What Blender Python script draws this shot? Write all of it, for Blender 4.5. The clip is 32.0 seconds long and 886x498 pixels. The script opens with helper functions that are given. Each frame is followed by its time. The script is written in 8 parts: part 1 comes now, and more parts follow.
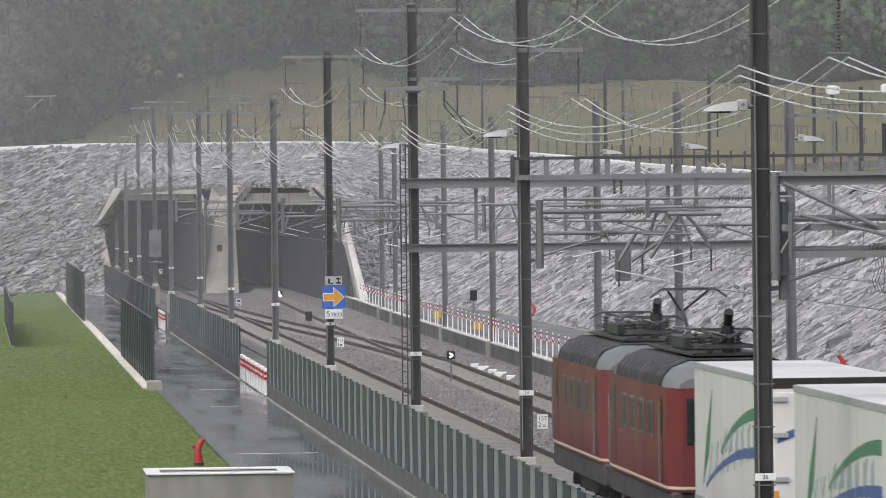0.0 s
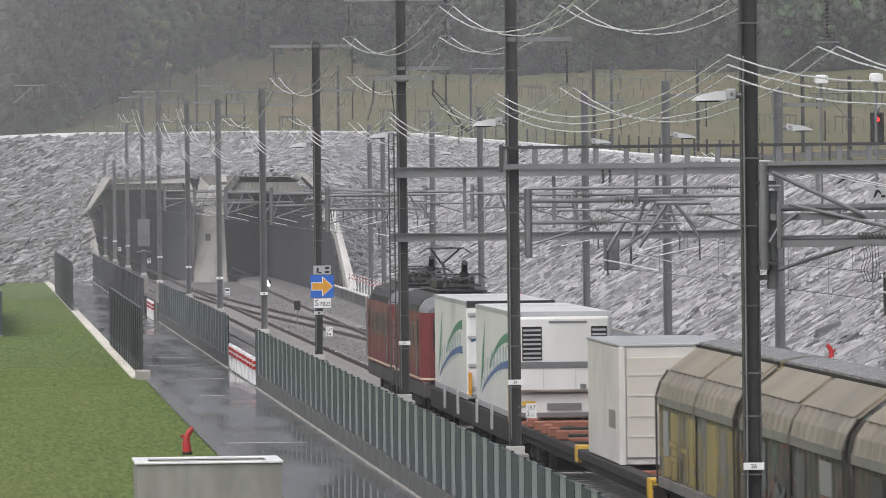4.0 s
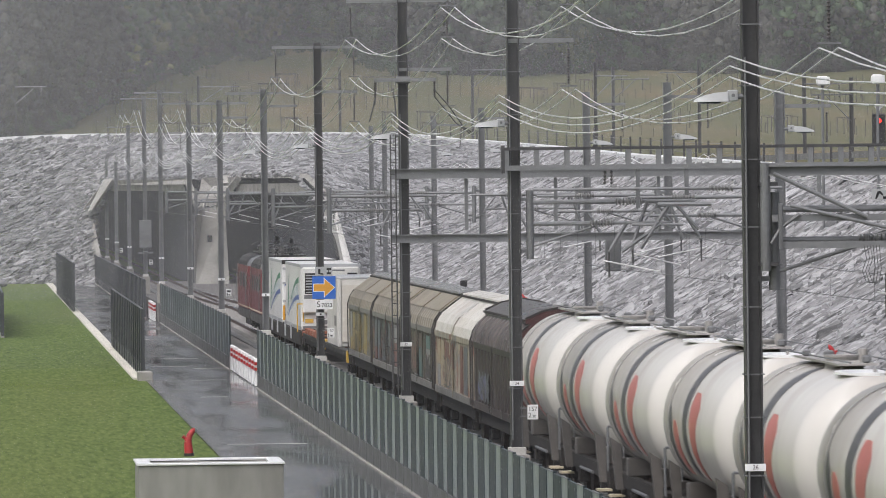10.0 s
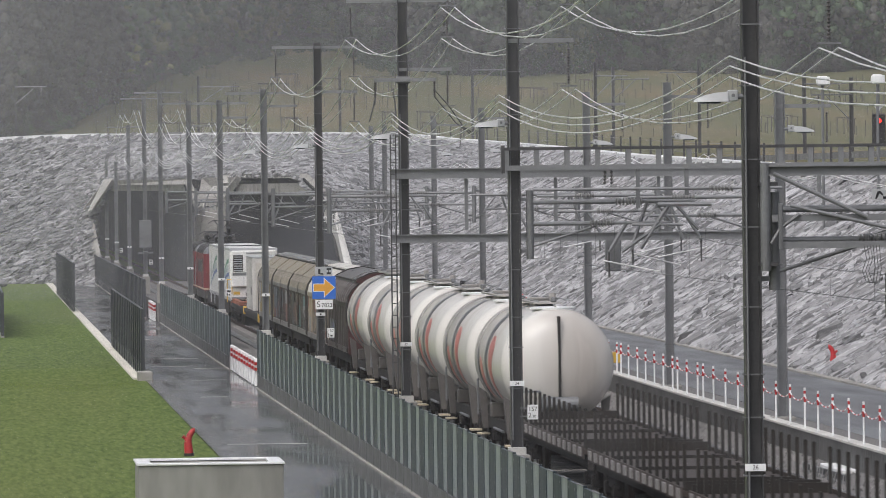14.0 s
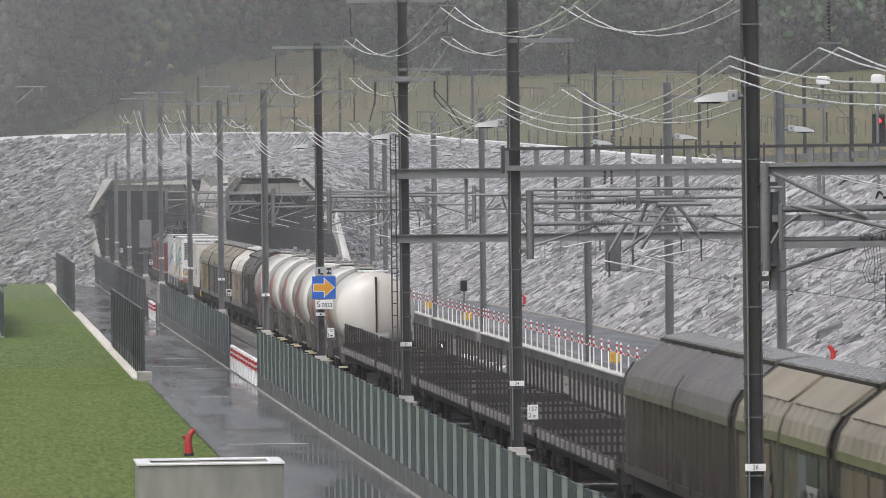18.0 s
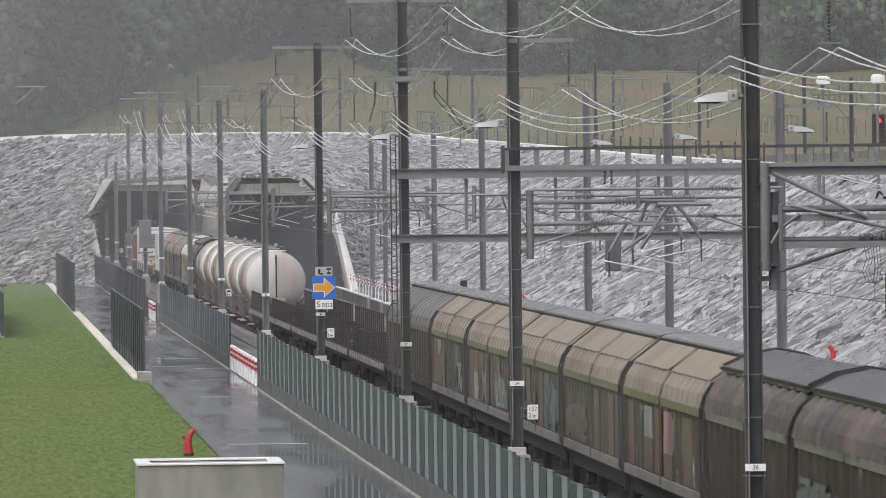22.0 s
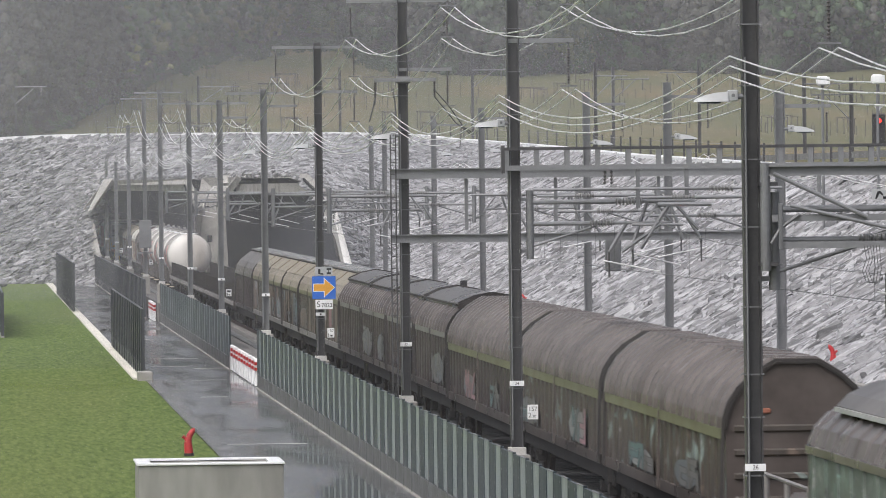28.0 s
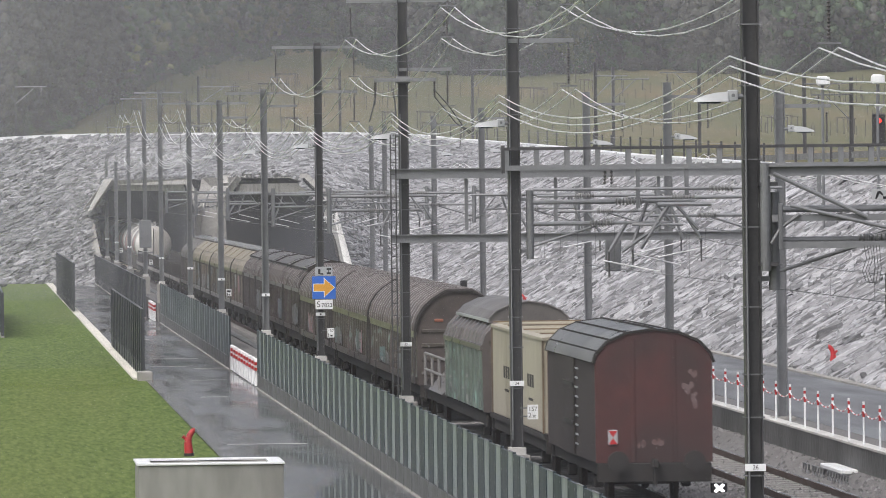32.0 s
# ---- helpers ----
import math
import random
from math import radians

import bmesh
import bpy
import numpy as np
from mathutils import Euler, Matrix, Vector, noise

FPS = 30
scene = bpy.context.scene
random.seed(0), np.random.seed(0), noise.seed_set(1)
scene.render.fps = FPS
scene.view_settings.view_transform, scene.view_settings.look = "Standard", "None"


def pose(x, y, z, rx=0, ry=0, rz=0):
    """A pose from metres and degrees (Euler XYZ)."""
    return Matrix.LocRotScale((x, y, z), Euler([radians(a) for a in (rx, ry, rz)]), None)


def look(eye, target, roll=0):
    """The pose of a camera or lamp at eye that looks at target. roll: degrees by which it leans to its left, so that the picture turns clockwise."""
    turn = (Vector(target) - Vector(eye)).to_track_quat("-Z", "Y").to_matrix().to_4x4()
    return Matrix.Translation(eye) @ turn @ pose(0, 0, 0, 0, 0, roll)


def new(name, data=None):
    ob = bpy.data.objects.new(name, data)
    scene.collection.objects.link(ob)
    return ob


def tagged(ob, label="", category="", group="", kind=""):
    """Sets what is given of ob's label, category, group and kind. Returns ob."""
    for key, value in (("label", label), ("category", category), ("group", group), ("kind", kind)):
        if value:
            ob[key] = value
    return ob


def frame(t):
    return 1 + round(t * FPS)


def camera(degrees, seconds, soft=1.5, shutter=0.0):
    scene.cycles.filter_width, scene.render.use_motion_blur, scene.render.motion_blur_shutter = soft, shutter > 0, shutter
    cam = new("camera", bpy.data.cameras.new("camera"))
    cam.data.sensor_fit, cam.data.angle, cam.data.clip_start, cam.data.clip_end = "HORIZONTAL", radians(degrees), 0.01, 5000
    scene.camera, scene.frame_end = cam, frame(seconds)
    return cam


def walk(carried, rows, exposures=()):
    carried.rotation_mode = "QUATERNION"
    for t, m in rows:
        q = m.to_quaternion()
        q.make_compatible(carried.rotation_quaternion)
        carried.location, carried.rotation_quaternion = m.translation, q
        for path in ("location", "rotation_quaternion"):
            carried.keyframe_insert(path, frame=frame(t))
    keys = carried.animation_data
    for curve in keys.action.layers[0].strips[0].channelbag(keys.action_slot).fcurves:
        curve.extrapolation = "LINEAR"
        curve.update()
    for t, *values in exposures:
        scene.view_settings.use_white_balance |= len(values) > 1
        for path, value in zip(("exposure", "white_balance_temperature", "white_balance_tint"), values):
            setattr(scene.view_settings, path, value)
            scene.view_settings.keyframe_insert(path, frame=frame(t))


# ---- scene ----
# The whole place is laid out along the train's track: y runs along it towards the tunnel, x to its right, rail top at z = 0.
EYE = Vector((-15.691, 0.0, 7.444))
HEAD, DIP, LEAN = 3.8894, -0.5484, -0.66   # degrees: bearing to the right of the track, tilt, roll
PX = 0.004547                        # degrees per fine step of the pan


def aim(right, up):
    return Matrix.Translation(EYE) @ pose(0, 0, 0, 90 + DIP + up * PX, 0, -(HEAD + right * PX)) @ pose(0, 0, 0, 0, 0, LEAN)


cam = camera(7.1206, 32.0, soft=0.7, shutter=0.55)
walk(cam, [(0.0, aim(-17, 17)), (0.5, aim(-13.6, 6.3)), (1.0, aim(-4.7, 0.2)), (1.5, aim(1.6, -3.6)), (2.0, aim(4.8, -4.9)),
           (2.5, aim(6.1, -4.8)), (3.0, aim(6.0, -3.3)), (3.5, aim(4.6, -2.8)), (5.5, aim(0.2, 0)), (6.0, aim(0, 0)), (32.0, aim(0, 0))],
     exposures=[(0.0, 0.36, 6380, 12.5), (3.5, 0.37, 6380, 12.5), (6.0, 0.35, 6380, 12.5), (10.0, 0.36, 6380, 12.5), (12.0, 0.21, 6380, 12.5), (14.0, 0.24, 6380, 12.5), (18.0, 0.36, 6380, 12.5), (23.0, 0.40, 6380, 12.5), (25.0, 0.46, 6380, 12.5), (28.0, 0.54, 6380, 12.5), (32.0, 0.54, 6380, 12.5)])

# ---- daylight: overcast ----
world = bpy.data.worlds.new("overcast")
scene.world = world
world.use_nodes = True
wn, wl = world.node_tree.nodes, world.node_tree.links
sky = wn.new("ShaderNodeTexSky")
sky.sky_type, sky.sun_disc, sky.sun_elevation, sky.sun_rotation, sky.dust_density, sky.air_density = "NISHITA", False, radians(55), radians(-140), 6.0, 1.0
wash = wn.new("ShaderNodeHueSaturation")
wash.inputs["Saturation"].default_value = 0.42
wl.new(sky.outputs[0], wash.inputs["Color"])
wl.new(wash.outputs[0], wn["Background"].inputs[0])
wn["Background"].inputs[1].default_value = 0.13
sun = new("sun", bpy.data.lights.new("sun", "SUN"))
sun.data.energy, sun.data.angle, sun.data.color = 0.7, radians(40), (1.0, 1.0, 1.0)
sun.matrix_world = look((-60, -60, 150), (0, 40, 0))
# ---- materials ----


def nodes_of(name):
    m = bpy.data.materials.new(name)
    m.use_nodes = True
    return m, m.node_tree.nodes, m.node_tree.links, m.node_tree.nodes["Principled BSDF"]


def mat(name, base, rough=0.6, metal=0.0, vary=0.18, scale=6.0, big=0.5, bump=0.15, stain=None, per=None, streak=1.0, coat=0.0, dirt=0.5, apart=1.0):
    """Base colour broken by grain (scale), patches (big), a stain colour, and per-object ('object') or per-island ('island') changes."""
    m, n, l, b = nodes_of(name)
    co = n.new("ShaderNodeTexCoord")
    mp = n.new("ShaderNodeMapping")
    mp.inputs["Scale"].default_value = (1, 1, streak)
    l.new(co.outputs["Object"], mp.inputs[0])
    fine, wide = n.new("ShaderNodeTexNoise"), n.new("ShaderNodeTexNoise")
    fine.inputs["Scale"].default_value, fine.inputs["Detail"].default_value = scale, 6
    wide.inputs["Scale"].default_value, wide.inputs["Detail"].default_value = big, 5
    l.new(mp.outputs[0], fine.inputs[0]), l.new(mp.outputs[0], wide.inputs[0])
    rgb = n.new("ShaderNodeRGB")
    rgb.outputs[0].default_value = (*base, 1)
    shift = n.new("ShaderNodeMath")
    shift.operation = "MULTIPLY_ADD"
    shift.inputs[1].default_value, shift.inputs[2].default_value = 2 * vary, 1 - vary
    l.new(fine.outputs[0], shift.inputs[0])
    val = shift.outputs[0]
    if per:
        if per == "object":
            rnd = n.new("ShaderNodeObjectInfo").outputs["Random"]
        else:
            rnd = n.new("ShaderNodeNewGeometry").outputs["Random Per Island"]
        more = n.new("ShaderNodeMath")
        more.operation = "MULTIPLY_ADD"
        more.inputs[1].default_value, more.inputs[2].default_value = apart, 0.96 - apart * 0.5
        l.new(rnd, more.inputs[0])
        both = n.new("ShaderNodeMath")
        both.operation = "MULTIPLY"
        l.new(val, both.inputs[0]), l.new(more.outputs[0], both.inputs[1])
        val = both.outputs[0]
    hsv = n.new("ShaderNodeHueSaturation")
    l.new(rgb.outputs[0], hsv.inputs["Color"]), l.new(val, hsv.inputs["Value"])
    out = hsv.outputs[0]
    if stain:
        ramp = n.new("ShaderNodeValToRGB")
        ramp.color_ramp.elements[0].position, ramp.color_ramp.elements[1].position = 0.46, 0.68
        l.new(wide.outputs[0], ramp.inputs[0])
        k = n.new("ShaderNodeMath")
        k.operation = "MULTIPLY"
        k.inputs[1].default_value = dirt
        l.new(ramp.outputs[0], k.inputs[0])
        mix = n.new("ShaderNodeMix")
        mix.data_type = "RGBA"
        mix.inputs[7].default_value = (*stain, 1)
        l.new(k.outputs[0], mix.inputs[0]), l.new(out, mix.inputs[6])
        out = mix.outputs[2]
    l.new(out, b.inputs["Base Color"])
    rr = n.new("ShaderNodeMath")
    rr.operation = "MULTIPLY_ADD"
    rr.inputs[1].default_value, rr.inputs[2].default_value = 0.24, max(rough - 0.12, 0.02)
    l.new(wide.outputs[0], rr.inputs[0]), l.new(rr.outputs[0], b.inputs["Roughness"])
    b.inputs["Metallic"].default_value = metal
    b.inputs["Coat Weight"].default_value = coat
    b.inputs["Coat Roughness"].default_value = 0.12
    if bump:
        bp = n.new("ShaderNodeBump")
        bp.inputs["Strength"].default_value, bp.inputs["Distance"].default_value = bump, 0.5 / scale
        l.new(fine.outputs[0], bp.inputs["Height"]), l.new(bp.outputs[0], b.inputs["Normal"])
    return m


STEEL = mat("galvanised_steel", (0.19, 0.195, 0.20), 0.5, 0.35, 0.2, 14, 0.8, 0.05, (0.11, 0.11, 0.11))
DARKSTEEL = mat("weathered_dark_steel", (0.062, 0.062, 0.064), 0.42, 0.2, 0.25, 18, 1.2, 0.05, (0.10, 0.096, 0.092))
BEAM = mat("grey_beam_steel", (0.215, 0.22, 0.225), 0.5, 0.2, 0.15, 10, 0.7, 0.05, (0.15, 0.15, 0.15))
WIRE = mat("wet_aluminium_wire", (0.66, 0.66, 0.66), 0.3, 0.1, 0.1, 10, 1, 0)
COPPER = mat("dull_contact_wire", (0.10, 0.10, 0.10), 0.5, 0.4, 0.1, 10, 1, 0)
PORCELAIN = mat("brown_grey_insulator", (0.085, 0.08, 0.078), 0.3, 0, 0.15, 12, 1, 0)
GREYPORCELAIN = mat("grey_composite_insulator", (0.17, 0.17, 0.168), 0.4, 0, 0.2, 12, 1, 0)
WHITE = mat("white_enamel", (0.78, 0.79, 0.79), 0.4, 0, 0.06, 5, 0.8, 0.02, (0.55, 0.55, 0.53), dirt=0.4)
LAMPGREY = mat("pale_lamp_housing", (0.38, 0.39, 0.395), 0.4, 0, 0.06, 5, 1, 0.02)
BLACK = mat("black_enamel", (0.015, 0.015, 0.016), 0.45, 0, 0.2, 8, 1, 0.02)
RED = mat("red_paint", (0.40, 0.022, 0.024), 0.35, 0, 0.15, 10, 1.5, 0.03, (0.35, 0.02, 0.02))
BLUE = mat("blue_sign_enamel", (0.03, 0.13, 0.50), 0.4, 0, 0.06, 6, 1, 0.02)
ORANGE = mat("ochre_sign_enamel", (0.62, 0.30, 0.035), 0.4, 0, 0.06, 6, 1, 0.02)
YELLOW = mat("yellow_paint", (0.60, 0.38, 0.06), 0.45, 0, 0.12, 8, 1, 0.03)
CONCRETE = mat("weathered_concrete", (0.30, 0.29, 0.265), 0.8, 0, 0.2, 5, 0.45, 0.25, (0.17, 0.16, 0.145), dirt=0.7)
PALECONC = mat("pale_concrete", (0.55, 0.54, 0.51), 0.75, 0, 0.15, 4, 0.5, 0.2, (0.36, 0.35, 0.33))
PARAPET = mat("stained_parapet_concrete", (0.25, 0.245, 0.225), 0.7, 0, 0.3, 3, 0.8, 0.2, (0.15, 0.145, 0.13), streak=0.3, dirt=0.8)
WETCONC = mat("wet_dark_concrete", (0.10, 0.10, 0.098), 0.45, 0, 0.3, 3, 0.35, 0.3, (0.05, 0.05, 0.048), dirt=0.8)
# concrete lining coloured near-black to put the gloom of the bores in
TUNNEL = mat("shade_dark_lining", (0.032, 0.034, 0.041), 0.85, 0, 0.2, 3, 0.2, 0.1)
STONE = mat("rough_gneiss", (0.25, 0.25, 0.254), 0.6, 0, 0.35, 5.5, 0.10, 0.5, (0.17, 0.17, 0.175), per="island", dirt=0.6, apart=1.3)
STONEPIECE = mat("rough_gneiss_block", (0.25, 0.25, 0.254), 0.6, 0, 0.35, 5.5, 0.6, 0.5, (0.19, 0.19, 0.197), per="object", dirt=0.6)
EARTH = mat("gap_shade_earth", (0.04, 0.04, 0.04), 0.9, 0, 0.4, 2, 0.3, 0.4)
KERBSTONE = mat("cream_kerb_concrete", (0.66, 0.63, 0.55), 0.7, 0, 0.12, 4, 0.5, 0.1, (0.5, 0.48, 0.42))
# paler patches paint in the sheen of the water film along the edge
GUTTER = mat("sheen_patched_gutter", (0.14, 0.14, 0.142), 0.14, 0, 0.3, 2.5, 0.5, 0.03, (0.24, 0.24, 0.24), dirt=0.6)
BALLAST = mat("track_ballast", (0.148, 0.142, 0.136), 0.8, 0, 0.55, 9.0, 0.25, 0.9, (0.13, 0.12, 0.115), dirt=0.6)
BALLASTSTONE = mat("ballast_stone", (0.18, 0.175, 0.17), 0.75, 0, 0.3, 20, 1, 0.2, per="island")
SLEEPER = mat("concrete_sleeper", (0.22, 0.21, 0.20), 0.8, 0, 0.25, 8, 1, 0.2)
RAIL = mat("rusty_rail_side", (0.075, 0.05, 0.04), 0.6, 0.3, 0.25, 12, 1, 0.05)
RAILTOP = mat("bright_rail_head", (0.45, 0.45, 0.46), 0.25, 0.9, 0.1, 12, 1, 0.0)
FENCEDARK = mat("anthracite_fence_steel", (0.056, 0.061, 0.067), 0.4, 0.1, 0.2, 8, 1.2, 0.03, (0.085, 0.092, 0.096))
FENCEGREEN = mat("dark_green_fence_panel", (0.036, 0.050, 0.058), 0.5, 0.05, 0.2, 8, 1.0, 0.03, (0.06, 0.072, 0.075))
FENCEPLINTH = mat("wet_grey_plinth_board", (0.088, 0.089, 0.09), 0.4, 0, 0.25, 6, 0.8, 0.05, (0.075, 0.075, 0.073))


def glass_mat(name, tint, rough=0.08, mixv=0.55):
    m, n, l, b = nodes_of(name)
    out = n["Material Output"]
    clear = n.new("ShaderNodeBsdfTransparent")
    clear.inputs[0].default_value = (*tint, 1)
    gl = n.new("ShaderNodeBsdfGlossy")
    gl.inputs["Roughness"].default_value = rough
    gl.inputs[0].default_value = (0.9, 0.95, 0.93, 1)
    fr = n.new("ShaderNodeFresnel")
    fr.inputs[0].default_value = 1.5
    shader = n.new("ShaderNodeMixShader")
    l.new(fr.outputs[0], shader.inputs[0]), l.new(clear.outputs[0], shader.inputs[1]), l.new(gl.outputs[0], shader.inputs[2])
    film = n.new("ShaderNodeMixShader")
    nz = n.new("ShaderNodeTexNoise")
    nz.inputs["Scale"].default_value = 3.0
    add = n.new("ShaderNodeMath")
    add.operation = "MULTIPLY_ADD"
    add.inputs[1].default_value, add.inputs[2].default_value = 0.4, mixv - 0.2
    l.new(nz.outputs[0], add.inputs[0])
    b.inputs["Base Color"].default_value = (tint[0] * 0.47, tint[1] * 0.47, tint[2] * 0.47, 1)
    b.inputs["Roughness"].default_value = 0.35
    l.new(add.outputs[0], film.inputs[0]), l.new(shader.outputs[0], film.inputs[1]), l.new(b.outputs[0], film.inputs[2])
    l.new(film.outputs[0], out.inputs[0])
    return m


FENCEGLASS = glass_mat("frosted_green_glass", (0.62, 0.71, 0.72), 0.1, 0.7)
DARKGLASS = mat("dark_window_glass", (0.02, 0.028, 0.03), 0.08, 0, 0.1, 3, 1, 0)


def glow(name, colour, strength):
    m, n, l, b = nodes_of(name)
    b.inputs["Base Color"].default_value = (*colour, 1)
    b.inputs["Emission Color"].default_value = (*colour, 1)
    b.inputs["Emission Strength"].default_value = strength
    return m


REDGLOW = glow("lit_red_signal", (1.0, 0.03, 0.02), 1.6)
WHITEGLOW = glow("lit_white_signal", (1.0, 1.0, 1.0), 2.5)


def wet_asphalt(name, base, wet):
    m, n, l, b = nodes_of(name)
    co = n.new("ShaderNodeTexCoord")
    mp = n.new("ShaderNodeMapping")
    mp.inputs["Scale"].default_value = (1, 0.12, 1)
    l.new(co.outputs["Object"], mp.inputs[0])
    pud, grit, patch = n.new("ShaderNodeTexNoise"), n.new("ShaderNodeTexNoise"), n.new("ShaderNodeTexNoise")
    pud.inputs["Scale"].default_value, pud.inputs["Detail"].default_value = 0.55, 4
    grit.inputs["Scale"].default_value, grit.inputs["Detail"].default_value = 25, 3
    patch.inputs["Scale"].default_value, patch.inputs["Detail"].default_value = 0.8, 6
    l.new(mp.outputs[0], pud.inputs[0]), l.new(co.outputs["Object"], grit.inputs[0]), l.new(mp.outputs[0], patch.inputs[0])
    ramp = n.new("ShaderNodeValToRGB")
    ramp.color_ramp.elements[0].position, ramp.color_ramp.elements[1].position = 0.38, 0.62
    ramp.color_ramp.elements[0].color = (wet[0], wet[0], wet[0], 1)
    ramp.color_ramp.elements[1].color = (wet[1], wet[1], wet[1], 1)
    l.new(pud.outputs[0], ramp.inputs[0]), l.new(ramp.outputs[0], b.inputs["Roughness"])
    tone = n.new("ShaderNodeValToRGB")
    tone.color_ramp.elements[0].position, tone.color_ramp.elements[1].position = 0.3, 0.7
    tone.color_ramp.elements[0].color = (base * 0.82, base * 0.82, base * 0.85, 1)
    tone.color_ramp.elements[1].color = (base * 1.2, base * 1.2, base * 1.22, 1)
    l.new(patch.outputs[0], tone.inputs[0]), l.new(tone.outputs[0], b.inputs["Base Color"])
    bp = n.new("ShaderNodeBump")
    bp.inputs["Strength"].default_value, bp.inputs["Distance"].default_value = 0.03, 0.004
    l.new(grit.outputs[0], bp.inputs["Height"]), l.new(bp.outputs[0], b.inputs["Normal"])
    return m


ASPHALT = wet_asphalt("wet_asphalt", 0.098, (0.025, 0.24))
ASPHALT2 = wet_asphalt("damp_service_road", 0.12, (0.35, 0.6))


def grass_mat(name, a, b2, c, scale=1.0, stretch=1.0, patch=(0.5, 0.75)):
    m, n, l, b = nodes_of(name)
    co = n.new("ShaderNodeTexCoord")
    mp = n.new("ShaderNodeMapping")
    mp.inputs["Scale"].default_value = (1, stretch, 1)
    l.new(co.outputs["Object"], mp.inputs[0])
    n1, n2, n3 = n.new("ShaderNodeTexNoise"), n.new("ShaderNodeTexNoise"), n.new("ShaderNodeTexNoise")
    for q, s in ((n1, 18.0 * scale), (n2, 1.2 * scale), (n3, 0.12 * scale)):
        q.inputs["Scale"].default_value, q.inputs["Detail"].default_value = s, 6
        l.new(mp.outputs[0], q.inputs[0])
    r = n.new("ShaderNodeValToRGB")
    r.color_ramp.elements[0].position, r.color_ramp.elements[1].position = 0.3, 0.7
    r.color_ramp.elements[0].color, r.color_ramp.elements[1].color = (*a, 1), (*b2, 1)
    l.new(n1.outputs[0], r.inputs[0])
    r3 = n.new("ShaderNodeValToRGB")
    r3.color_ramp.elements[0].position, r3.color_ramp.elements[1].position = patch
    l.new(n3.outputs[0], r3.inputs[0])
    r2 = n.new("ShaderNodeMath")
    r2.operation = "MULTIPLY"
    l.new(r3.outputs[0], r2.inputs[0]), l.new(n2.outputs[0], r2.inputs[1])
    mix = n.new("ShaderNodeMix")
    mix.data_type = "RGBA"
    mix.inputs[7].default_value = (*c, 1)
    l.new(r2.outputs[0], mix.inputs[0]), l.new(r.outputs[0], mix.inputs[6]), l.new(mix.outputs[2], b.inputs["Base Color"])
    b.inputs["Roughness"].default_value = 0.9
    b.inputs["Specular IOR Level"].default_value = 0.12
    bp = n.new("ShaderNodeBump")
    bp.inputs["Strength"].default_value, bp.inputs["Distance"].default_value = 0.15, 0.03
    l.new(n1.outputs[0], bp.inputs["Height"]), l.new(bp.outputs[0], b.inputs["Normal"])
    return m


LAWN = grass_mat("wet_lawn", (0.046, 0.086, 0.014), (0.140, 0.182, 0.050), (0.18, 0.172, 0.06), 0.42, 0.08, (0.45, 0.7))
BLADES = mat("grass_blades", (0.14, 0.195, 0.043), 0.7, 0, 0.12, 3, 0.3, 0, (0.17, 0.185, 0.06), per="island", apart=0.15)
MEADOW = grass_mat("dry_hill_meadow", (0.068, 0.076, 0.031), (0.138, 0.132, 0.064), (0.205, 0.142, 0.08), 0.4, 0.2, (0.47, 0.66))
HILLSIDE = grass_mat("wooded_hill_ground", (0.045, 0.05, 0.04), (0.08, 0.09, 0.06), (0.07, 0.07, 0.055), 0.05)
LEAVES = mat("woodland_leaves", (0.044, 0.080, 0.034), 0.8, 0, 0.9, 0.11, 0.02, 0, (0.06, 0.066, 0.05), per="island", dirt=0.8, apart=0.5)
DULLLEAVES = mat("slate_brown_leaves", (0.052, 0.053, 0.044), 0.85, 0, 0.9, 0.11, 0.02, 0, (0.05, 0.05, 0.046), per="island", dirt=0.8, apart=0.5)
OLIVELEAVES = mat("olive_leaves", (0.09, 0.112, 0.042), 0.8, 0, 0.9, 0.11, 0.02, 0, (0.10, 0.10, 0.055), per="island", dirt=0.6, apart=0.5)
BRIGHTLEAVES = mat("yellow_green_leaves", (0.19, 0.22, 0.09), 0.8, 0, 0.25, 0.5, 0.1, 0, per="island")
BARK = mat("tree_bark", (0.09, 0.08, 0.07), 0.9, 0, 0.3, 2, 0.5, 0.2)


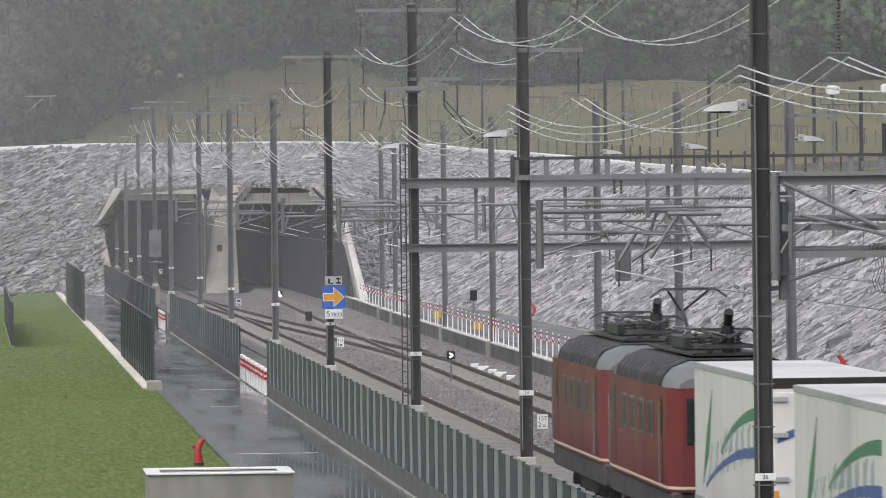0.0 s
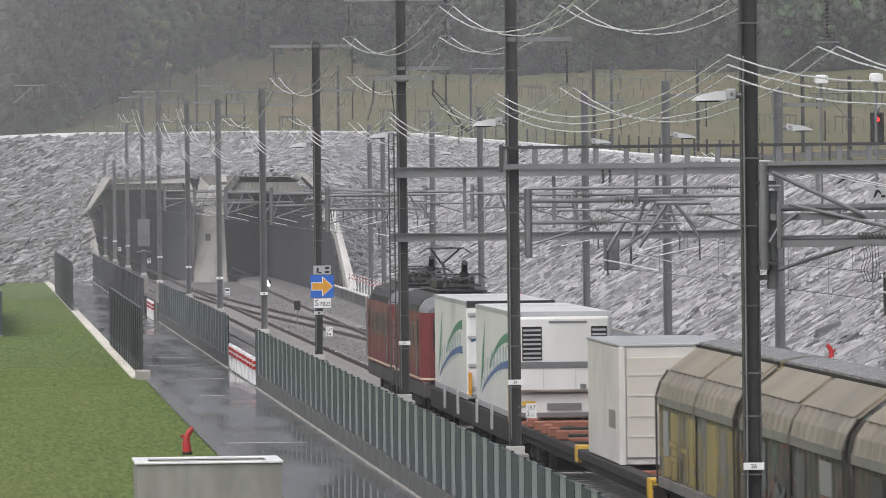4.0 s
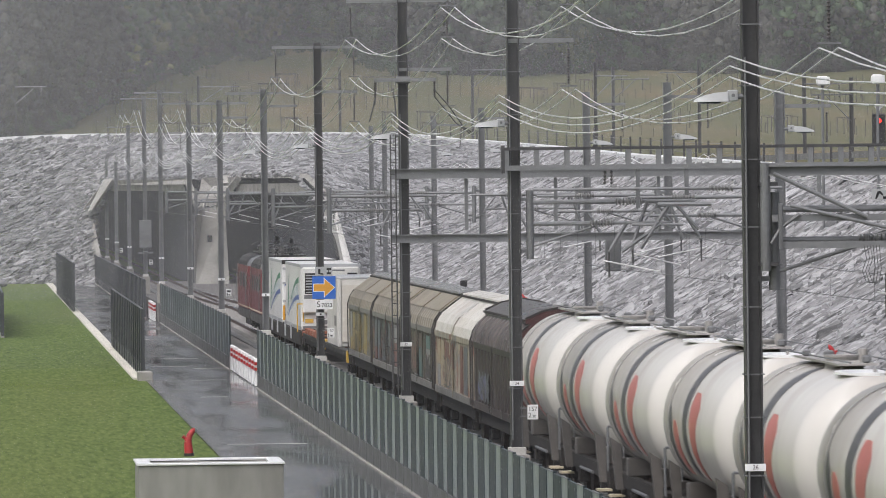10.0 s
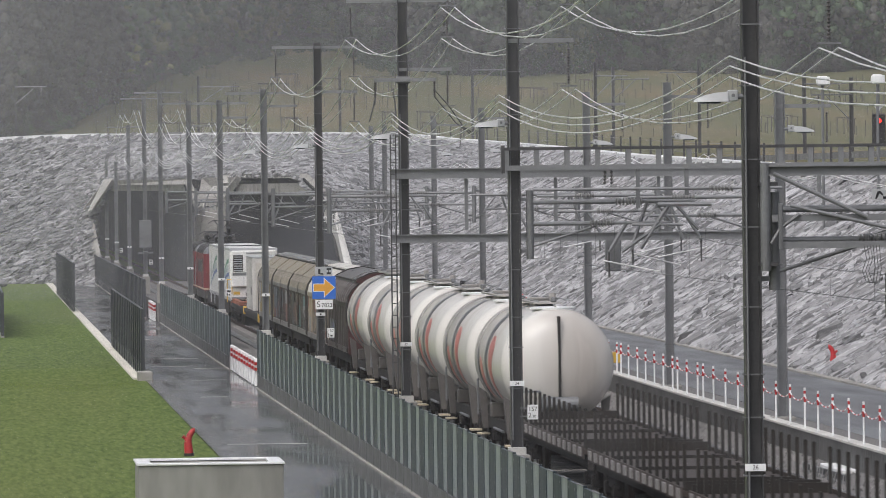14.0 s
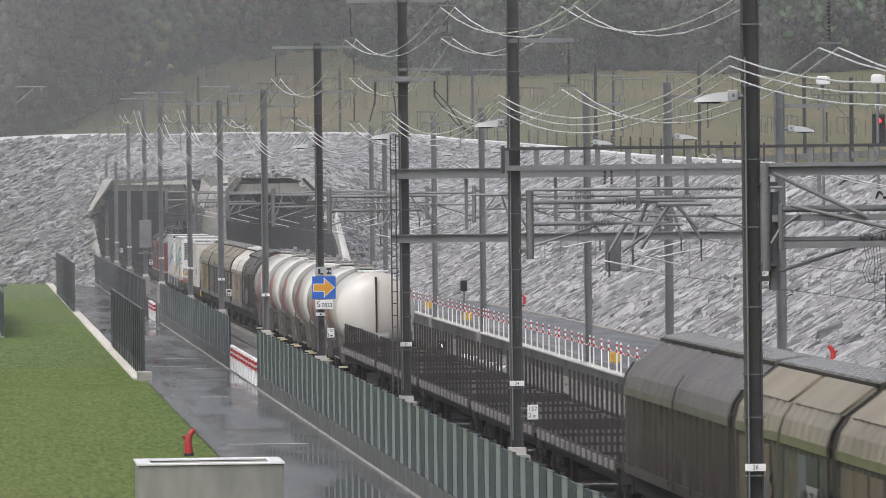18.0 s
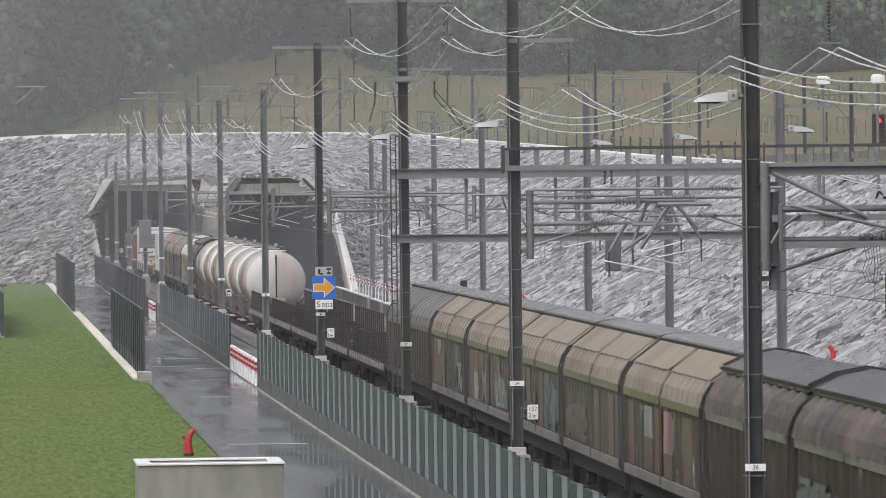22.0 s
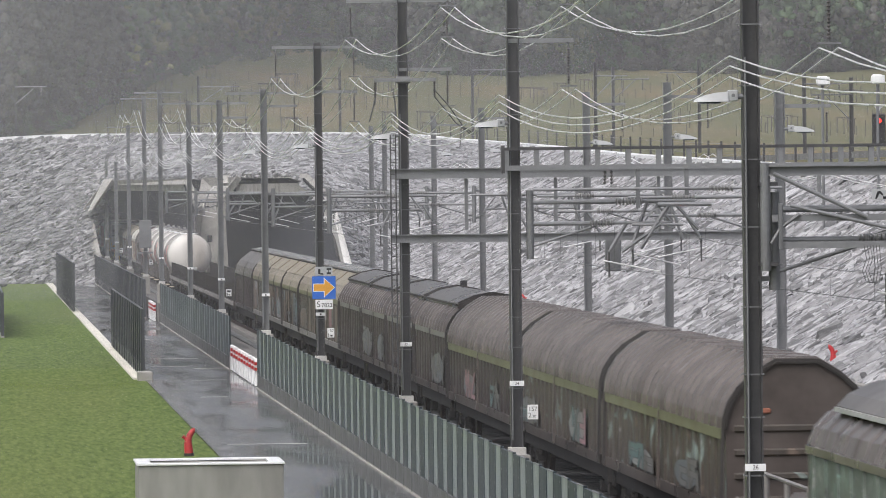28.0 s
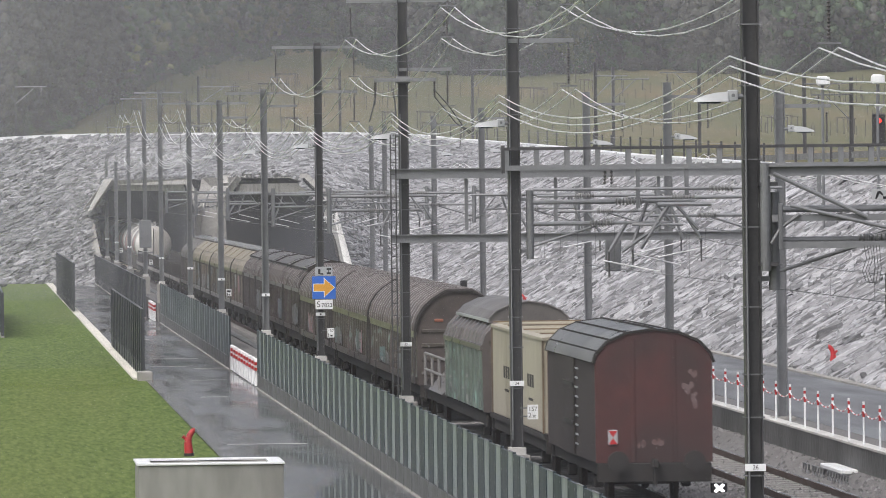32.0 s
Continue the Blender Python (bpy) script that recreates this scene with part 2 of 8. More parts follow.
def haze_mat(name, dense, fade=0.4):
    """Haze for a flat sheet: mostly clear, scatters some daylight, patchy, denser at left."""
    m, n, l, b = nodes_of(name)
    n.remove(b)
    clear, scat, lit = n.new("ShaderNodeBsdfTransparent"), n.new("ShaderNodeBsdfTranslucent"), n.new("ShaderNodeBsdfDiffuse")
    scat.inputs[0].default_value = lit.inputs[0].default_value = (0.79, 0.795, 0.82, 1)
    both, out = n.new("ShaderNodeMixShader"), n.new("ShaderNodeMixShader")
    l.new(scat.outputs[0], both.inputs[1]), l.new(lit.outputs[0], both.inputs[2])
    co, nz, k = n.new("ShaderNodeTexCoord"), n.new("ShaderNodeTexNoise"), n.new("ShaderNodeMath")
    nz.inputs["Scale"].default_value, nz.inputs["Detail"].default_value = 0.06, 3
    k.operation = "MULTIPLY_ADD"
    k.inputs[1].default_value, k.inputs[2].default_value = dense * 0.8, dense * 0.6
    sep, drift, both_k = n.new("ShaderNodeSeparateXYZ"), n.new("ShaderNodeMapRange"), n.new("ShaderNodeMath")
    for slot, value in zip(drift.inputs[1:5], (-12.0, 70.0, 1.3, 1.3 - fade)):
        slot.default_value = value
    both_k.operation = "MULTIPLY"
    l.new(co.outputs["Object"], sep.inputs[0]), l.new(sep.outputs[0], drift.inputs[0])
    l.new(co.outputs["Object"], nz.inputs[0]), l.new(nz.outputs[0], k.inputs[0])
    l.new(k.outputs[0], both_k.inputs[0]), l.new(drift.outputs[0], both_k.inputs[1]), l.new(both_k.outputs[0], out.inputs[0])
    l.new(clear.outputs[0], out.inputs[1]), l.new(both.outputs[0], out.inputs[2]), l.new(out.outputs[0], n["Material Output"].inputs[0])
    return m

# ---- mesh helpers ----


class Shape:
    """Collects vertices and faces of one part."""

    def __init__(self):
        self.v, self.f = [], []

    def add(self, verts, faces):
        n = len(self.v)
        self.v += [tuple(p) for p in verts]
        self.f += [tuple(i + n for i in f) for f in faces]
        return self

    def box(self, x0, x1, y0, y1, z0, z1, c=0.0):
        """A box; c chamfers its edges."""
        if c <= 0:
            p = [(x, y, z) for z in (z0, z1) for y in (y0, y1) for x in (x0, x1)]
            return self.add(p, [(0, 2, 3, 1), (4, 5, 7, 6), (0, 1, 5, 4), (2, 6, 7, 3), (0, 4, 6, 2), (1, 3, 7, 5)])
        lo, hi = (x0, y0, z0), (x1, y1, z1)
        idx, p = {}, []
        for s in [(a, b, d) for a in (0, 1) for b in (0, 1) for d in (0, 1)]:
            for ax in range(3):
                q = [(hi if s[k] else lo)[k] + (0 if k == ax else (-c if s[k] else c)) for k in range(3)]
                idx[(s, ax)] = len(p)
                p.append(q)
        fs = []
        for ax in range(3):
            o = [k for k in range(3) if k != ax]
            for side in (0, 1):
                ring = []
                for a, b in ((0, 0), (1, 0), (1, 1), (0, 1)):
                    s = [0, 0, 0]
                    s[ax], s[o[0]], s[o[1]] = side, a, b
                    ring.append(idx[(tuple(s), ax)])
                fs.append(tuple(ring) if (side == 1) == (ax != 1) else tuple(reversed(ring)))
            for a in (0, 1):
                for b in (0, 1):
                    s0, s1 = [0, 0, 0], [0, 0, 0]
                    s0[o[0]] = s1[o[0]] = a
                    s0[o[1]] = s1[o[1]] = b
                    s1[ax] = 1
                    s0, s1 = tuple(s0), tuple(s1)
                    fs.append((idx[(s0, o[0])], idx[(s1, o[0])], idx[(s1, o[1])], idx[(s0, o[1])]))
        for s in [(a, b, d) for a in (0, 1) for b in (0, 1) for d in (0, 1)]:
            fs.append(tuple(idx[(s, k)] for k in range(3)))
        return self.add(p, fs)

    def tube(self, a, b, r, n=8, r2=None, caps=True):
        a, b = Vector(a), Vector(b)
        d = (b - a).normalized()
        e = d.orthogonal().normalized()
        g = d.cross(e)
        r2 = r if r2 is None else r2
        p = [c + (e * math.cos(2 * math.pi * i / n) + g * math.sin(2 * math.pi * i / n)) * q for c, q in ((a, r), (b, r2)) for i in range(n)]
        fs = [(i, (i + 1) % n, n + (i + 1) % n, n + i) for i in range(n)]
        if caps:
            fs += [tuple(reversed(range(n))), tuple(range(n, 2 * n))]
        return self.add(p, fs)

    def path(self, pts, r, n=5):
        for a, b in zip(pts, pts[1:]):
            self.tube(a, b, r, n, caps=False)
        return self

    def prism(self, outline, axis, a0, a1):
        """An outline of 2D points drawn out along axis 0, 1 or 2 from a0 to a1."""
        n = len(outline)
        p = []
        for a in (a0, a1):
            for u, v in outline:
                p.append({0: (a, u, v), 1: (u, a, v), 2: (u, v, a)}[axis])
        fs = [(i, (i + 1) % n, n + (i + 1) % n, n + i) for i in range(n)] + [tuple(reversed(range(n))), tuple(range(n, 2 * n))]
        return self.add(p, fs)

    def lathe(self, prof, n=24, axis=1):
        """(along, radius) pairs turned round an axis through the origin."""
        p = []
        for a, r in prof:
            for i in range(n):
                c, s = math.cos(2 * math.pi * i / n) * r, math.sin(2 * math.pi * i / n) * r
                p.append({0: (a, c, s), 1: (c, a, s), 2: (c, s, a)}[axis])
        fs = []
        for k in range(len(prof) - 1):
            fs += [(k * n + i, k * n + (i + 1) % n, (k + 1) * n + (i + 1) % n, (k + 1) * n + i) for i in range(n)]
        fs += [tuple(reversed(range(n))), tuple(range((len(prof) - 1) * n, len(prof) * n))]
        return self.add(p, fs)

    def moved(self, m):
        self.v = [tuple(m @ Vector(p)) for p in self.v]
        return self

    def ibeam_z(self, x, y, z0, z1, b, h, tw=0.02, tf=0.025):
        """Upright I section: web across x, flanges b deep along y."""
        w, e, i, t = b / 2, h / 2, h / 2 - tf, tw / 2
        o = [(-e, -w), (-i, -w), (-i, -t), (i, -t), (i, -w), (e, -w), (e, w), (i, w), (i, t), (-i, t), (-i, w), (-e, w)]
        return self.prism([(x + p, y + q) for p, q in o], 2, z0, z1)

    def ibeam_x(self, x0, x1, y, z, b, h, tw=0.02, tf=0.03):
        w, e, i, t = b / 2, h / 2, h / 2 - tf, tw / 2
        o = [(-w, -e), (w, -e), (w, -i), (t, -i), (t, i), (w, i), (w, e), (-w, e), (-w, i), (-t, i), (-t, -i), (-w, -i)]
        return self.prism([(y + p, z + q) for p, q in o], 0, x0, x1)

    def loft(self, rings, closed=True):
        """Joins rings of equally many points into one skin; closed caps both ends."""
        n = len(rings[0])
        fs = [(k * n + i, k * n + i + 1, (k + 1) * n + i + 1, (k + 1) * n + i) for k in range(len(rings) - 1) for i in range(n - 1)]
        if closed:
            fs += [(k * n + n - 1, k * n, (k + 1) * n, (k + 1) * n + n - 1) for k in range(len(rings) - 1)]
            fs += [tuple(reversed(range(n))), tuple(range((len(rings) - 1) * n, len(rings) * n))]
        return self.add([p for r in rings for p in r], fs)

    def data(self, name, material, smooth=False):
        me = bpy.data.meshes.new(name)
        me.from_pydata(self.v, [], self.f)
        if len(self.f) < 40000:
            bm = bmesh.new()
            bm.from_mesh(me)
            bmesh.ops.recalc_face_normals(bm, faces=bm.faces)
            bm.to_mesh(me)
            bm.free()
        me.materials.append(material)
        if smooth:
            me.polygons.foreach_set("use_smooth", [True] * len(me.polygons))
            me.set_sharp_from_angle(angle=radians(40))
        return me


def part(name, shape, material, parent=None, label="", smooth=False):
    ob = new(name, shape.data(name, material, smooth))
    ob.parent = parent
    return tagged(ob, label)


def share(name, me, parent, at=(0, 0, 0), rz=0.0):
    ob = new(name, me)
    ob.parent = parent
    ob.matrix_basis = pose(*at, 0, 0, rz)
    return ob


def thing(name, at, label, category, group="", kind="", rz=0.0):
    ob = new(name)
    ob.matrix_basis = pose(*at, 0, 0, rz)
    ob.empty_display_size = 0.2
    return tagged(ob, label, category, group, kind)


def structure(name, shape, material, label, category, smooth=False, kind="structure"):
    return tagged(part(name, shape, material, None, "", smooth), label, category, "", kind)


def lerp(a, b, t):
    return a + (b - a) * t


def along(line, n):
    """n + 1 points spread evenly along a line of points."""
    pts = [Vector(p) for p in line]
    d = [0]
    for a, b in zip(pts, pts[1:]):
        d.append(d[-1] + (b - a).length)
    out = []
    for i in range(n + 1):
        s = d[-1] * i / n
        k = max(j for j in range(len(pts) - 1) if d[j] <= s + 1e-9)
        out.append(pts[k].lerp(pts[k + 1], min(1, (s - d[k]) / max(d[k + 1] - d[k], 1e-9))))
    return out

# ---- ground, road, tracks ----
XF, XK = -3.35, -7.62                # fence line and left edge of the walkway
ROADZ = -1.1


def sheet(rows, cols, fn):
    s = Shape()
    vs = [fn(i, j) for i in range(rows + 1) for j in range(cols + 1)]
    w = cols + 1
    return s.add(vs, [(i * w + j, i * w + j + 1, (i + 1) * w + j + 1, (i + 1) * w + j) for i in range(rows) for j in range(cols)])


GX = [-4000, -1500, -500, -120, -40, -16, XK - 0.02, XK, 30, 60, 200, 600, 1500, 4000]
GY = [-4000, -1500, -600, -100, 0, 60, 100, 140, 180, 220, 260, 300, 350, 400, 450, 500, 560, 624, 640, 700, 1000, 2000, 4000]


def ground_z(x, y):
    z = ROADZ - 0.03 if x <= XK - 0.01 else ROADZ - 0.5
    return z


ground = structure("ground", sheet(len(GY) - 1, len(GX) - 1, lambda i, j: (GX[j], GY[i], ground_z(GX[j], GY[i]))), LAWN,
                   "short wet green lawn beside the walkway", "grass")

walkway = structure("walkway", Shape().box(XK, XF + 0.25, -60, 622, ROADZ - 0.4, ROADZ), ASPHALT, "wet dark asphalt walkway with puddles along the fence", "path")
kerb = structure("kerb", Shape().box(XK - 0.5, XK - 0.004, 313, 640, ROADZ - 0.4, ROADZ + 0.05), KERBSTONE, "pale concrete kerb edging the walkway", "kerb")
joint = Shape()
for xa, xb, y in ((-6.29, -4.12, 348), (-6.84, -5.14, 333.4), (-4.9, -3.7, 329.2), (-5.76, -4.19, 309.5), (-6.11, -5.0, 284.8), (-7.03, -4.39, 232.8), (-6.6, -5.3, 392), (-5.9, -4.6, 441)):
    joint.box(xa, xb, y, y + 0.16, ROADZ, ROADZ + 0.006)
structure("road_marking", joint, PALECONC, "thin pale cross lines on the wet asphalt", "line")
edge_drain = structure("drain", Shape().box(XK + 0.06, XK + 0.6, -60, 312, ROADZ, ROADZ + 0.008), GUTTER, "wet concrete gutter strip along the walkway", "gutter")

WALL = [(6.33, -60), (6.33, 215), (6.78, 292), (7.36, 386), (7.85, 430), (8.3, 470)]


def at_y(line, y):
    for (xa, ya), (xb, yb) in zip(line, line[1:]):
        if ya <= y <= yb:
            return lerp(xa, xb, (y - ya) / (yb - ya))
    return line[-1][0]


# ballast bed with two tracks
bed = [(-3.05, -1.5), (-3.05, -0.15), (-2.2, -0.18), (2.0, -0.2), (5.5, -0.2), (5.75, -0.08), (6.1, 0.14), (6.4, 0.18), (8.2, 0.16), (8.2, -1.5)]
ballast = structure("ballast", Shape().prism(bed, 1, -60, 560), BALLAST, "grey crushed-stone track bed", "ballast")
T2 = [(4.35, -60), (4.35, 200), (4.4, 260), (4.75, 320), (5.35, 390), (6.0, 450), (6.8, 520), (7.4, 600), (8.2, 700), (9.5, 900)]
XO = [(0.0, 520), (0.3, 490), (1.0, 450), (2.2, 405), (3.4, 370), (4.3, 340), (4.75, 315)]


def rail_shape(line, off, z0, z1, w):
    s = Shape()
    for (xa, ya), (xb, yb) in zip(line, line[1:]):
        p = [(xa + off - w, ya, z0), (xa + off + w, ya, z0), (xa + off + w, ya, z1), (xa + off - w, ya, z1)]
        q = [(xb + off - w, yb, z0), (xb + off + w, yb, z0), (xb + off + w, yb, z1), (xb + off - w, yb, z1)]
        s.add(p + q, [(0, 1, 5, 4), (1, 2, 6, 5), (2, 3, 7, 6), (3, 0, 4, 7), (0, 3, 2, 1), (4, 5, 6, 7)])
    return s


sleeper_me = Shape().box(-1.25, 1.25, -0.13, 0.13, -0.4, -0.165, 0.02).data("sleeper", SLEEPER)
for nm, line in (("train track", [(0, -60), (0, 100), (0, 300), (0, 600), (0, 900)]), ("second track", T2), ("crossover track", XO)):
    tr = thing("railway_track", (0, 0, 0), "pair of steel rails on sleepers in ballast, " + nm, "track", "tracks", "structure")
    for off in (-0.7525, 0.7525):
        r = part("rail", rail_shape(line, off, -0.165, -0.016, 0.05), RAIL, tr, "rust-brown rail side")
        part("rail_head", rail_shape(line, off, -0.016, 0.0, 0.035), RAILTOP, r, "worn shiny rail head")
    pts = along([(x, y, 0) for x, y in line], int(abs(line[-1][1] - line[0][1]) / 1.2))
    for p in [p for p in pts if 130 < p.y < 480][:260]:
        share("sleeper", sleeper_me, tr, (p.x, p.y, 0))
# loose stones of the bed
rng = random.Random(3)
grit = Shape()
for _ in range(15000):
    y = 150 + 330 * rng.random() ** 1.5
    x = rng.uniform(0.9, 7.4)
    if x > at_y(WALL, y) - 0.05:
        continue
    r = rng.uniform(0.035, 0.08)
    z = -0.21 if x < 5.5 else -0.21 + (x - 5.5) * 0.55 if x < 6.1 else 0.15
    a = rng.uniform(0, 3)
    c, s = math.cos(a) * r, math.sin(a) * r
    grit.add([(x + c, y + s, z), (x - s, y + c, z), (x - c, y - s, z), (x + s, y - c, z), (x + rng.uniform(-.3, .3) * r, y, z + r * 1.1)],
             [(0, 1, 4), (1, 2, 4), (2, 3, 4), (3, 0, 4)])
structure("ballast_stones", grit, BALLASTSTONE, "loose grey ballast stones between the tracks", "stones", kind="stuff")
# cable troughs along the track
structure("cable_trough", Shape().box(-2.15, -1.75, 60, 560, -0.25, -0.1, 0.02), WETCONC, "concrete cable trough lid beside the track", "trough")

# ---- right retaining wall and service road ----
ROADR = 0.74


def strip(line, o0, o1, z0, z1):
    s = Shape()
    for (xa, ya), (xb, yb) in zip(line, line[1:]):
        p = [(xa + o0, ya, z0), (xa + o1, ya, z0), (xa + o1, ya, z1), (xa + o0, ya, z1)]
        q = [(xb + o0, yb, z0), (xb + o1, yb, z0), (xb + o1, yb, z1), (xb + o0, yb, z1)]
        s.add(p + q, [(0, 1, 5, 4), (1, 2, 6, 5), (2, 3, 7, 6), (3, 0, 4, 7), (0, 3, 2, 1), (4, 5, 6, 7)])
    return s


structure("retaining_wall", strip(WALL, 0, 0.3, -1.2, 0.78), WETCONC, "wet dark concrete retaining wall beside the tracks", "wall")
structure("wall_coping", strip(WALL, -0.03, 0.33, 0.784, 0.84), PALECONC, "pale concrete coping on the retaining wall", "coping")
structure("gravel_strip", strip(WALL, 0.33, 1.25, -0.5, 0.735), BALLAST, "gravel strip behind the coping", "gravel")
sr = Shape()
RE = [(13.45, -60), (13.4, 230), (13.6, 300), (13.6, 350), (13.2, 390), (11.5, 430), (8.9, 470)]
yy = [-60, 60, 120, 180, 230, 280, 330, 380, 420, 450, 470]
for a, b in zip(yy, yy[1:]):
    p = [(at_y(WALL, a) + 1.25, a, ROADR), (at_y(RE, a), a, ROADR), (at_y(RE, b), b, ROADR), (at_y(WALL, b) + 1.25, b, ROADR)]
    sr.add(p + [(x, y, -1.2) for x, y, z in p], [(0, 1, 2, 3), (0, 4, 5, 1), (1, 5, 6, 2), (2, 6, 7, 3), (3, 7, 4, 0)])
structure("service_road", sr, ASPHALT2, "damp grey asphalt service road at the foot of the stone slope", "road")
structure("slope_kerb", strip([(x, y) for x, y in RE], -0.55, 0.15, 0.4, 0.8), CONCRETE, "low concrete gutter kerb below the stone slope", "kerb")

# ---- stone slope ----
BASE = [(-140, 624, -1.2), (-30, 624, -1.2), (-12, 624, -1.2), (-3.5, 617, -1.2), (-4.3, 627, 5.2), (-2.6, 620, 7.9), (2.0, 575, 8.0), (4.6, 552, 8.0), (5.4, 538, 8.1),
        (7.4, 484, 8.05), (8.3, 462, 5.9), (8.9, 452, 3.3), (9.6, 446, 0.75), (11.6, 428, 0.75), (13.2, 390, 0.75), (13.6, 350, 0.75), (13.55, 300, 0.75), (13.45, 230, 0.75), (13.4, 120, 0.75), (13.4, -60, 0.75)]
TOP = [(-140, 662, 11.3), (-30, 660, 11.3), (-14, 657, 11.45), (-7, 656, 11.7), (-3, 655, 11.75), (0, 655, 11.7), (7, 653, 11.7), (13, 651, 11.7), (17.5, 648, 11.6),
       (21.5, 640, 11.4), (24, 622, 11.1), (25.6, 600, 10.6), (26.8, 565, 10.1), (27.2, 520, 9.5), (26.4, 450, 8.6), (26.0, 410, 8.2), (25.7, 375, 7.85), (25.4, 300, 7.4), (25, 120, 7.0), (25, -60, 7.0)]
NS, NT = 150, 10
# one spacing serves both lines, so that they stay matched


def matched(line, n):
    pts = [Vector(p) for p in line]
    ref = [(Vector(a) + Vector(b)) / 2 for a, b in zip(BASE, TOP)]
    d = [0]
    for a, b in zip(ref, ref[1:]):
        d.append(d[-1] + (b - a).length)
    out = []
    for i in range(n + 1):
        s = d[-1] * i / n
        k = max(j for j in range(len(pts) - 1) if d[j] <= s + 1e-9)
        out.append(pts[k].lerp(pts[k + 1], min(1, (s - d[k]) / (d[k + 1] - d[k]))))
    return out


B_, T_ = matched(BASE, NS), matched(TOP, NS)
# near-black ground puts the shade between the slabs into its colour
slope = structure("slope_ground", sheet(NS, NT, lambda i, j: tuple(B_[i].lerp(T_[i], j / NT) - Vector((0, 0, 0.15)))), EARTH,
                  "earth under the stone-faced embankment, near-black for shade in the gaps", "embankment")
structure("embankment_top", sheet(NS, 1, lambda i, j: tuple(T_[i] + Vector((0, 0, -0.06)) + (Vector((0, 0, 0)) if j == 0 else Vector((60 if T_[i].x > 20 else 20, 60 if T_[i].y > 500 else 20, 0))))), MEADOW,
          "grassy crown of the embankment", "grass")


def stone_verts(rng, lx, ly, lz):
    """A rough quarried slab: a split six-sided plate with pointed ends and an uneven top."""
    o = [(-0.54, rng.uniform(-0.3, 0.3)), (rng.uniform(-0.5, -0.3), -0.5 * rng.uniform(0.7, 1.1)), (rng.uniform(0.3, 0.5), -0.5 * rng.uniform(0.7, 1.1)),
         (0.54, rng.uniform(-0.3, 0.3)), (rng.uniform(0.3, 0.5), 0.5 * rng.uniform(0.6, 1.1)), (rng.uniform(-0.5, -0.3), 0.5 * rng.uniform(0.6, 1.1))]
    a, b = rng.uniform(0.3, 1.2), rng.uniform(0.3, 1.2)
    ends = (a * 0.6, a, b, b * 0.6, b, a)
    v = [Vector((x * lx, y * ly, -0.5 * lz * e * rng.uniform(0.7, 1.2))) for (x, y), e in zip(o, ends)]
    return v + [Vector((x * lx * rng.uniform(0.85, 1.0), y * ly * 0.9, 0.5 * lz * e * rng.uniform(0.7, 1.3))) for (x, y), e in zip(o, ends)]


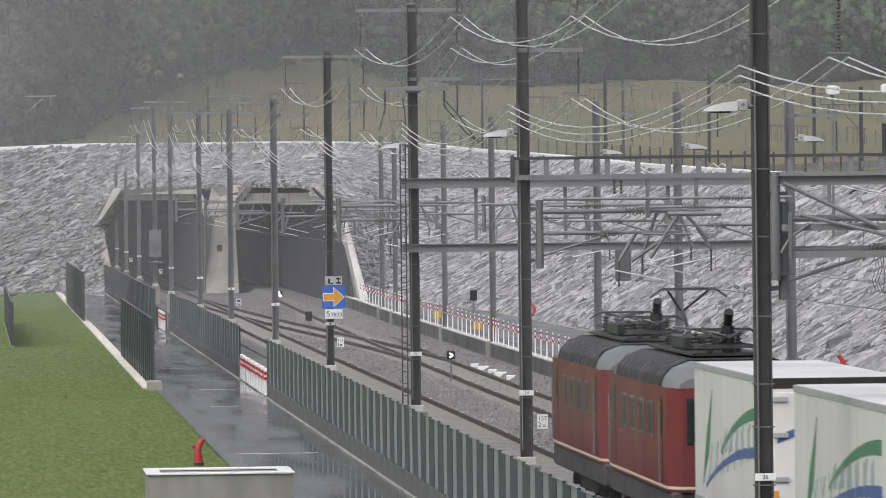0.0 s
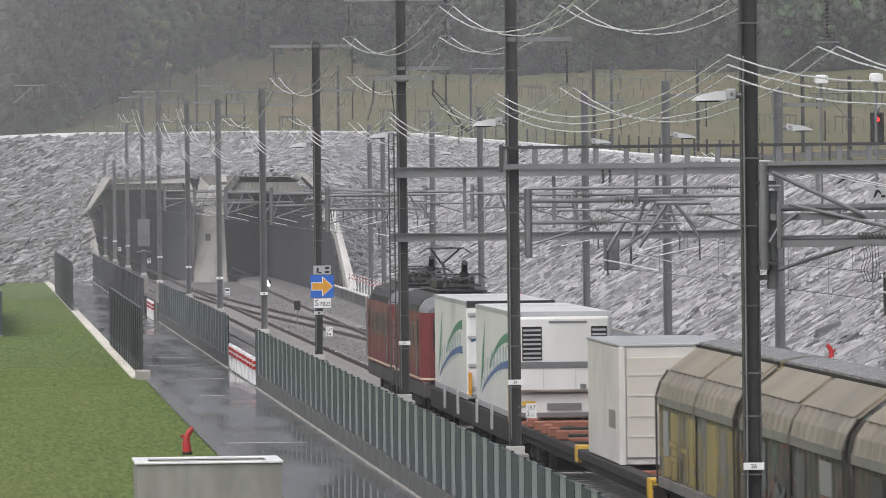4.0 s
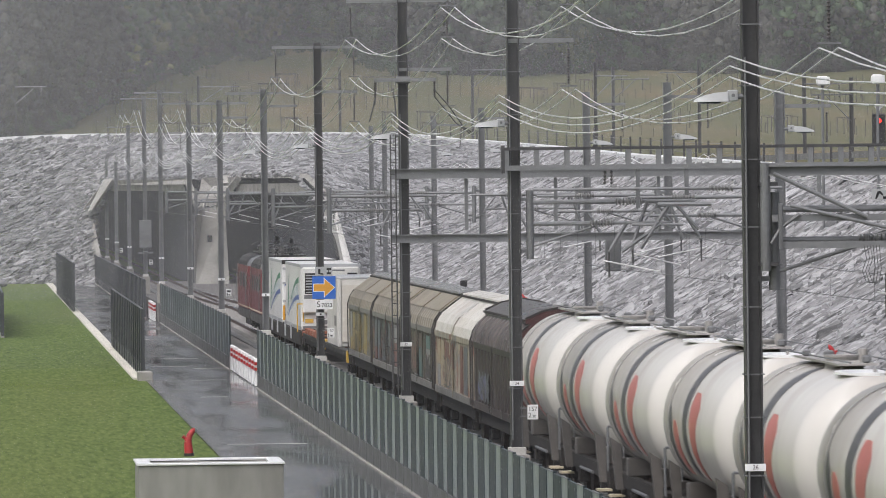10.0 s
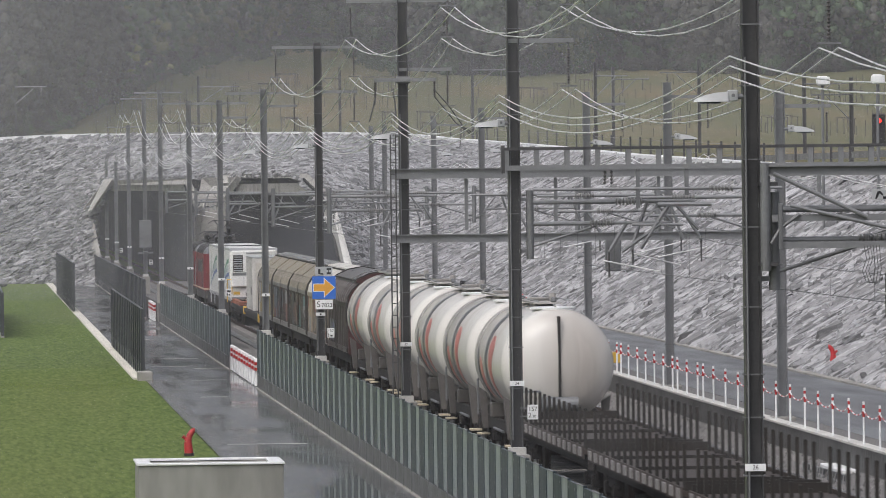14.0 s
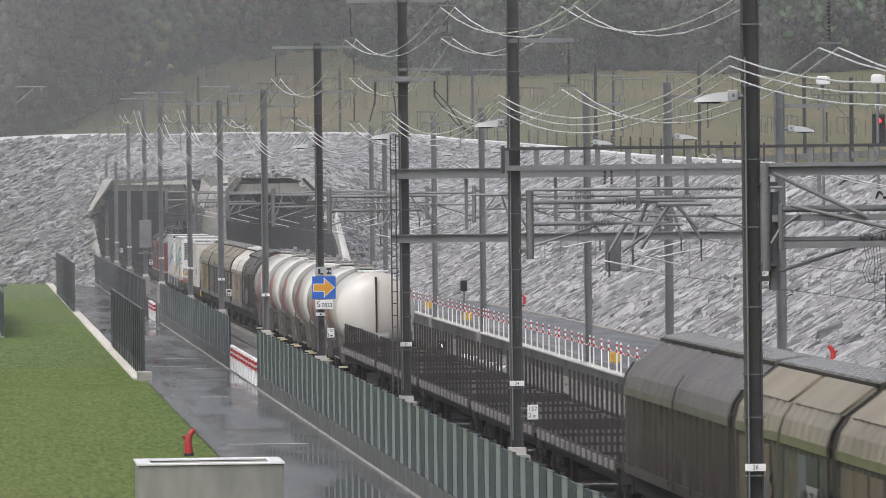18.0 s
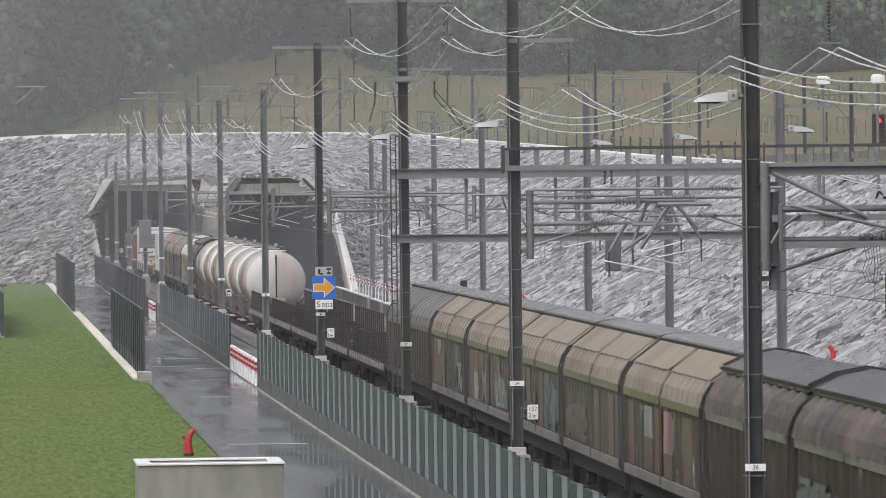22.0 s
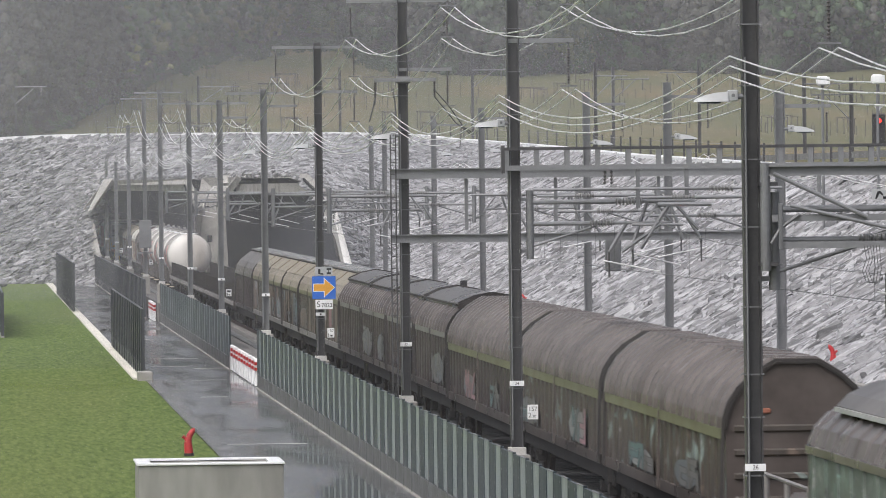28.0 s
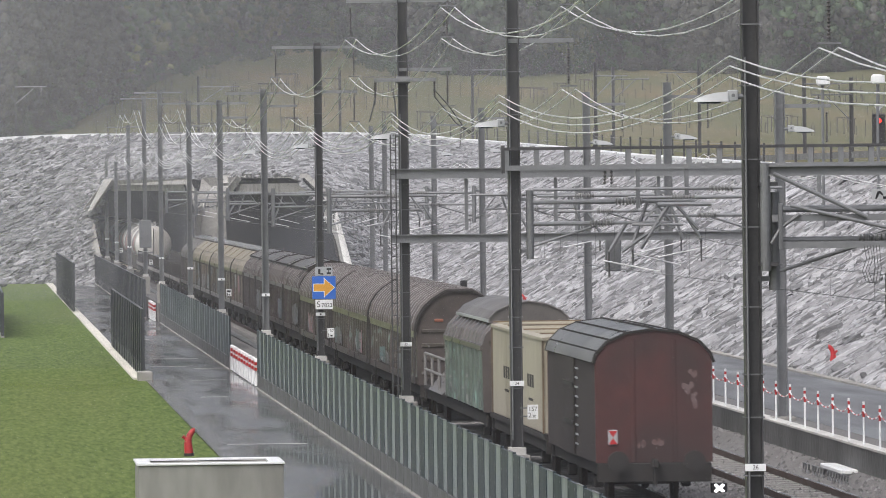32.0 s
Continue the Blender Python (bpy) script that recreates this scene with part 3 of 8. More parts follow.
SF = [(0, 3, 2, 1), (4, 5, 6, 7), (0, 1, 5, 4), (1, 2, 6, 5), (2, 3, 7, 6), (3, 0, 4, 7)]
STONEF = [(5, 4, 3, 2, 1, 0), (6, 7, 8, 9, 10, 11)] + [(k, (k + 1) % 6, 6 + (k + 1) % 6, 6 + k) for k in range(6)]
rng = random.Random(11)
stones = Shape()
near = []
for i in range(NS):
    a0, a1, b0, b1 = B_[i], B_[i + 1], T_[i], T_[i + 1]
    mid = (a0 + a1 + b0 + b1) / 4
    if mid.x < -24 or mid.y < 205:
        continue
    w = ((a1 - a0).length + (b1 - b0).length) / 2
    h = ((b0 - a0).length + (b1 - a1).length) / 2
    tdir = ((a1 - a0) + (b1 - b0)).normalized()
    up = ((b0 - a0) + (b1 - a1)).normalized()
    nrm = up.cross(tdir).normalized()
    if nrm.z < 0:
        nrm = -nrm
    if mid.x < 2:
        tdir = Vector((1, -0.12, 0)).normalized()
    # thin slabs lie shingled, rising to the right as one looks at the slope
    flank = tdir.y < -0.45 and mid.x > 2
    n = int(w * h / (0.08 if flank else 0.11))
    rows = max(3, int(h / 0.2))
    zup = Vector((0, 0, 1))
    lay = (nrm * 0.30 + zup * 0.85).normalized()
    for r in range(rows):
        m = max(1, int(n / rows))
        for c in range(m):
            u = (c + rng.uniform(0.0, 1.0)) / m
            v = (r + rng.uniform(0.0, 1.0)) / rows
            p = a0.lerp(a1, u).lerp(b0.lerp(b1, u), v)
            lx, ly, lz = rng.uniform(0.4, 1.5), rng.uniform(0.25, 0.62), rng.uniform(0.05, 0.15)
            if rng.random() < 0.06:
                lx, ly, lz = lx * 1.1, ly * 1.2, lz * 2.2
            if rng.random() < 0.3:
                lx *= 0.5
            if flank:
                # thin slabs lie on the bank, long side up the slope
                lx, lz = lx * 0.78, lz * 1.35
                ex = (nrm.cross(tdir) * (1 if nrm.cross(tdir).z > 0 else -1) + tdir * rng.gauss(0.0, 0.25) + nrm * rng.gauss(-0.16, 0.17)).normalized()
                ez = (nrm + tdir * rng.gauss(0.05, 0.22)).normalized()
            else:
                tilt = rng.gauss(0.36, 0.16)
                lx, lz = lx * 1.05, lz * 1.85
                ex = (tdir * math.cos(tilt) + zup * math.sin(tilt)).normalized()
                ez = (zup * math.cos(tilt) - tdir * math.sin(tilt) + nrm * rng.gauss(0.1, 0.2) + Vector((0, -1, 0)) * rng.gauss(0.12 if mid.x > -2.5 else 0.03, 0.18)).normalized()
            ey = ez.cross(ex).normalized()
            ex = ey.cross(ez)
            vs = stone_verts(rng, lx, ly, lz)
            p = p + nrm * (rng.uniform(-0.15, 0.16) if flank else rng.uniform(-0.2, 0.22))
            if p.y < 262 and p.x < 17.5 and len(near) < 300:
                near.append((p.copy(), ex, ey, ez, vs))
                continue
            stones.add([p + ex * q.x + ey * q.y + ez * q.z for q in vs], STONEF)
structure("slope_stones", stones, STONE, "grey quarried stone slabs packed over the embankment", "stones", kind="stuff")
near_slope = thing("stone_slope", (13.4, 230, 0.9), "grey quarried stone slabs at the foot of the embankment", "stone slope", "", "structure")
for k, (p, ex, ey, ez, vs) in enumerate(near):
    me = bpy.data.meshes.new("stone")
    me.from_pydata([tuple(ex * q.x + ey * q.y + ez * q.z) for q in vs], [], STONEF)
    me.materials.append(STONEPIECE)
    share("stone", me, near_slope, (p.x - 13.4, p.y - 230, p.z - 0.9))

cop = Shape()
for a, b in zip(T_, T_[1:]):
    o = Vector((0, 0, 1)).cross((b - a).normalized()) * 1.1
    cop.add([a + Vector((0, 0, -0.05)), b + Vector((0, 0, -0.05)), b + o + Vector((0, 0, -0.05)), a + o + Vector((0, 0, -0.05)),
             a + Vector((0, 0, 0.42)), b + Vector((0, 0, 0.42)), b + o + Vector((0, 0, 0.42)), a + o + Vector((0, 0, 0.42))], SF)
structure("slope_coping", cop, WHITE, "pale concrete coping along the crown of the slope", "coping")

# ---- tunnel portals: oblique hoods with bores behind, painted near-black as in shade ----
LP = [(-2.97, 615.4, -1.1), (-3.98, 626.6, 4.95), (-2.58, 611.0, 7.4), (1.92, 551.7, 7.4), (2.41, 544.1, 5.5), (2.35, 545.0, -0.4)]
RP = [(4.85, 542.5, -0.4), (4.70, 546.0, 4.3), (4.78, 544.0, 6.2), (5.43, 530.0, 7.8), (7.38, 475.0, 7.75), (7.77, 459.0, 6.6), (7.9, 453.0, 5.7), (8.35, 440.0, -0.4)]


def bore(line, name, label, yend):
    s = Shape()
    n = len(line)
    back = [(x, yend, z) for x, y, z in line]
    s.add(list(line) + back, [(i, i + 1, n + i + 1, n + i) for i in range(n - 1)] + [tuple(range(n, 2 * n))])
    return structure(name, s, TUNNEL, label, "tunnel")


bore(LP, "tunnel_bore", "concrete tunnel bore for the train's track, shade painted near-black", 960)
bore(RP, "tunnel_bore", "concrete tunnel bore of the second track, shade painted near-black", 960)


def rim(line, grow, depth, material, name, label):
    """A frame round the mouth: each inner edge paired with one set outwards."""
    s = Shape()
    cx = 0.0 if line[0][0] < 2.4 else 6.5
    cz = 2.5
    inner = [Vector(p) for p in line]
    outer = [Vector((p[0] + grow * (1 if p[0] > cx else -1) * (0.35 if p[2] > 7 else 0.55), p[1] + 1.5, p[2] + grow * (0.4 if p[2] > 7 else 0.3 if p[2] > 3 else 0))) for p in line]
    for a, b, c, d in zip(inner, inner[1:], outer, outer[1:]):
        o = Vector((0, depth, 0))
        s.add([a, b, d, c, a + o, b + o, d + o, c + o], SF)
    return structure(name, s, material, label, "portal")


rim(LP[2:], 1.0, 3.0, CONCRETE, "portal_frame", "grey faceted concrete frame round the tunnel mouth")
rim(LP[:3], 1.3, 3.0, CONCRETE, "portal_jamb", "pale faceted concrete jamb of the tunnel mouth")
rim(RP, 0.75, 3.0, CONCRETE, "portal_frame", "pale faceted concrete frame round the second tunnel mouth")
pier = Shape().add([(2.36, 544.5, -0.5), (4.84, 542.0, -0.5), (4.7, 545.5, 5.6), (2.42, 546, 5.6), (2.36, 552, -0.5), (4.84, 552, -0.5), (4.7, 552, 5.6), (2.42, 552, 5.6)],
                   [(0, 1, 2, 3), (1, 5, 6, 2), (4, 0, 3, 7), (3, 2, 6, 7), (5, 4, 7, 6), (0, 4, 5, 1)])
pier_ob = structure("portal_pier", pier, CONCRETE, "concrete pier between the two tunnel mouths", "pier")
part("niche", Shape().box(3.2, 3.55, 541.7, 543, 3.0, 3.5), BLACK, pier_ob, "small dark box on the pier")
# closed walls behind the frames keep daylight out of the hill
structure("portal_wing", Shape().add([(7.74, 447, 5.8), (8.04, 447, 5.66), (9.25, 438, -0.6), (8.62, 438, -0.6), (7.9, 470, 5.8), (8.3, 470, 5.66), (9.4, 470, -0.6), (8.7, 470, -0.6)], SF),
          PALECONC, "pale sloping concrete wing wall of the portal", "wall")
# hood over the mouths with its dark inner beam and brackets
for pts in ([(-2.5, 610.5, 6.9), (2.0, 551, 6.9)], [(5.3, 532, 6.6), (7.6, 470, 6.6)]):
    a, b = Vector(pts[0]), Vector(pts[1])
    o = Vector((0, 6, 0))
    beam_ob = structure("portal_lintel", Shape().add([a + o, b + o, b + o + Vector((0, 0.6, 0)), a + o + Vector((0, 0.6, 0)), a + o + Vector((0, 0, 0.8)), b + o + Vector((0, 0, 0.8)),
                                           b + o + Vector((0, 0.6, 0.8)), a + o + Vector((0, 0.6, 0.8))], SF), CONCRETE, "dark concrete lintel inside the tunnel hood", "lintel")
# flood door plates: pale triangular facets beside the left hood
structure("portal_facet", Shape().add([(-4.3, 627, 5.0), (-2.7, 610, 7.45), (-1.6, 612, 8.6), (-2.0, 618, 8.6), (-4.2, 630, 5.6)], [(0, 1, 2, 3, 4)]).add(
    [(2.45, 546, 5.5), (4.7, 545.5, 6.1), (5.5, 533, 7.9), (3.3, 556, 7.9)], [(0, 1, 2, 3)]), CONCRETE, "pale flat concrete facets of the portal hood", "portal")

# cast facets at the shoulders of the hoods, paler concrete painting in sky light
for y, deep, pts in ((609, 2.0, [(-4.66, 5.2), (-3.22, 7.91), (-2.5, 8.0), (-4.32, 5.3)]), (540, 3.0, [(3.71, 7.24), (5.12, 7.27), (4.43, 6.38), (3.14, 6.52)]),
                     (541, 3.0, [(4.36, 8.05), (5.95, 8.03), (5.43, 7.52), (4.27, 7.45)]), (541.5, 2.0, [(2.74, 6.27), (3.95, 6.25), (3.85, 5.39), (2.66, 6.18)])):
    structure("portal_shoulder", Shape().prism(pts, 1, y, y + deep), PALECONC, "flat concrete facet of the tunnel hood shoulder, sky light painted pale", "portal")

# ---- hill, meadow and woods ----


EDGE = [(-0.2, 740), (0.0059, 790), (0.0137, 819), (0.0214, 921), (0.0262, 1011), (0.0326, 1150), (0.0397, 1270), (0.0457, 1345), (0.0505, 1390), (0.0537, 1370), (0.0568, 1253),
        (0.0616, 1155), (0.0664, 1118), (0.0735, 1098), (0.0815, 1101), (0.0895, 1139), (0.0975, 1160), (0.1095, 1119), (0.1175, 1123), (0.1256, 1144), (0.3, 1150)]


def edge_at(q):
    """How far the meadow reaches along one line of sight: the wood comes down on the left."""
    for (qa, ea), (qb, eb) in zip(EDGE, EDGE[1:]):
        if qa <= q <= qb:
            return lerp(ea, eb, (q - qa) / (qb - qa)) + 9 * math.sin(q * 700) + 5 * math.sin(q * 1900)
    return 740 if q < 0 else 1150


def wood_edge(x, y):
    return edge_at((x + 15.76) / max(y, 1))


def hill_z(x, y):
    z = 8.6 + max(0, y - 690) * 0.0365
    edge = wood_edge(x, y)
    if y > edge:
        z += min((y - edge) * 0.45, 60 + (y - edge) * 0.1)
    return z + 0.6 * math.sin(x * 0.03 + 1) * min(1, max(0, (y - 700) / 200))


HQ = [-0.6, -0.3, -0.1, -0.04, -0.015] + [-0.004 + 0.0011 * i for i in range(150)] + [0.2, 0.3, 0.6]
MEADOWROWS = [i / 24 for i in range(25)]
WOODROWS = [0, 6, 14, 24, 36, 50, 70, 95, 130, 200, 400, 900]
structure("meadow", sheet(24, len(HQ) - 1, lambda i, j: (lambda y, q: (q * y - 15.76, y, hill_z(q * y - 15.76, y)))(lerp(664, edge_at(HQ[j]), MEADOWROWS[i]), HQ[j])), MEADOW,
          "dry grassy hillside meadow above the portal", "hill", smooth=True)
structure("wooded_ground", sheet(len(WOODROWS) - 1, len(HQ) - 1, lambda i, j: (lambda y, q: (q * y - 15.76, y, hill_z(q * y - 15.76, y) - (0.05 if i == 0 else 0)))(edge_at(HQ[j]) + WOODROWS[i], HQ[j])), HILLSIDE,
          "dark ground under the woodland", "hill", smooth=True)


CLUMP = [(0, 0, 1)] + [(math.cos(1.2566 * k + 0.6 * j) * math.sqrt(1 - e * e), math.sin(1.2566 * k + 0.6 * j) * math.sqrt(1 - e * e), e) for j, e in enumerate((0.4, -0.5)) for k in range(5)]
CLUMPF = [(0, 1 + k, 1 + (k + 1) % 5) for k in range(5)] + [(1 + k, 6 + k, 6 + (k + 1) % 5, 1 + (k + 1) % 5) for k in range(5)]


def tree(s, rng, x, y, z, h, r, n, leaf=1.0):
    """Trunk, a few limbs and a crown of leaf clumps whose sprays turn outwards and up, with gaps."""
    s.tube((x, y, z - 0.5), (x, y, z + h * 0.7), 0.2 * leaf, 5, 0.06)
    m = 22
    blobs = []
    for k in range(m):
        f = (k + rng.random()) / m
        w = r * math.sqrt(max(0.06, 1.0 - (1.9 * f - 0.75) ** 2))
        a = rng.uniform(0, 6.28)
        blobs.append((math.cos(a) * w * rng.uniform(0.35, 0.95), math.sin(a) * w * rng.uniform(0.35, 0.95), h * (0.12 + 0.8 * f), r * rng.uniform(0.15, 0.34)))
    for bx, by, bz, br in blobs:
        q = br * 0.93
        s.add([(x + bx + u * q * rng.uniform(0.55, 1.3), y + by + v * q * rng.uniform(0.7, 1.2), z + bz + w * q * rng.uniform(0.5, 1.1)) for u, v, w in CLUMP], CLUMPF)
    for k in range(n):
        bx, by, bz, br = blobs[k % m]
        u = Vector((rng.gauss(0, 1), rng.gauss(-0.4, 1), rng.gauss(0.25, 1))).normalized()
        d = u * br * rng.uniform(0.85, 1.2)
        c = Vector((x + bx + d.x, y + by + d.y, z + bz + d.z * 0.85))
        nrm = (u + Vector((rng.gauss(0, 0.3), rng.gauss(0, 0.3), 0.35 + rng.gauss(0, 0.3)))).normalized()
        e1 = nrm.orthogonal().normalized()
        e2 = nrm.cross(e1)
        a = rng.uniform(0, 3.14)
        f1 = (e1 * math.cos(a) + e2 * math.sin(a)) * rng.uniform(0.14, 0.42) * leaf
        f2 = (e2 * math.cos(a) - e1 * math.sin(a)) * rng.uniform(0.12, 0.3) * leaf
        s.add([c - f1, c - f2 * 0.7, c + f1 * 1.1, c + f2], [(0, 1, 2, 3)])


rng = random.Random(5)
woods = [Shape(), Shape(), Shape()]
NTREE = 2300
for k in range(NTREE):
    q = rng.uniform(-0.003, 0.14)
    d = (k / NTREE) ** 1.6
    far = edge_at(q) / 1262
    y = edge_at(q) + 3 * far + d * 74 * far
    x = q * y - 15.76
    h = (rng.uniform(1.6, 5.0) if d < 0.03 else rng.uniform(5.0, 13.0)) * far
    # dull brown trees gather on the lower spur, greener ones higher up
    tone = (-1.5 if q < 0.022 else 0.6 if q < 0.045 else -0.2 if q < 0.075 else 0.0 if q < 0.1 else -0.7) + 0.7 * math.sin(d * 9 + q * 160) + rng.gauss(0, 0.6)
    kind = 0 if tone < -0.4 else 1 if tone < 0.9 else 2
    tree(woods[kind], rng, x, y, hill_z(x, y), h, h * rng.uniform(0.3, 0.46), 80, far)
# shrubs along the edge of the wood
for k in range(1300):
    q = rng.uniform(-0.003, 0.14)
    far = edge_at(q) / 1262
    y = edge_at(q) + rng.uniform(-5, 5) * far
    x = q * y - 15.76
    h = rng.uniform(0.8, 2.6) * far
    tree(woods[0 if rng.random() < 0.65 else 1], rng, x, y, hill_z(x, y), h, h * 0.6, 60, far * 0.6)
for s, m_, lb in zip(woods, (DULLLEAVES, LEAVES, OLIVELEAVES), ("dull slate-brown misty trees", "misty green mixed woodland", "olive-green misty trees")):
    wood = structure("woodland", s, m_, lb + " covering the hillside", "woods", kind="stuff")
    wood.data.polygons.foreach_set("use_smooth", [True] * len(wood.data.polygons))
for q, y, h in ((0.0985, 1163, 9), (0.0290, 1075, 3.6), (0.0265, 1022, 3.2), (0.1010, 1168, 8)):
    s = Shape()
    x = q * y - 15.76
    z = hill_z(x, y)
    tree(s, rng, 0, 0, 0, h, h * 0.38, 240, 0.8)
    t_ob = thing("tree", (x, y, z), "light yellow-green tree at the edge of the wood", "tree", "bright trees")
    part("crown", s, BRIGHTLEAVES, t_ob)
    part("trunk", Shape().tube((0, 0, -0.5), (0, 0, h * 0.6), 0.18, 6, 0.08), BARK, t_ob)

# ---- translucent sheets standing in for rain haze across the valley ----
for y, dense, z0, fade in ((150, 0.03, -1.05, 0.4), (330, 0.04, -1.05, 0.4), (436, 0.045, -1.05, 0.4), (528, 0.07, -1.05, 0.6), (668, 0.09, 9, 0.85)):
    structure("rain_mist", Shape().add([(-300, y, z0), (300, y, z0), (300, y, 90), (-300, y, 90)], [(0, 1, 2, 3)]), haze_mat("rain_mist", dense, fade), "thin flat translucent sheet standing in for rain haze", "mist", kind="stuff")

# ---- fences along the walkway ----
BAY = 3.6


def fence_kit(H, glass):
    pm = FENCEGREEN if glass else FENCEDARK
    fx = 0.036 if glass else 0.085
    sec = [(-fx, -0.07), (0.015 - fx, -0.07), (0.015 - fx, -0.012), (fx - 0.015, -0.012), (fx - 0.015, -0.07), (fx, -0.07), (fx, 0.07), (fx - 0.015, 0.07), (fx - 0.015, 0.012), (0.015 - fx, 0.012), (0.015 - fx, 0.07), (-fx, 0.07)]
    kit = {"post": Shape().prism(sec, 2, 0, H - 0.01).data("post", pm), "plinth_panel": Shape().box(-0.04, 0.04, 0.075, BAY - 0.075, 0.06, 0.6, 0.01).data("plinth_panel", FENCEPLINTH if glass else FENCEDARK)}
    if glass:
        kit["pane"] = Shape().box(-0.015, 0.015, 0.075, 1.75, 0.62, H - 0.05).data("pane", FENCEGLASS)
        kit["panel"] = Shape().box(-0.03, 0.03, 1.754, BAY - 0.075, 0.62, H - 0.05).data("panel", FENCEGREEN)
        bolts = Shape()
        for z in (0.75, 1.15, 1.55, 1.95, 2.3):
            for yb_ in (1.95, 3.3):
                bolts.box(-0.038, -0.0305, yb_ - 0.09, yb_ + 0.09, z - 0.02, z + 0.02)
        kit["bolts"] = bolts.data("bolts", STEEL)
        kit["top_cap"] = Shape().box(-0.025, 0.025, 0.075, 1.75, H - 0.048, H - 0.025).data("top_cap", STEEL)
        kit["clip"] = Shape().box(-0.045, 0.045, -0.075, 0.075, 0.6, 0.66).data("clip", STEEL)
        kit["bracket"] = Shape().box(-0.05, 0.05, -0.085, -0.072, 0.0, 0.95).data("bracket", STEEL)
    else:
        kit["panel"] = Shape().box(-0.02, 0.02, 0.075, BAY - 0.075, 0.62, H - 0.05).data("panel", FENCEDARK)
    return kit


def fence(x, y0, y1, glass, label, group, H=2.47):
    f = thing("barrier_fence", (x, y0, ROADZ), label, "fence", group)
    n = int(round((y1 - y0) / BAY))
    kit = fence_kit(H, glass)
    for k in range(n + 1):
        for nm, me in kit.items():
            if k < n or nm in ("post", "clip"):
                o = share(nm, me, f, (0, k * BAY, 0))
                if nm == "bolts":
                    tagged(o, kind="stuff")
    part("foot_beam", Shape().box(-0.1, 0.1, -0.2, n * BAY + 0.2, -0.15, 0.05, 0.02), CONCRETE, f, "wet concrete foot beam")
    if not glass:
        part("top_rail", Shape().box(-0.05, 0.05, 0, n * BAY, H - 0.005, H + 0.02), FENCEDARK, f, "thin steel top rail")
    return f


fence(XF, 61.6, 61.6 + 65 * BAY, True, "glass and dark green steel barrier fence beside the track", "track fences")
fence(XF, 326, 326 + 31 * BAY, True, "glass and dark green steel barrier fence beside the track", "track fences")
fence(XF - 0.55, 455, 455 + 47 * BAY, False, "dark anthracite barrier fence near the tunnel", "track fences")
fence(XK - 0.05, 313.5, 313.5 + 17 * BAY, False, "dark anthracite barrier fence on the lawn side of the walkway", "lawn fences", 3.05)
fence(XK - 0.4, 479, 479 + 22 * BAY, False, "dark anthracite barrier fence on the lawn side near the slope", "lawn fences", 3.3)
fence(-13.28, 403, 403 + 20 * BAY, False, "dark anthracite barrier fence on the far side of the lawn", "lawn fences", 2.5)
tagged(part("fence_block", Shape().box(XK - 0.35, XK + 0.3, 310.6, 312.6, ROADZ - 0.3, ROADZ + 0.36, 0.04), CONCRETE), "square grey concrete end block of the fence", "concrete block")


def barrier_gate(x, y0, y1, n):
    g = thing("barrier_gate", (x, y0, ROADZ), "white slatted gate with red stripes closing a gap in the fence", "gate", "gates")
    w = (y1 - y0) / n
    me = Shape().box(-0.07, 0.07, w * 0.3, w * 0.7, 0.05, 1.2, 0.02).data("slat", WHITE)
    red = Shape().box(-0.075, 0.075, w * 0.28, w * 0.72, 0, 0.13).data("stripe", RED)
    for k in range(n):
        sl = share("slat", me, g, (0, k * w, 0))
        for z in (0.70, 0.93):
            share("stripe", red, sl, (0, 0, z))
    part("rail", Shape().box(0.035, 0.07, 0, y1 - y0, 0.2, 0.26).box(0.035, 0.07, 0, y1 - y0, 0.85, 0.91), STEEL, g)
    return g


barrier_gate(XF, 296.5, 325, 10)
barrier_gate(XF - 0.3, 440, 453.6, 5)


# ---- writing ----


def letters(name, text, size, m, material, parent=None):
    cu = bpy.data.curves.new("words", "FONT")
    cu.body, cu.size, cu.extrude, cu.align_x, cu.align_y = text, size, 0.002, "CENTER", "CENTER"
    tmp = bpy.data.objects.new("words", cu)
    scene.collection.objects.link(tmp)
    bpy.context.view_layer.update()
    me = bpy.data.meshes.new_from_object(tmp.evaluated_get(bpy.context.evaluated_depsgraph_get()))
    bpy.data.objects.remove(tmp)
    me.materials.clear()
    me.materials.append(material)
    ob = new(name, me)
    ob.parent = parent
    ob.matrix_basis = m
    return ob


FACE = Matrix.Rotation(radians(90), 4, "X")       # text that looks towards the camera

# ---- masts on the fence side ----
MASTS = [(16, 12.5, ""), (66, 12.5, ""), (115.4, 12.6, "26"), (165.0, 12.6, "24"), (206.0, 12.7, "22"), (254.8, 12.3, ""), (300.3, 11.25, ""), (351.0, 11.4, ""), (398.0, 11.95, ""),
         (454.5, 13.3, ""), (493.5, 13.4, ""), (539.7, 11.8, ""), (583.4, 9.2, ""), (621.0, 9.4, "")]
MX = -2.8
band_me = Shape().box(-0.17, 0.17, -0.165, -0.15, -0.012, 0.012).box(-0.17, 0.17, 0.15, 0.165, -0.012, 0.012).box(-0.17, -0.155, -0.165, 0.165, -0.012, 0.012).box(0.155, 0.17, -0.165, 0.165, -0.012, 0.012).data("band", STEEL)
foot_me = Shape().box(-0.2, 0.2, -0.25, 0.25, -0.16, 0.03, 0.01).data("foot_plate", PALECONC)
plate_me = Shape().box(-0.17, 0.17, -0.008, 0.008, -0.06, 0.06, 0.004).data("number_plate", WHITE)
conduit_me = Shape().tube((0, 0, 0), (0, 0, 8), 0.018, 6).data("conduit", STEEL)
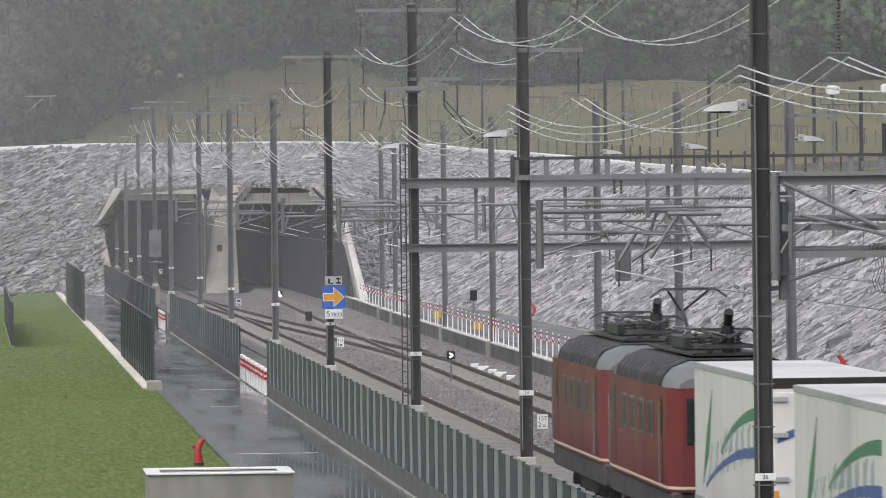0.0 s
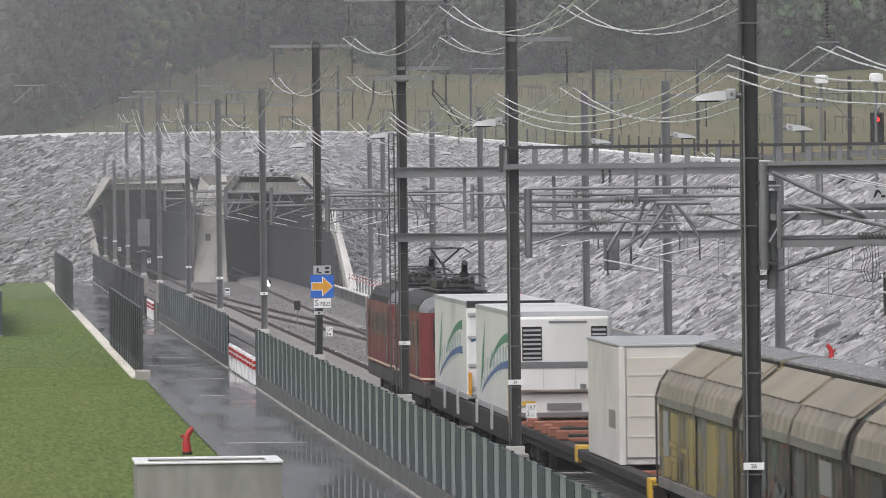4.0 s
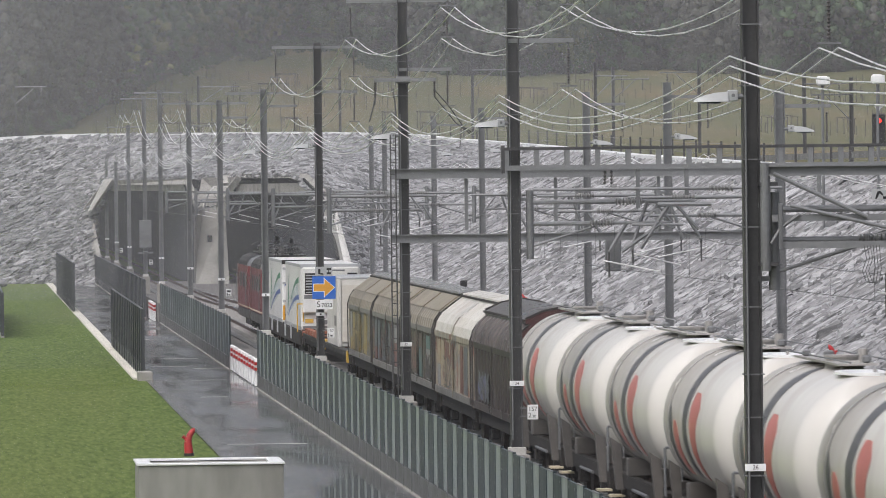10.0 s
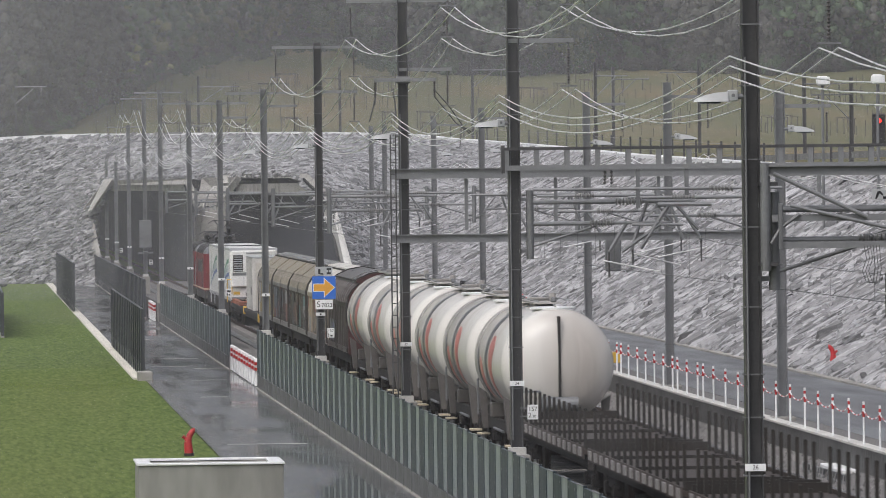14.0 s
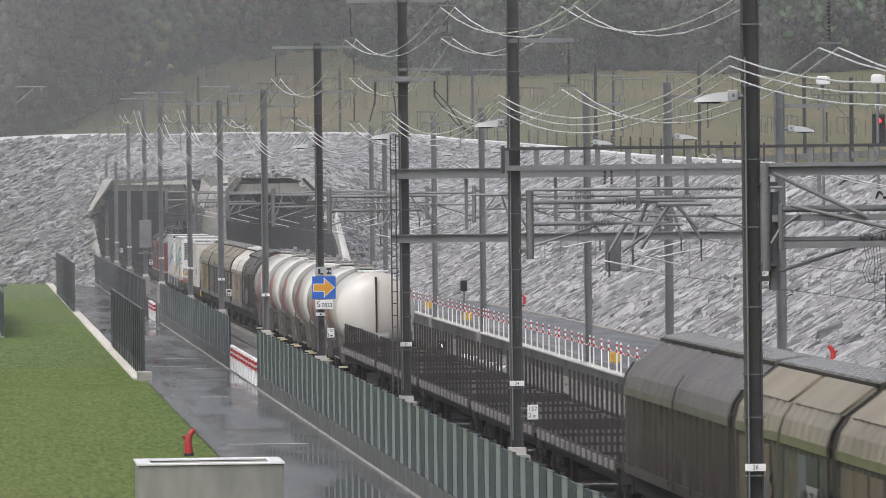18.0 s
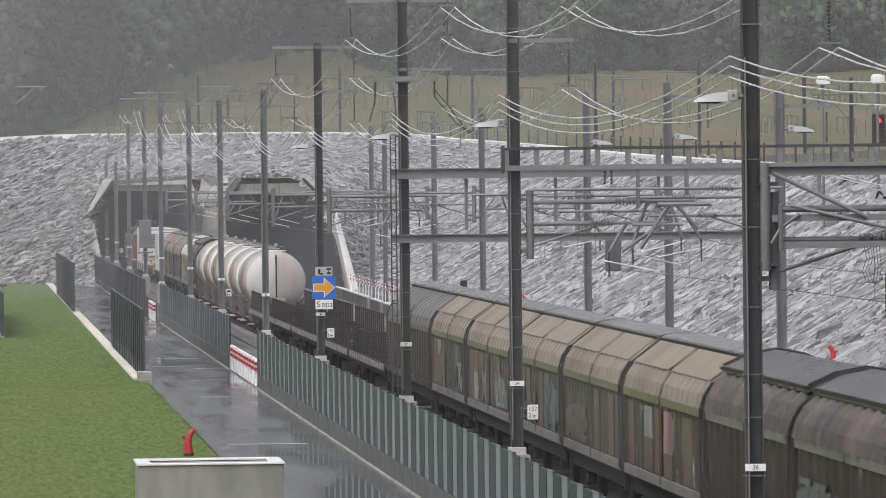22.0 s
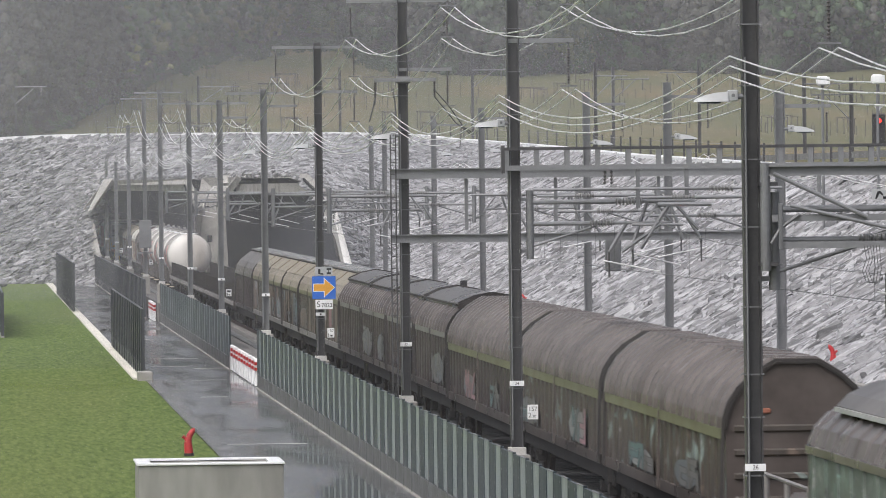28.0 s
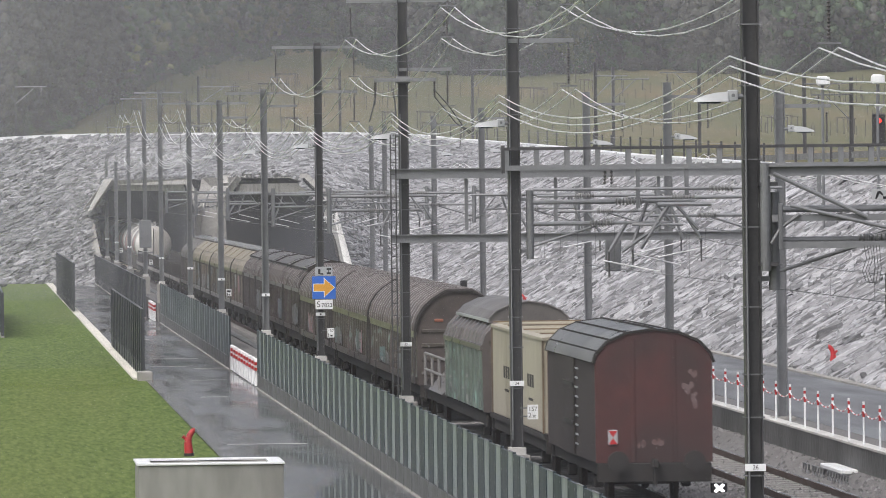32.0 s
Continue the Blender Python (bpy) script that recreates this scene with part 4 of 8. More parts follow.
plug_me = Shape().box(-0.3, 0.3, -0.35, 0.35, -2.4, -0.14, 0.03).data("plinth", CONCRETE)
head_prof = [(-0.56, 0.015), (-0.5, 0.045), (-0.34, 0.085), (-0.18, 0.11), (-0.02, 0.12), (0.0, 0.11)]


def lamp_shape():
    s = Shape()
    for (a, h), (b, g) in zip(head_prof, head_prof[1:]):
        p = [(a, -0.16 * (0.4 + 4 * h), 0), (a, 0.16 * (0.4 + 4 * h), 0), (a, 0.1 * (0.4 + 4 * h), h * 1.35), (a, -0.1 * (0.4 + 4 * h), h * 1.35)]
        q = [(b, -0.16 * (0.4 + 4 * g), 0), (b, 0.16 * (0.4 + 4 * g), 0), (b, 0.1 * (0.4 + 4 * g), g * 1.35), (b, -0.1 * (0.4 + 4 * g), g * 1.35)]
        s.add(p + q, [(0, 1, 5, 4), (1, 2, 6, 5), (2, 3, 7, 6), (3, 0, 4, 7), (0, 3, 2, 1), (4, 5, 6, 7)])
    return s


lamp_me = lamp_shape().data("lamp_head", LAMPGREY)
lens_me = Shape().box(-0.46, -0.12, -0.1, 0.1, -0.03, 0.0).data("lens", DARKGLASS)
lampend_me = Shape().box(-0.002, 0.16, -0.1, 0.1, 0.0, 0.19, 0.02).data("lamp_box", LAMPGREY)
badge_me = Shape().tube((0.08, -0.11, 0.1), (0.08, -0.1, 0.1), 0.03, 12).data("badge", STEEL)
lamparm_me = Shape().tube((0.15, 0, 0.08), (0.28, 0, 0.08), 0.045, 8).data("lamp_arm", STEEL)


def street_lamp(x, y, z, flip):
    t = thing("street_lamp", (x, y, z), "pale grey hooded lamp on a short arm clamped to a mast", "lamp", "track lamps", rz=180 if flip else 0)
    h = share("lamp_head", lamp_me, t)
    share("lens", lens_me, h)
    b = share("lamp_box", lampend_me, t)
    bb = share("badge", badge_me, b)
    if flip:
        bb.matrix_basis = pose(0.16, 0, 0, 0, 0, 180)
    share("lamp_arm", lamparm_me, t)
    return t


def insulator(p0, p1, r=0.06, n=9):
    """One turned body with sheds between two points."""
    a, b = Vector(p0), Vector(p1)
    L = (b - a).length
    prof = [(0, r * 0.5)]
    for k in range(n):
        c = (k + 0.5) * L / n
        prof += [(c - 0.32 * L / n, r * 0.5), (c - 0.1 * L / n, r), (c + 0.1 * L / n, r), (c + 0.3 * L / n, r * 0.5)]
    prof.append((L, r * 0.5))
    return Shape().lathe(prof, 10, 2).moved(Matrix.Translation(a) @ (b - a).to_track_quat("Z", "Y").to_matrix().to_4x4())


def ribbed(x0, x1, y, z, r=0.09):
    return insulator((x0, y, z), (x1, y, z), r, 8)


arm_l = Shape().box(-1.62, 0.1, -0.05, 0.05, -0.05, 0.05).data("cross_arm", BEAM)
arm_r = Shape().box(-0.1, 1.42, -0.05, 0.05, -0.05, 0.05).data("cross_arm", BEAM)
hang = insulator((0, 0, -0.12), (0, 0, -0.95), 0.038, 13).data("insulator", PORCELAIN)
yoke = Shape().box(-0.2, 0.2, -0.015, 0.015, -1.03, -1.0).tube((0, 0, -0.94), (0, 0, -1.0), 0.012, 6).tube((0, 0, 0.0), (0, 0, -0.13), 0.012, 6).data("yoke", STEEL)

# cantilever over the train's track, shared by all masts
cant = {
    "post_tube": (Shape().tube((0.36, 0, 5.6), (0.36, 0, 7.2), 0.09, 12).box(0.1, 0.36, -0.04, 0.04, 5.75, 5.83).box(0.1, 0.36, -0.04, 0.04, 6.95, 7.03), STEEL),
    "upper_tube": (Shape().tube((0.42, 0, 6.92), (2.35, 0, 6.92), 0.055, 10).tube((3.0, 0, 6.92), (4.2, 0, 6.92), 0.045, 10), BEAM),
    "lower_tube": (Shape().tube((0.42, 0, 6.42), (1.75, 0, 6.42), 0.05, 10).tube((2.3, 0, 6.42), (3.65, 0, 6.42), 0.04, 10), BEAM),
    "insulator": (ribbed(2.35, 3.0, 0, 6.92, 0.1), GREYPORCELAIN),
    "lower_insulator": (ribbed(1.75, 2.3, 0, 6.42, 0.09), GREYPORCELAIN),
    "stay": (Shape().tube((0.42, 0, 5.9), (1.9, 0, 6.36), 0.03, 8).tube((3.1, 0, 6.9), (2.7, 0, 5.75), 0.04, 8).tube((3.3, 0, 6.9), (3.75, 0, 6.3), 0.03, 8).tube((2.6, 0, 6.4), (2.2, 0, 5.75), 0.045, 8), STEEL),
    "drop_arm": (Shape().tube((2.2, 0, 5.85), (2.2, 0, 5.15), 0.025, 8).tube((2.75, 0, 5.85), (2.75, 0, 5.45), 0.025, 8), DARKSTEEL),
    "steady_arm": (Shape().tube((2.05, 0, 5.55), (3.35, -0.4, 5.28), 0.017, 6).tube((2.75, 0, 5.7), (3.9, 0.3, 5.42), 0.017, 6), WIRE),
}
cant_me = {k: s.data(k, m) for k, (s, m) in cant.items()}


def cantilever(x, y, flip, label, reach=1.0):
    c = thing("catenary_cantilever", (x, y, 0), label, "cantilever", "cantilevers", rz=180 if flip else 0)
    for k, me in cant_me.items():
        share(k, me, c)
    return c


for y, top, num in MASTS:
    m = thing("catenary_mast", (MX, y, 1.2), "tall grey steel I-section catenary mast behind the fence", "mast", "fence-side masts")
    # columns nearer than y = 260 get the dark steel, farther ones the paler
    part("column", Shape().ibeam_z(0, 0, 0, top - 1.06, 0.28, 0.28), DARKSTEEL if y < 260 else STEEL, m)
    share("foot_plate", foot_me, m)
    share("plinth", plug_me, m)
    for z in [1.25, 2.2, 2.9, 4.0, 5.3, 6.4, 7.6, 8.6, 9.6]:
        if z < top - 1.6:
            share("band", band_me, m, (0, 0, z + (y % 7) * 0.04))
    share("conduit", conduit_me, m, (-0.1, -0.16, 0.2))
    if y > 100:
        pl = share("number_plate", plate_me, m, (0, -0.18, 1.52))
        if num:
            letters("number", num, 0.1, Matrix.Translation((0, -0.0105, 0)) @ FACE, BLACK, pl)
        else:
            part("mark", Shape().box(-0.03, 0.03, -0.011, -0.009, -0.03, 0.03), BLACK, pl)
    if top > 11:
        share("cross_arm", arm_l, m, (0, 0, top - 1.22))
        ins = share("insulator", hang, m, (-1.5, 0, top - 1.27))
        share("yoke", yoke, ins)
        share("cross_arm", arm_r, m, (0, 0, top - 1.22))
        ins = share("insulator", hang, m, (1.3, 0, top - 1.27))
        share("yoke", yoke, ins)
        share("cross_arm", arm_r, m, (0, 0, 9.48))
        ins = share("insulator", hang, m, (1.3, 0, 9.43))
        share("yoke", yoke, ins)
    if y < 420:
        street_lamp(MX - 0.38, y - 0.1, 8.68, False)
    if y > 30 and y < 470 and y != 206.0:
        cantilever(MX, y, False, "grey tubular catenary cantilever with ribbed insulators over the track")

ja = thing("feeder_support", (MX, 205.7, 10.38), "grey cross arm with two short insulators and dark jumper cables", "cable support")
part("arm", Shape().box(-0.85, 0.95, -0.05, 0.05, -0.05, 0.05).box(-0.2, 0.2, 0.05, 0.17, -0.1, 0.1), BEAM, ja)
for x in (-0.82, 0.9):
    part("insulator", insulator((x, 0, -0.05), (x, 0, -0.5), 0.05, 7), PORCELAIN, ja)
part("jumper", Shape().path([(0.9, 0, -0.5), (1.15, 0, -0.8), (1.5, 0, -1.25), (1.95, 0, -1.6)], 0.02, 6).path([(0.9, 0, -0.3), (1.3, 0, -0.75), (1.75, 0, -1.4), (2.0, 0, -1.55)], 0.02, 6).path([(-0.82, 0, -0.5), (-0.9, 0, -0.85), (-1.0, 0, -1.2)], 0.02, 6).path([(-0.3, 0, -0.25), (-0.25, 0, -0.7), (-0.22, 0, -1.15)], 0.02, 6), COPPER, ja, "dark hanging jumper cable")

# wires between the masts


def sag_line(a, b, sag, n=10):
    a, b = Vector(a), Vector(b)
    return [a.lerp(b, k / n) - Vector((0, 0, sag * 4 * (k / n) * (1 - k / n))) for k in range(n + 1)]


big = [m for m in MASTS if m[1] > 11]
for nm, xo, zf, sg, spread in (("left", -1.5, lambda t: t - 1.03, 0.92, 0.16), ("top right", 1.3, lambda t: t - 1.03, 0.92, 0.16), ("right", 1.3, lambda t: 9.64, 0.8, 0.16)):
    w = thing("feeder_line", (0, 0, 0), "pair of sagging bare aluminium feeder wires from mast to mast", "wires", "overhead wires")
    for off in (-spread, spread):
        s = Shape()
        for (ya, ta, _), (yb, tb, _) in zip(big, big[1:]):
            s.path(sag_line((MX + xo + off, ya, zf(ta) - 0.1), (MX + xo + off, yb, zf(tb) - 0.1), sg * ((yb - ya) / 46) ** 2 * (1.0 if off < 0 else 1.08)), 0.015)
        part("wire", s, WIRE, w)
w = thing("feeder_line", (0, 0, 0), "three stacked bare wires clamped to the masts", "wires", "overhead wires")
for dz in (0, -0.16, -0.34):
    s = Shape()
    for (ya, ta, _), (yb, tb, _) in zip(MASTS, MASTS[1:-2]):
        s.path(sag_line((MX - 0.33, ya, 9.42 + dz), (MX - 0.33, yb, 9.42 + dz), 0.75 + 0.1 * dz), 0.015)
    part("wire", s, WIRE, w)
for tx, lab in (([(0, -60), (0, 640)], "contact and messenger wires over the train's track"), (T2[:8], "contact and messenger wires over the second track")):
    w = thing("catenary_wire", (0, 0, 0), lab, "wires", "overhead wires")
    ys = [m[0] for m in MASTS]
    s1, s2, s3 = Shape(), Shape(), Shape()
    for a, b in zip(ys, ys[1:]):
        xa, xb = at_y(tx, a), at_y(tx, b)
        s1.path([(xa, a, 5.3), (xb, b, 5.3)], 0.009)
        ms = sag_line((xa, a, 6.75), (xb, b, 6.75), 0.7, 8)
        s2.path(ms, 0.009)
        for p in ms[1:-1]:
            s3.path([p, (p.x, p.y, 5.3)], 0.005, 4)
    part("contact_wire", s1, COPPER, w)
    part("messenger_wire", s2, COPPER, w)
    part("droppers", s3, COPPER, w)

# ---- gantries ----
g22 = thing("gantry", (0, 206, 0), "grey steel gantry of two beams across both tracks", "gantry", "gantries")
part("beam", Shape().ibeam_x(-3.2, 7.3, -0.2, 7.66, 0.2, 0.3), BEAM, g22)
part("beam", Shape().ibeam_x(-3.2, 7.3, -0.2, 5.78, 0.2, 0.24), BEAM, g22)
part("column", Shape().ibeam_z(7.22, 0.1, 0.6, 8.4, 0.28, 0.28), STEEL, g22)
for x in (-1.0, 1.6, 4.6):
    part("hanger", Shape().box(x - 0.05, x + 0.05, -0.16, -0.06, 6.0, 7.5), STEEL, g22)
lad = Shape().box(-3.08, -3.04, -0.5, -0.46, 0.3, 8.8).box(-3.23, -3.19, -0.5, -0.46, 0.3, 8.8)
for k in range(24):
    lad.box(-3.19, -3.08, -0.49, -0.47, 0.5 + 0.34 * k, 0.525 + 0.34 * k)
part("ladder", lad, DARKSTEEL, g22, "narrow dark ladder")
g24 = thing("gantry", (0, 165, 0), "grey steel lattice-free truss gantry with upright struts", "gantry", "gantries")
part("chord", Shape().box(-3.1, 18, -0.36, -0.2, 8.13, 8.2), DARKSTEEL, g24)
part("chord", Shape().box(-3.1, 18, -0.36, -0.2, 7.66, 7.78), BEAM, g24)
strut_me = Shape().box(-0.06, 0.06, -0.34, -0.22, 7.78, 8.13).data("strut", BEAM)
for k in range(30):
    share("strut", strut_me, g24, (-3.0 + k * 0.71, 0, 0))
for x in (-0.71, -0.55):
    part("insulator", insulator((x, -0.28, 7.64), (x, -0.28, 7.32), 0.045, 4), PORCELAIN, g24, "short dark hanging insulator")
for x, z in ((0.06, 6.75), (1.2, 7.05), (2.6, 6.85), (4.3, 7.0)):
    part("hanger", Shape().box(x - 0.045, x + 0.045, -0.32, -0.23, z, 7.66), STEEL, g24)
part("cross_tube", Shape().tube((-2.4, -0.45, 7.21), (3.4, -0.45, 7.2), 0.035, 8).tube((0.5, -0.5, 6.84), (1.75, -0.5, 6.84), 0.055, 8).tube((-0.1, -0.5, 6.38), (1.08, -0.5, 6.37), 0.03, 8), BEAM, g24, "grey carrying tube")
part("insulator", insulator((1.69, -0.45, 7.21), (2.28, -0.45, 7.2), 0.08, 8), GREYPORCELAIN, g24, "ribbed grey insulator")
part("brace", Shape().tube((0.73, -0.5, 6.8), (0.09, -0.5, 5.82), 0.045, 8).tube((0.95, -0.5, 6.8), (1.45, -0.5, 6.25), 0.04, 8).tube((0.55, -0.5, 6.38), (-0.35, -0.5, 5.75), 0.04, 8), STEEL, g24, "slanted brace")
part("end_plate", Shape().box(-3.12, -3.04, -0.38, -0.18, 7.6, 8.24), DARKSTEEL, g24)
part("column", Shape().ibeam_z(17.2, 0.1, 0.0, 8.6, 0.28, 0.28).box(16.8, 17.6, -0.4, 0.6, -0.5, 3.6), STEEL, g24)
g26 = thing("gantry", (0, 115.4, 0), "grey steel gantry beam with a drop tube beside the near mast", "gantry", "gantries")
part("beam", Shape().ibeam_x(-2.55, 12, -0.25, 7.55, 0.2, 0.18), BEAM, g26)
part("beam", Shape().box(-2.5, 12, -0.3, -0.2, 6.72, 6.83), BEAM, g26)
part("beam", Shape().box(-2.35, 12, -0.3, -0.2, 6.28, 6.39), BEAM, g26)
part("stay", Shape().tube((-2.47, -0.34, 7.5), (-0.95, -0.34, 6.78), 0.035, 8), BEAM, g26)
part("stay", Shape().tube((-2.2, -0.34, 6.98), (-0.2, -0.34, 6.5), 0.03, 8), BEAM, g26)
part("drop_bar", Shape().box(-2.4, -2.33, -0.38, -0.305, 6.26, 7.02, 0.01).tube((-2.36, -0.34, 6.62), (-2.05, -0.34, 6.84), 0.03, 8).tube((-2.36, -0.34, 6.62), (-2.52, -0.34, 6.36), 0.03, 8), STEEL, g26, "short hanging bar with a brace")
part("drop_tube", Shape().tube((-2.6, -0.25, 5.92), (-2.6, -0.25, 7.66), 0.085, 14), STEEL, g26)
part("bracket", Shape().box(-2.7, -2.4, -0.3, 0.1, 7.3, 7.36).box(-2.7, -2.4, -0.3, 0.1, 6.0, 6.06), DARKSTEEL, g26)
part("column", Shape().ibeam_z(12, 0, -0.5, 8.6, 0.28, 0.28), STEEL, g26)
# hanging jumper loops and a work sign on the near gantry
jl = thing("jumper_cable", (0, 0, 0), "thin dark jumper cables hanging in loops under the gantry", "cable")
for k in range(3):
    x = -1.0 + 0.05 * k
    part("loop", Shape().path([(x, 115.1, 6.32), (x + 0.04, 115.1, 6.1), (x - 0.03, 115.1, 5.9), (x + 0.03, 115.1, 5.72), (x + 0.14, 115.1, 5.7), (x + 0.18, 115.1, 5.95), (x + 0.15, 115.1, 6.32)], 0.006, 5), COPPER, jl)
ws = thing("work_sign", (-0.72, 115.05, 7.14), "white rectangular sign with black marks hung on the gantry", "sign")
pn = part("panel", Shape().box(-0.15, 0.35, -0.006, 0.006, -0.09, 0.09, 0.003), LAMPGREY, ws)
part("mark", Shape().prism([(-0.1, -0.07), (-0.07, -0.07), (-0.02, 0.02), (0.02, -0.02), (0.04, 0.0), (-0.01, 0.06), (-0.06, 0.05)], 1, -0.009, -0.0065), BLACK, pn)
part("mark", Shape().box(0.03, 0.1, -0.009, -0.0065, -0.07, -0.03), BLACK, pn)

# ---- masts on the service-road side ----
RM = [(6.85, 194.6, 9.85), (6.9, 226.1, 10.5), (6.95, 256, 10.6), (7.05, 309, 10.6), (7.3, 344, 10.6), (7.6, 389, 10.6), (7.75, 404, 10.6)]
for x, y, top in RM:
    m = thing("catenary_mast", (x, y, 0.74), "grey galvanised catenary mast beside the service road", "mast", "road-side masts")
    part("column", Shape().ibeam_z(0, 0, 0, top - 0.74, 0.26, 0.26), STEEL, m)
    part("foot_block", Shape().box(-0.33, 0.33, -0.4, 0.4, -0.6, 0.12, 0.03), CONCRETE, m)
    for z in (1.4, 2.6, 4.2, 5.6, 7.0, 8.3):
        share("band", band_me, m, (0, 0, z))
    share("cross_arm", arm_r, m, (0, 0, top - 1.2))
    share("insulator", hang, m, (1.3, 0, top - 1.25))
    street_lamp(x + 0.38, y - 0.1, 8.68, True)
    cantilever(x, y, True, "grey tubular catenary cantilever with ribbed insulators over the second track")
w = thing("feeder_line", (0, 0, 0), "pair of sagging bare wires along the service-road masts", "wires", "overhead wires")
for off in (-0.14, 0.14):
    s = Shape()
    for (xa, ya, ta), (xb, yb, tb) in zip([(6.85, 150, 9.9), *RM], RM):
        s.path(sag_line((xa + 1.3 + off, ya, ta - 2.3), (xb + 1.3 + off, yb, tb - 2.3), 0.5), 0.014)
    part("wire", s, WIRE, w)
# counterweight and tensioning tube on the second-track side
cab = tagged(part("wheel_tensioner", Shape().box(3.1, 3.55, 206.5, 206.8, 4.75, 5.7, 0.03), STEEL), "grey tensioning box hung from the gantry", "tensioner")

# ---- posts and chain on the coping ----
pole_me = Shape().tube((0, 0, 0), (0, 0, 0.68), 0.028, 8).data("tube", WHITE)
cap_me = Shape().tube((0, 0, 0.68), (0, 0, 0.82), 0.033, 8).tube((0, 0, 0.9), (0, 0, 0.98), 0.033, 8).data("red_band", RED)
tip_me = Shape().tube((0, 0, 0.82), (0, 0, 0.9), 0.031, 8).tube((0, 0, 0.98), (0, 0, 1.06), 0.03, 8).data("white_band", WHITE)
yb = 120.0
rng = random.Random(4)
ys = []
while yb < 436:
    ys.append(yb)
    yb += rng.choice((2.9, 3.1, 3.3, 3.0, 1.6)) * (1.0 if yb < 330 else 1.25)
link_w, link_r = Shape(), Shape()
for a, b in zip(ys, ys[1:]):
    p = thing("barrier_post", (at_y(WALL, a) + 0.12, a, 0.84), "thin white post with red bands on the wall coping", "post", "coping posts")
    share("tube", pole_me, p)
    share("red_band", cap_me, p)
    share("white_band", tip_me, p)
    ln = sag_line((at_y(WALL, a) + 0.12, a, 1.68), (at_y(WALL, b) + 0.12, b, 1.68), 0.16, 8)
    for k in range(8):
        (link_w if k % 2 else link_r).path([ln[k], ln[k + 1]], 0.02, 5)
ch = thing("barrier_chain", (7, 120, 1.8), "sagging red and white plastic chain from post to post", "chain")
ch.matrix_basis = pose(0, 0, 0)
part("white_links", link_w, WHITE, ch)
part("red_links", link_r, RED, ch)

# ---- signs, hydrants, signals and the parapet ----


def km_sign(y, top, low, x=MX + 0.36, z=2.05):
    s = thing("kilometre_sign", (x, y - 0.2, z), "small white kilometre sign with black figures on a mast", "sign", "kilometre signs")
    part("panel", Shape().box(-0.125, 0.125, -0.006, 0.006, -0.17, 0.17, 0.004), WHITE, s)
    part("bracket", Shape().box(-0.3, -0.1, 0.007, 0.02, 0.08, 0.11).box(-0.3, -0.1, 0.007, 0.02, -0.11, -0.08), STEEL, s)
    letters("figures", top, 0.14, Matrix.Translation((0, -0.009, 0.07)) @ FACE, BLACK, s)
    letters("figures", low[0], 0.16, Matrix.Translation((-0.07, -0.009, -0.075)) @ FACE, BLACK, s)
    letters("figures", low[1], 0.09, Matrix.Translation((0.03, -0.009, -0.1)) @ FACE, BLACK, s)


km_sign(165, "157", ("2", "30"))
for y in (254.8, 351, 493.5, 583.4):
    s = thing("kilometre_sign", (MX + 0.36, y - 0.2, 2.05), "small white kilometre sign with faint black figures on a mast", "sign", "kilometre signs")
    part("panel", Shape().box(-0.125, 0.125, -0.006, 0.006, -0.17, 0.17, 0.004), WHITE, s)
    part("bracket", Shape().box(-0.3, -0.1, 0.007, 0.02, 0.08, 0.11), STEEL, s)
    if y < 300:
        letters("figures", "157", 0.14, Matrix.Translation((0, -0.009, 0.07)) @ FACE, BLACK, s)
    else:
        part("mark", Shape().box(-0.09, 0.09, -0.009, -0.007, 0.02, 0.12), BLACK, s)
    part("mark", Shape().box(-0.09, -0.06, -0.009, -0.007, -0.14, -0.02).box(-0.02, 0.06, -0.009, -0.007, -0.13, -0.07), BLACK, s)

sg = thing("arrow_sign", (MX + 0.12, 254.4, 0), "blue square sign with a white-edged ochre arrow on a mast", "sign")
b = part("panel", Shape().box(-0.42, 0.42, -0.008, 0.008, 3.27, 4.08, 0.004), BLUE, sg)


def arrow(s, k, y0, y1):
    pts = [(-0.36 - k, -0.12 - k), (0.02 - k, -0.12 - k), (0.02 - k, -0.32 - 1.6 * k), (0.36 + 1.4 * k, 0), (0.02 - k, 0.32 + 1.6 * k), (0.02 - k, 0.12 + k), (-0.36 - k, 0.12 + k)]
    return s.prism([(u, v + 3.675) for u, v in pts], 1, y0, y1)


part("arrow_outline", arrow(Shape(), 0.025, -0.013, -0.0085), WHITE, b)
part("arrow", arrow(Shape(), 0.0, -0.018, -0.0135), ORANGE, b)
p1 = part("name_panel", Shape().box(-0.31, 0.31, -0.008, 0.008, 2.9, 3.24, 0.004), WHITE, sg, "white panel with black lettering")
letters("lettering", "S", 0.3, Matrix.Translation((-0.2, -0.011, 3.07)) @ FACE, BLACK, p1)
letters("lettering", "7823", 0.2, Matrix.Translation((0.1, -0.011, 3.04)) @ FACE, BLACK, p1)
p2 = part("notice_panel", Shape().box(-0.31, 0.31, -0.008, 0.008, 4.1, 4.42, 0.004), LAMPGREY, sg, "grey panel with small black marks")
part("mark", Shape().box(-0.2, -0.12, -0.012, -0.009, 4.16, 4.34).box(-0.12, -0.02, -0.012, -0.009, 4.14, 4.19).box(0.1, 0.26, -0.012, -0.009, 4.3, 4.37).box(0.1, 0.26, -0.012, -0.009, 4.15, 4.22).box(0.16, 0.19, -0.012, -0.009, 4.22, 4.3), BLACK, p2)


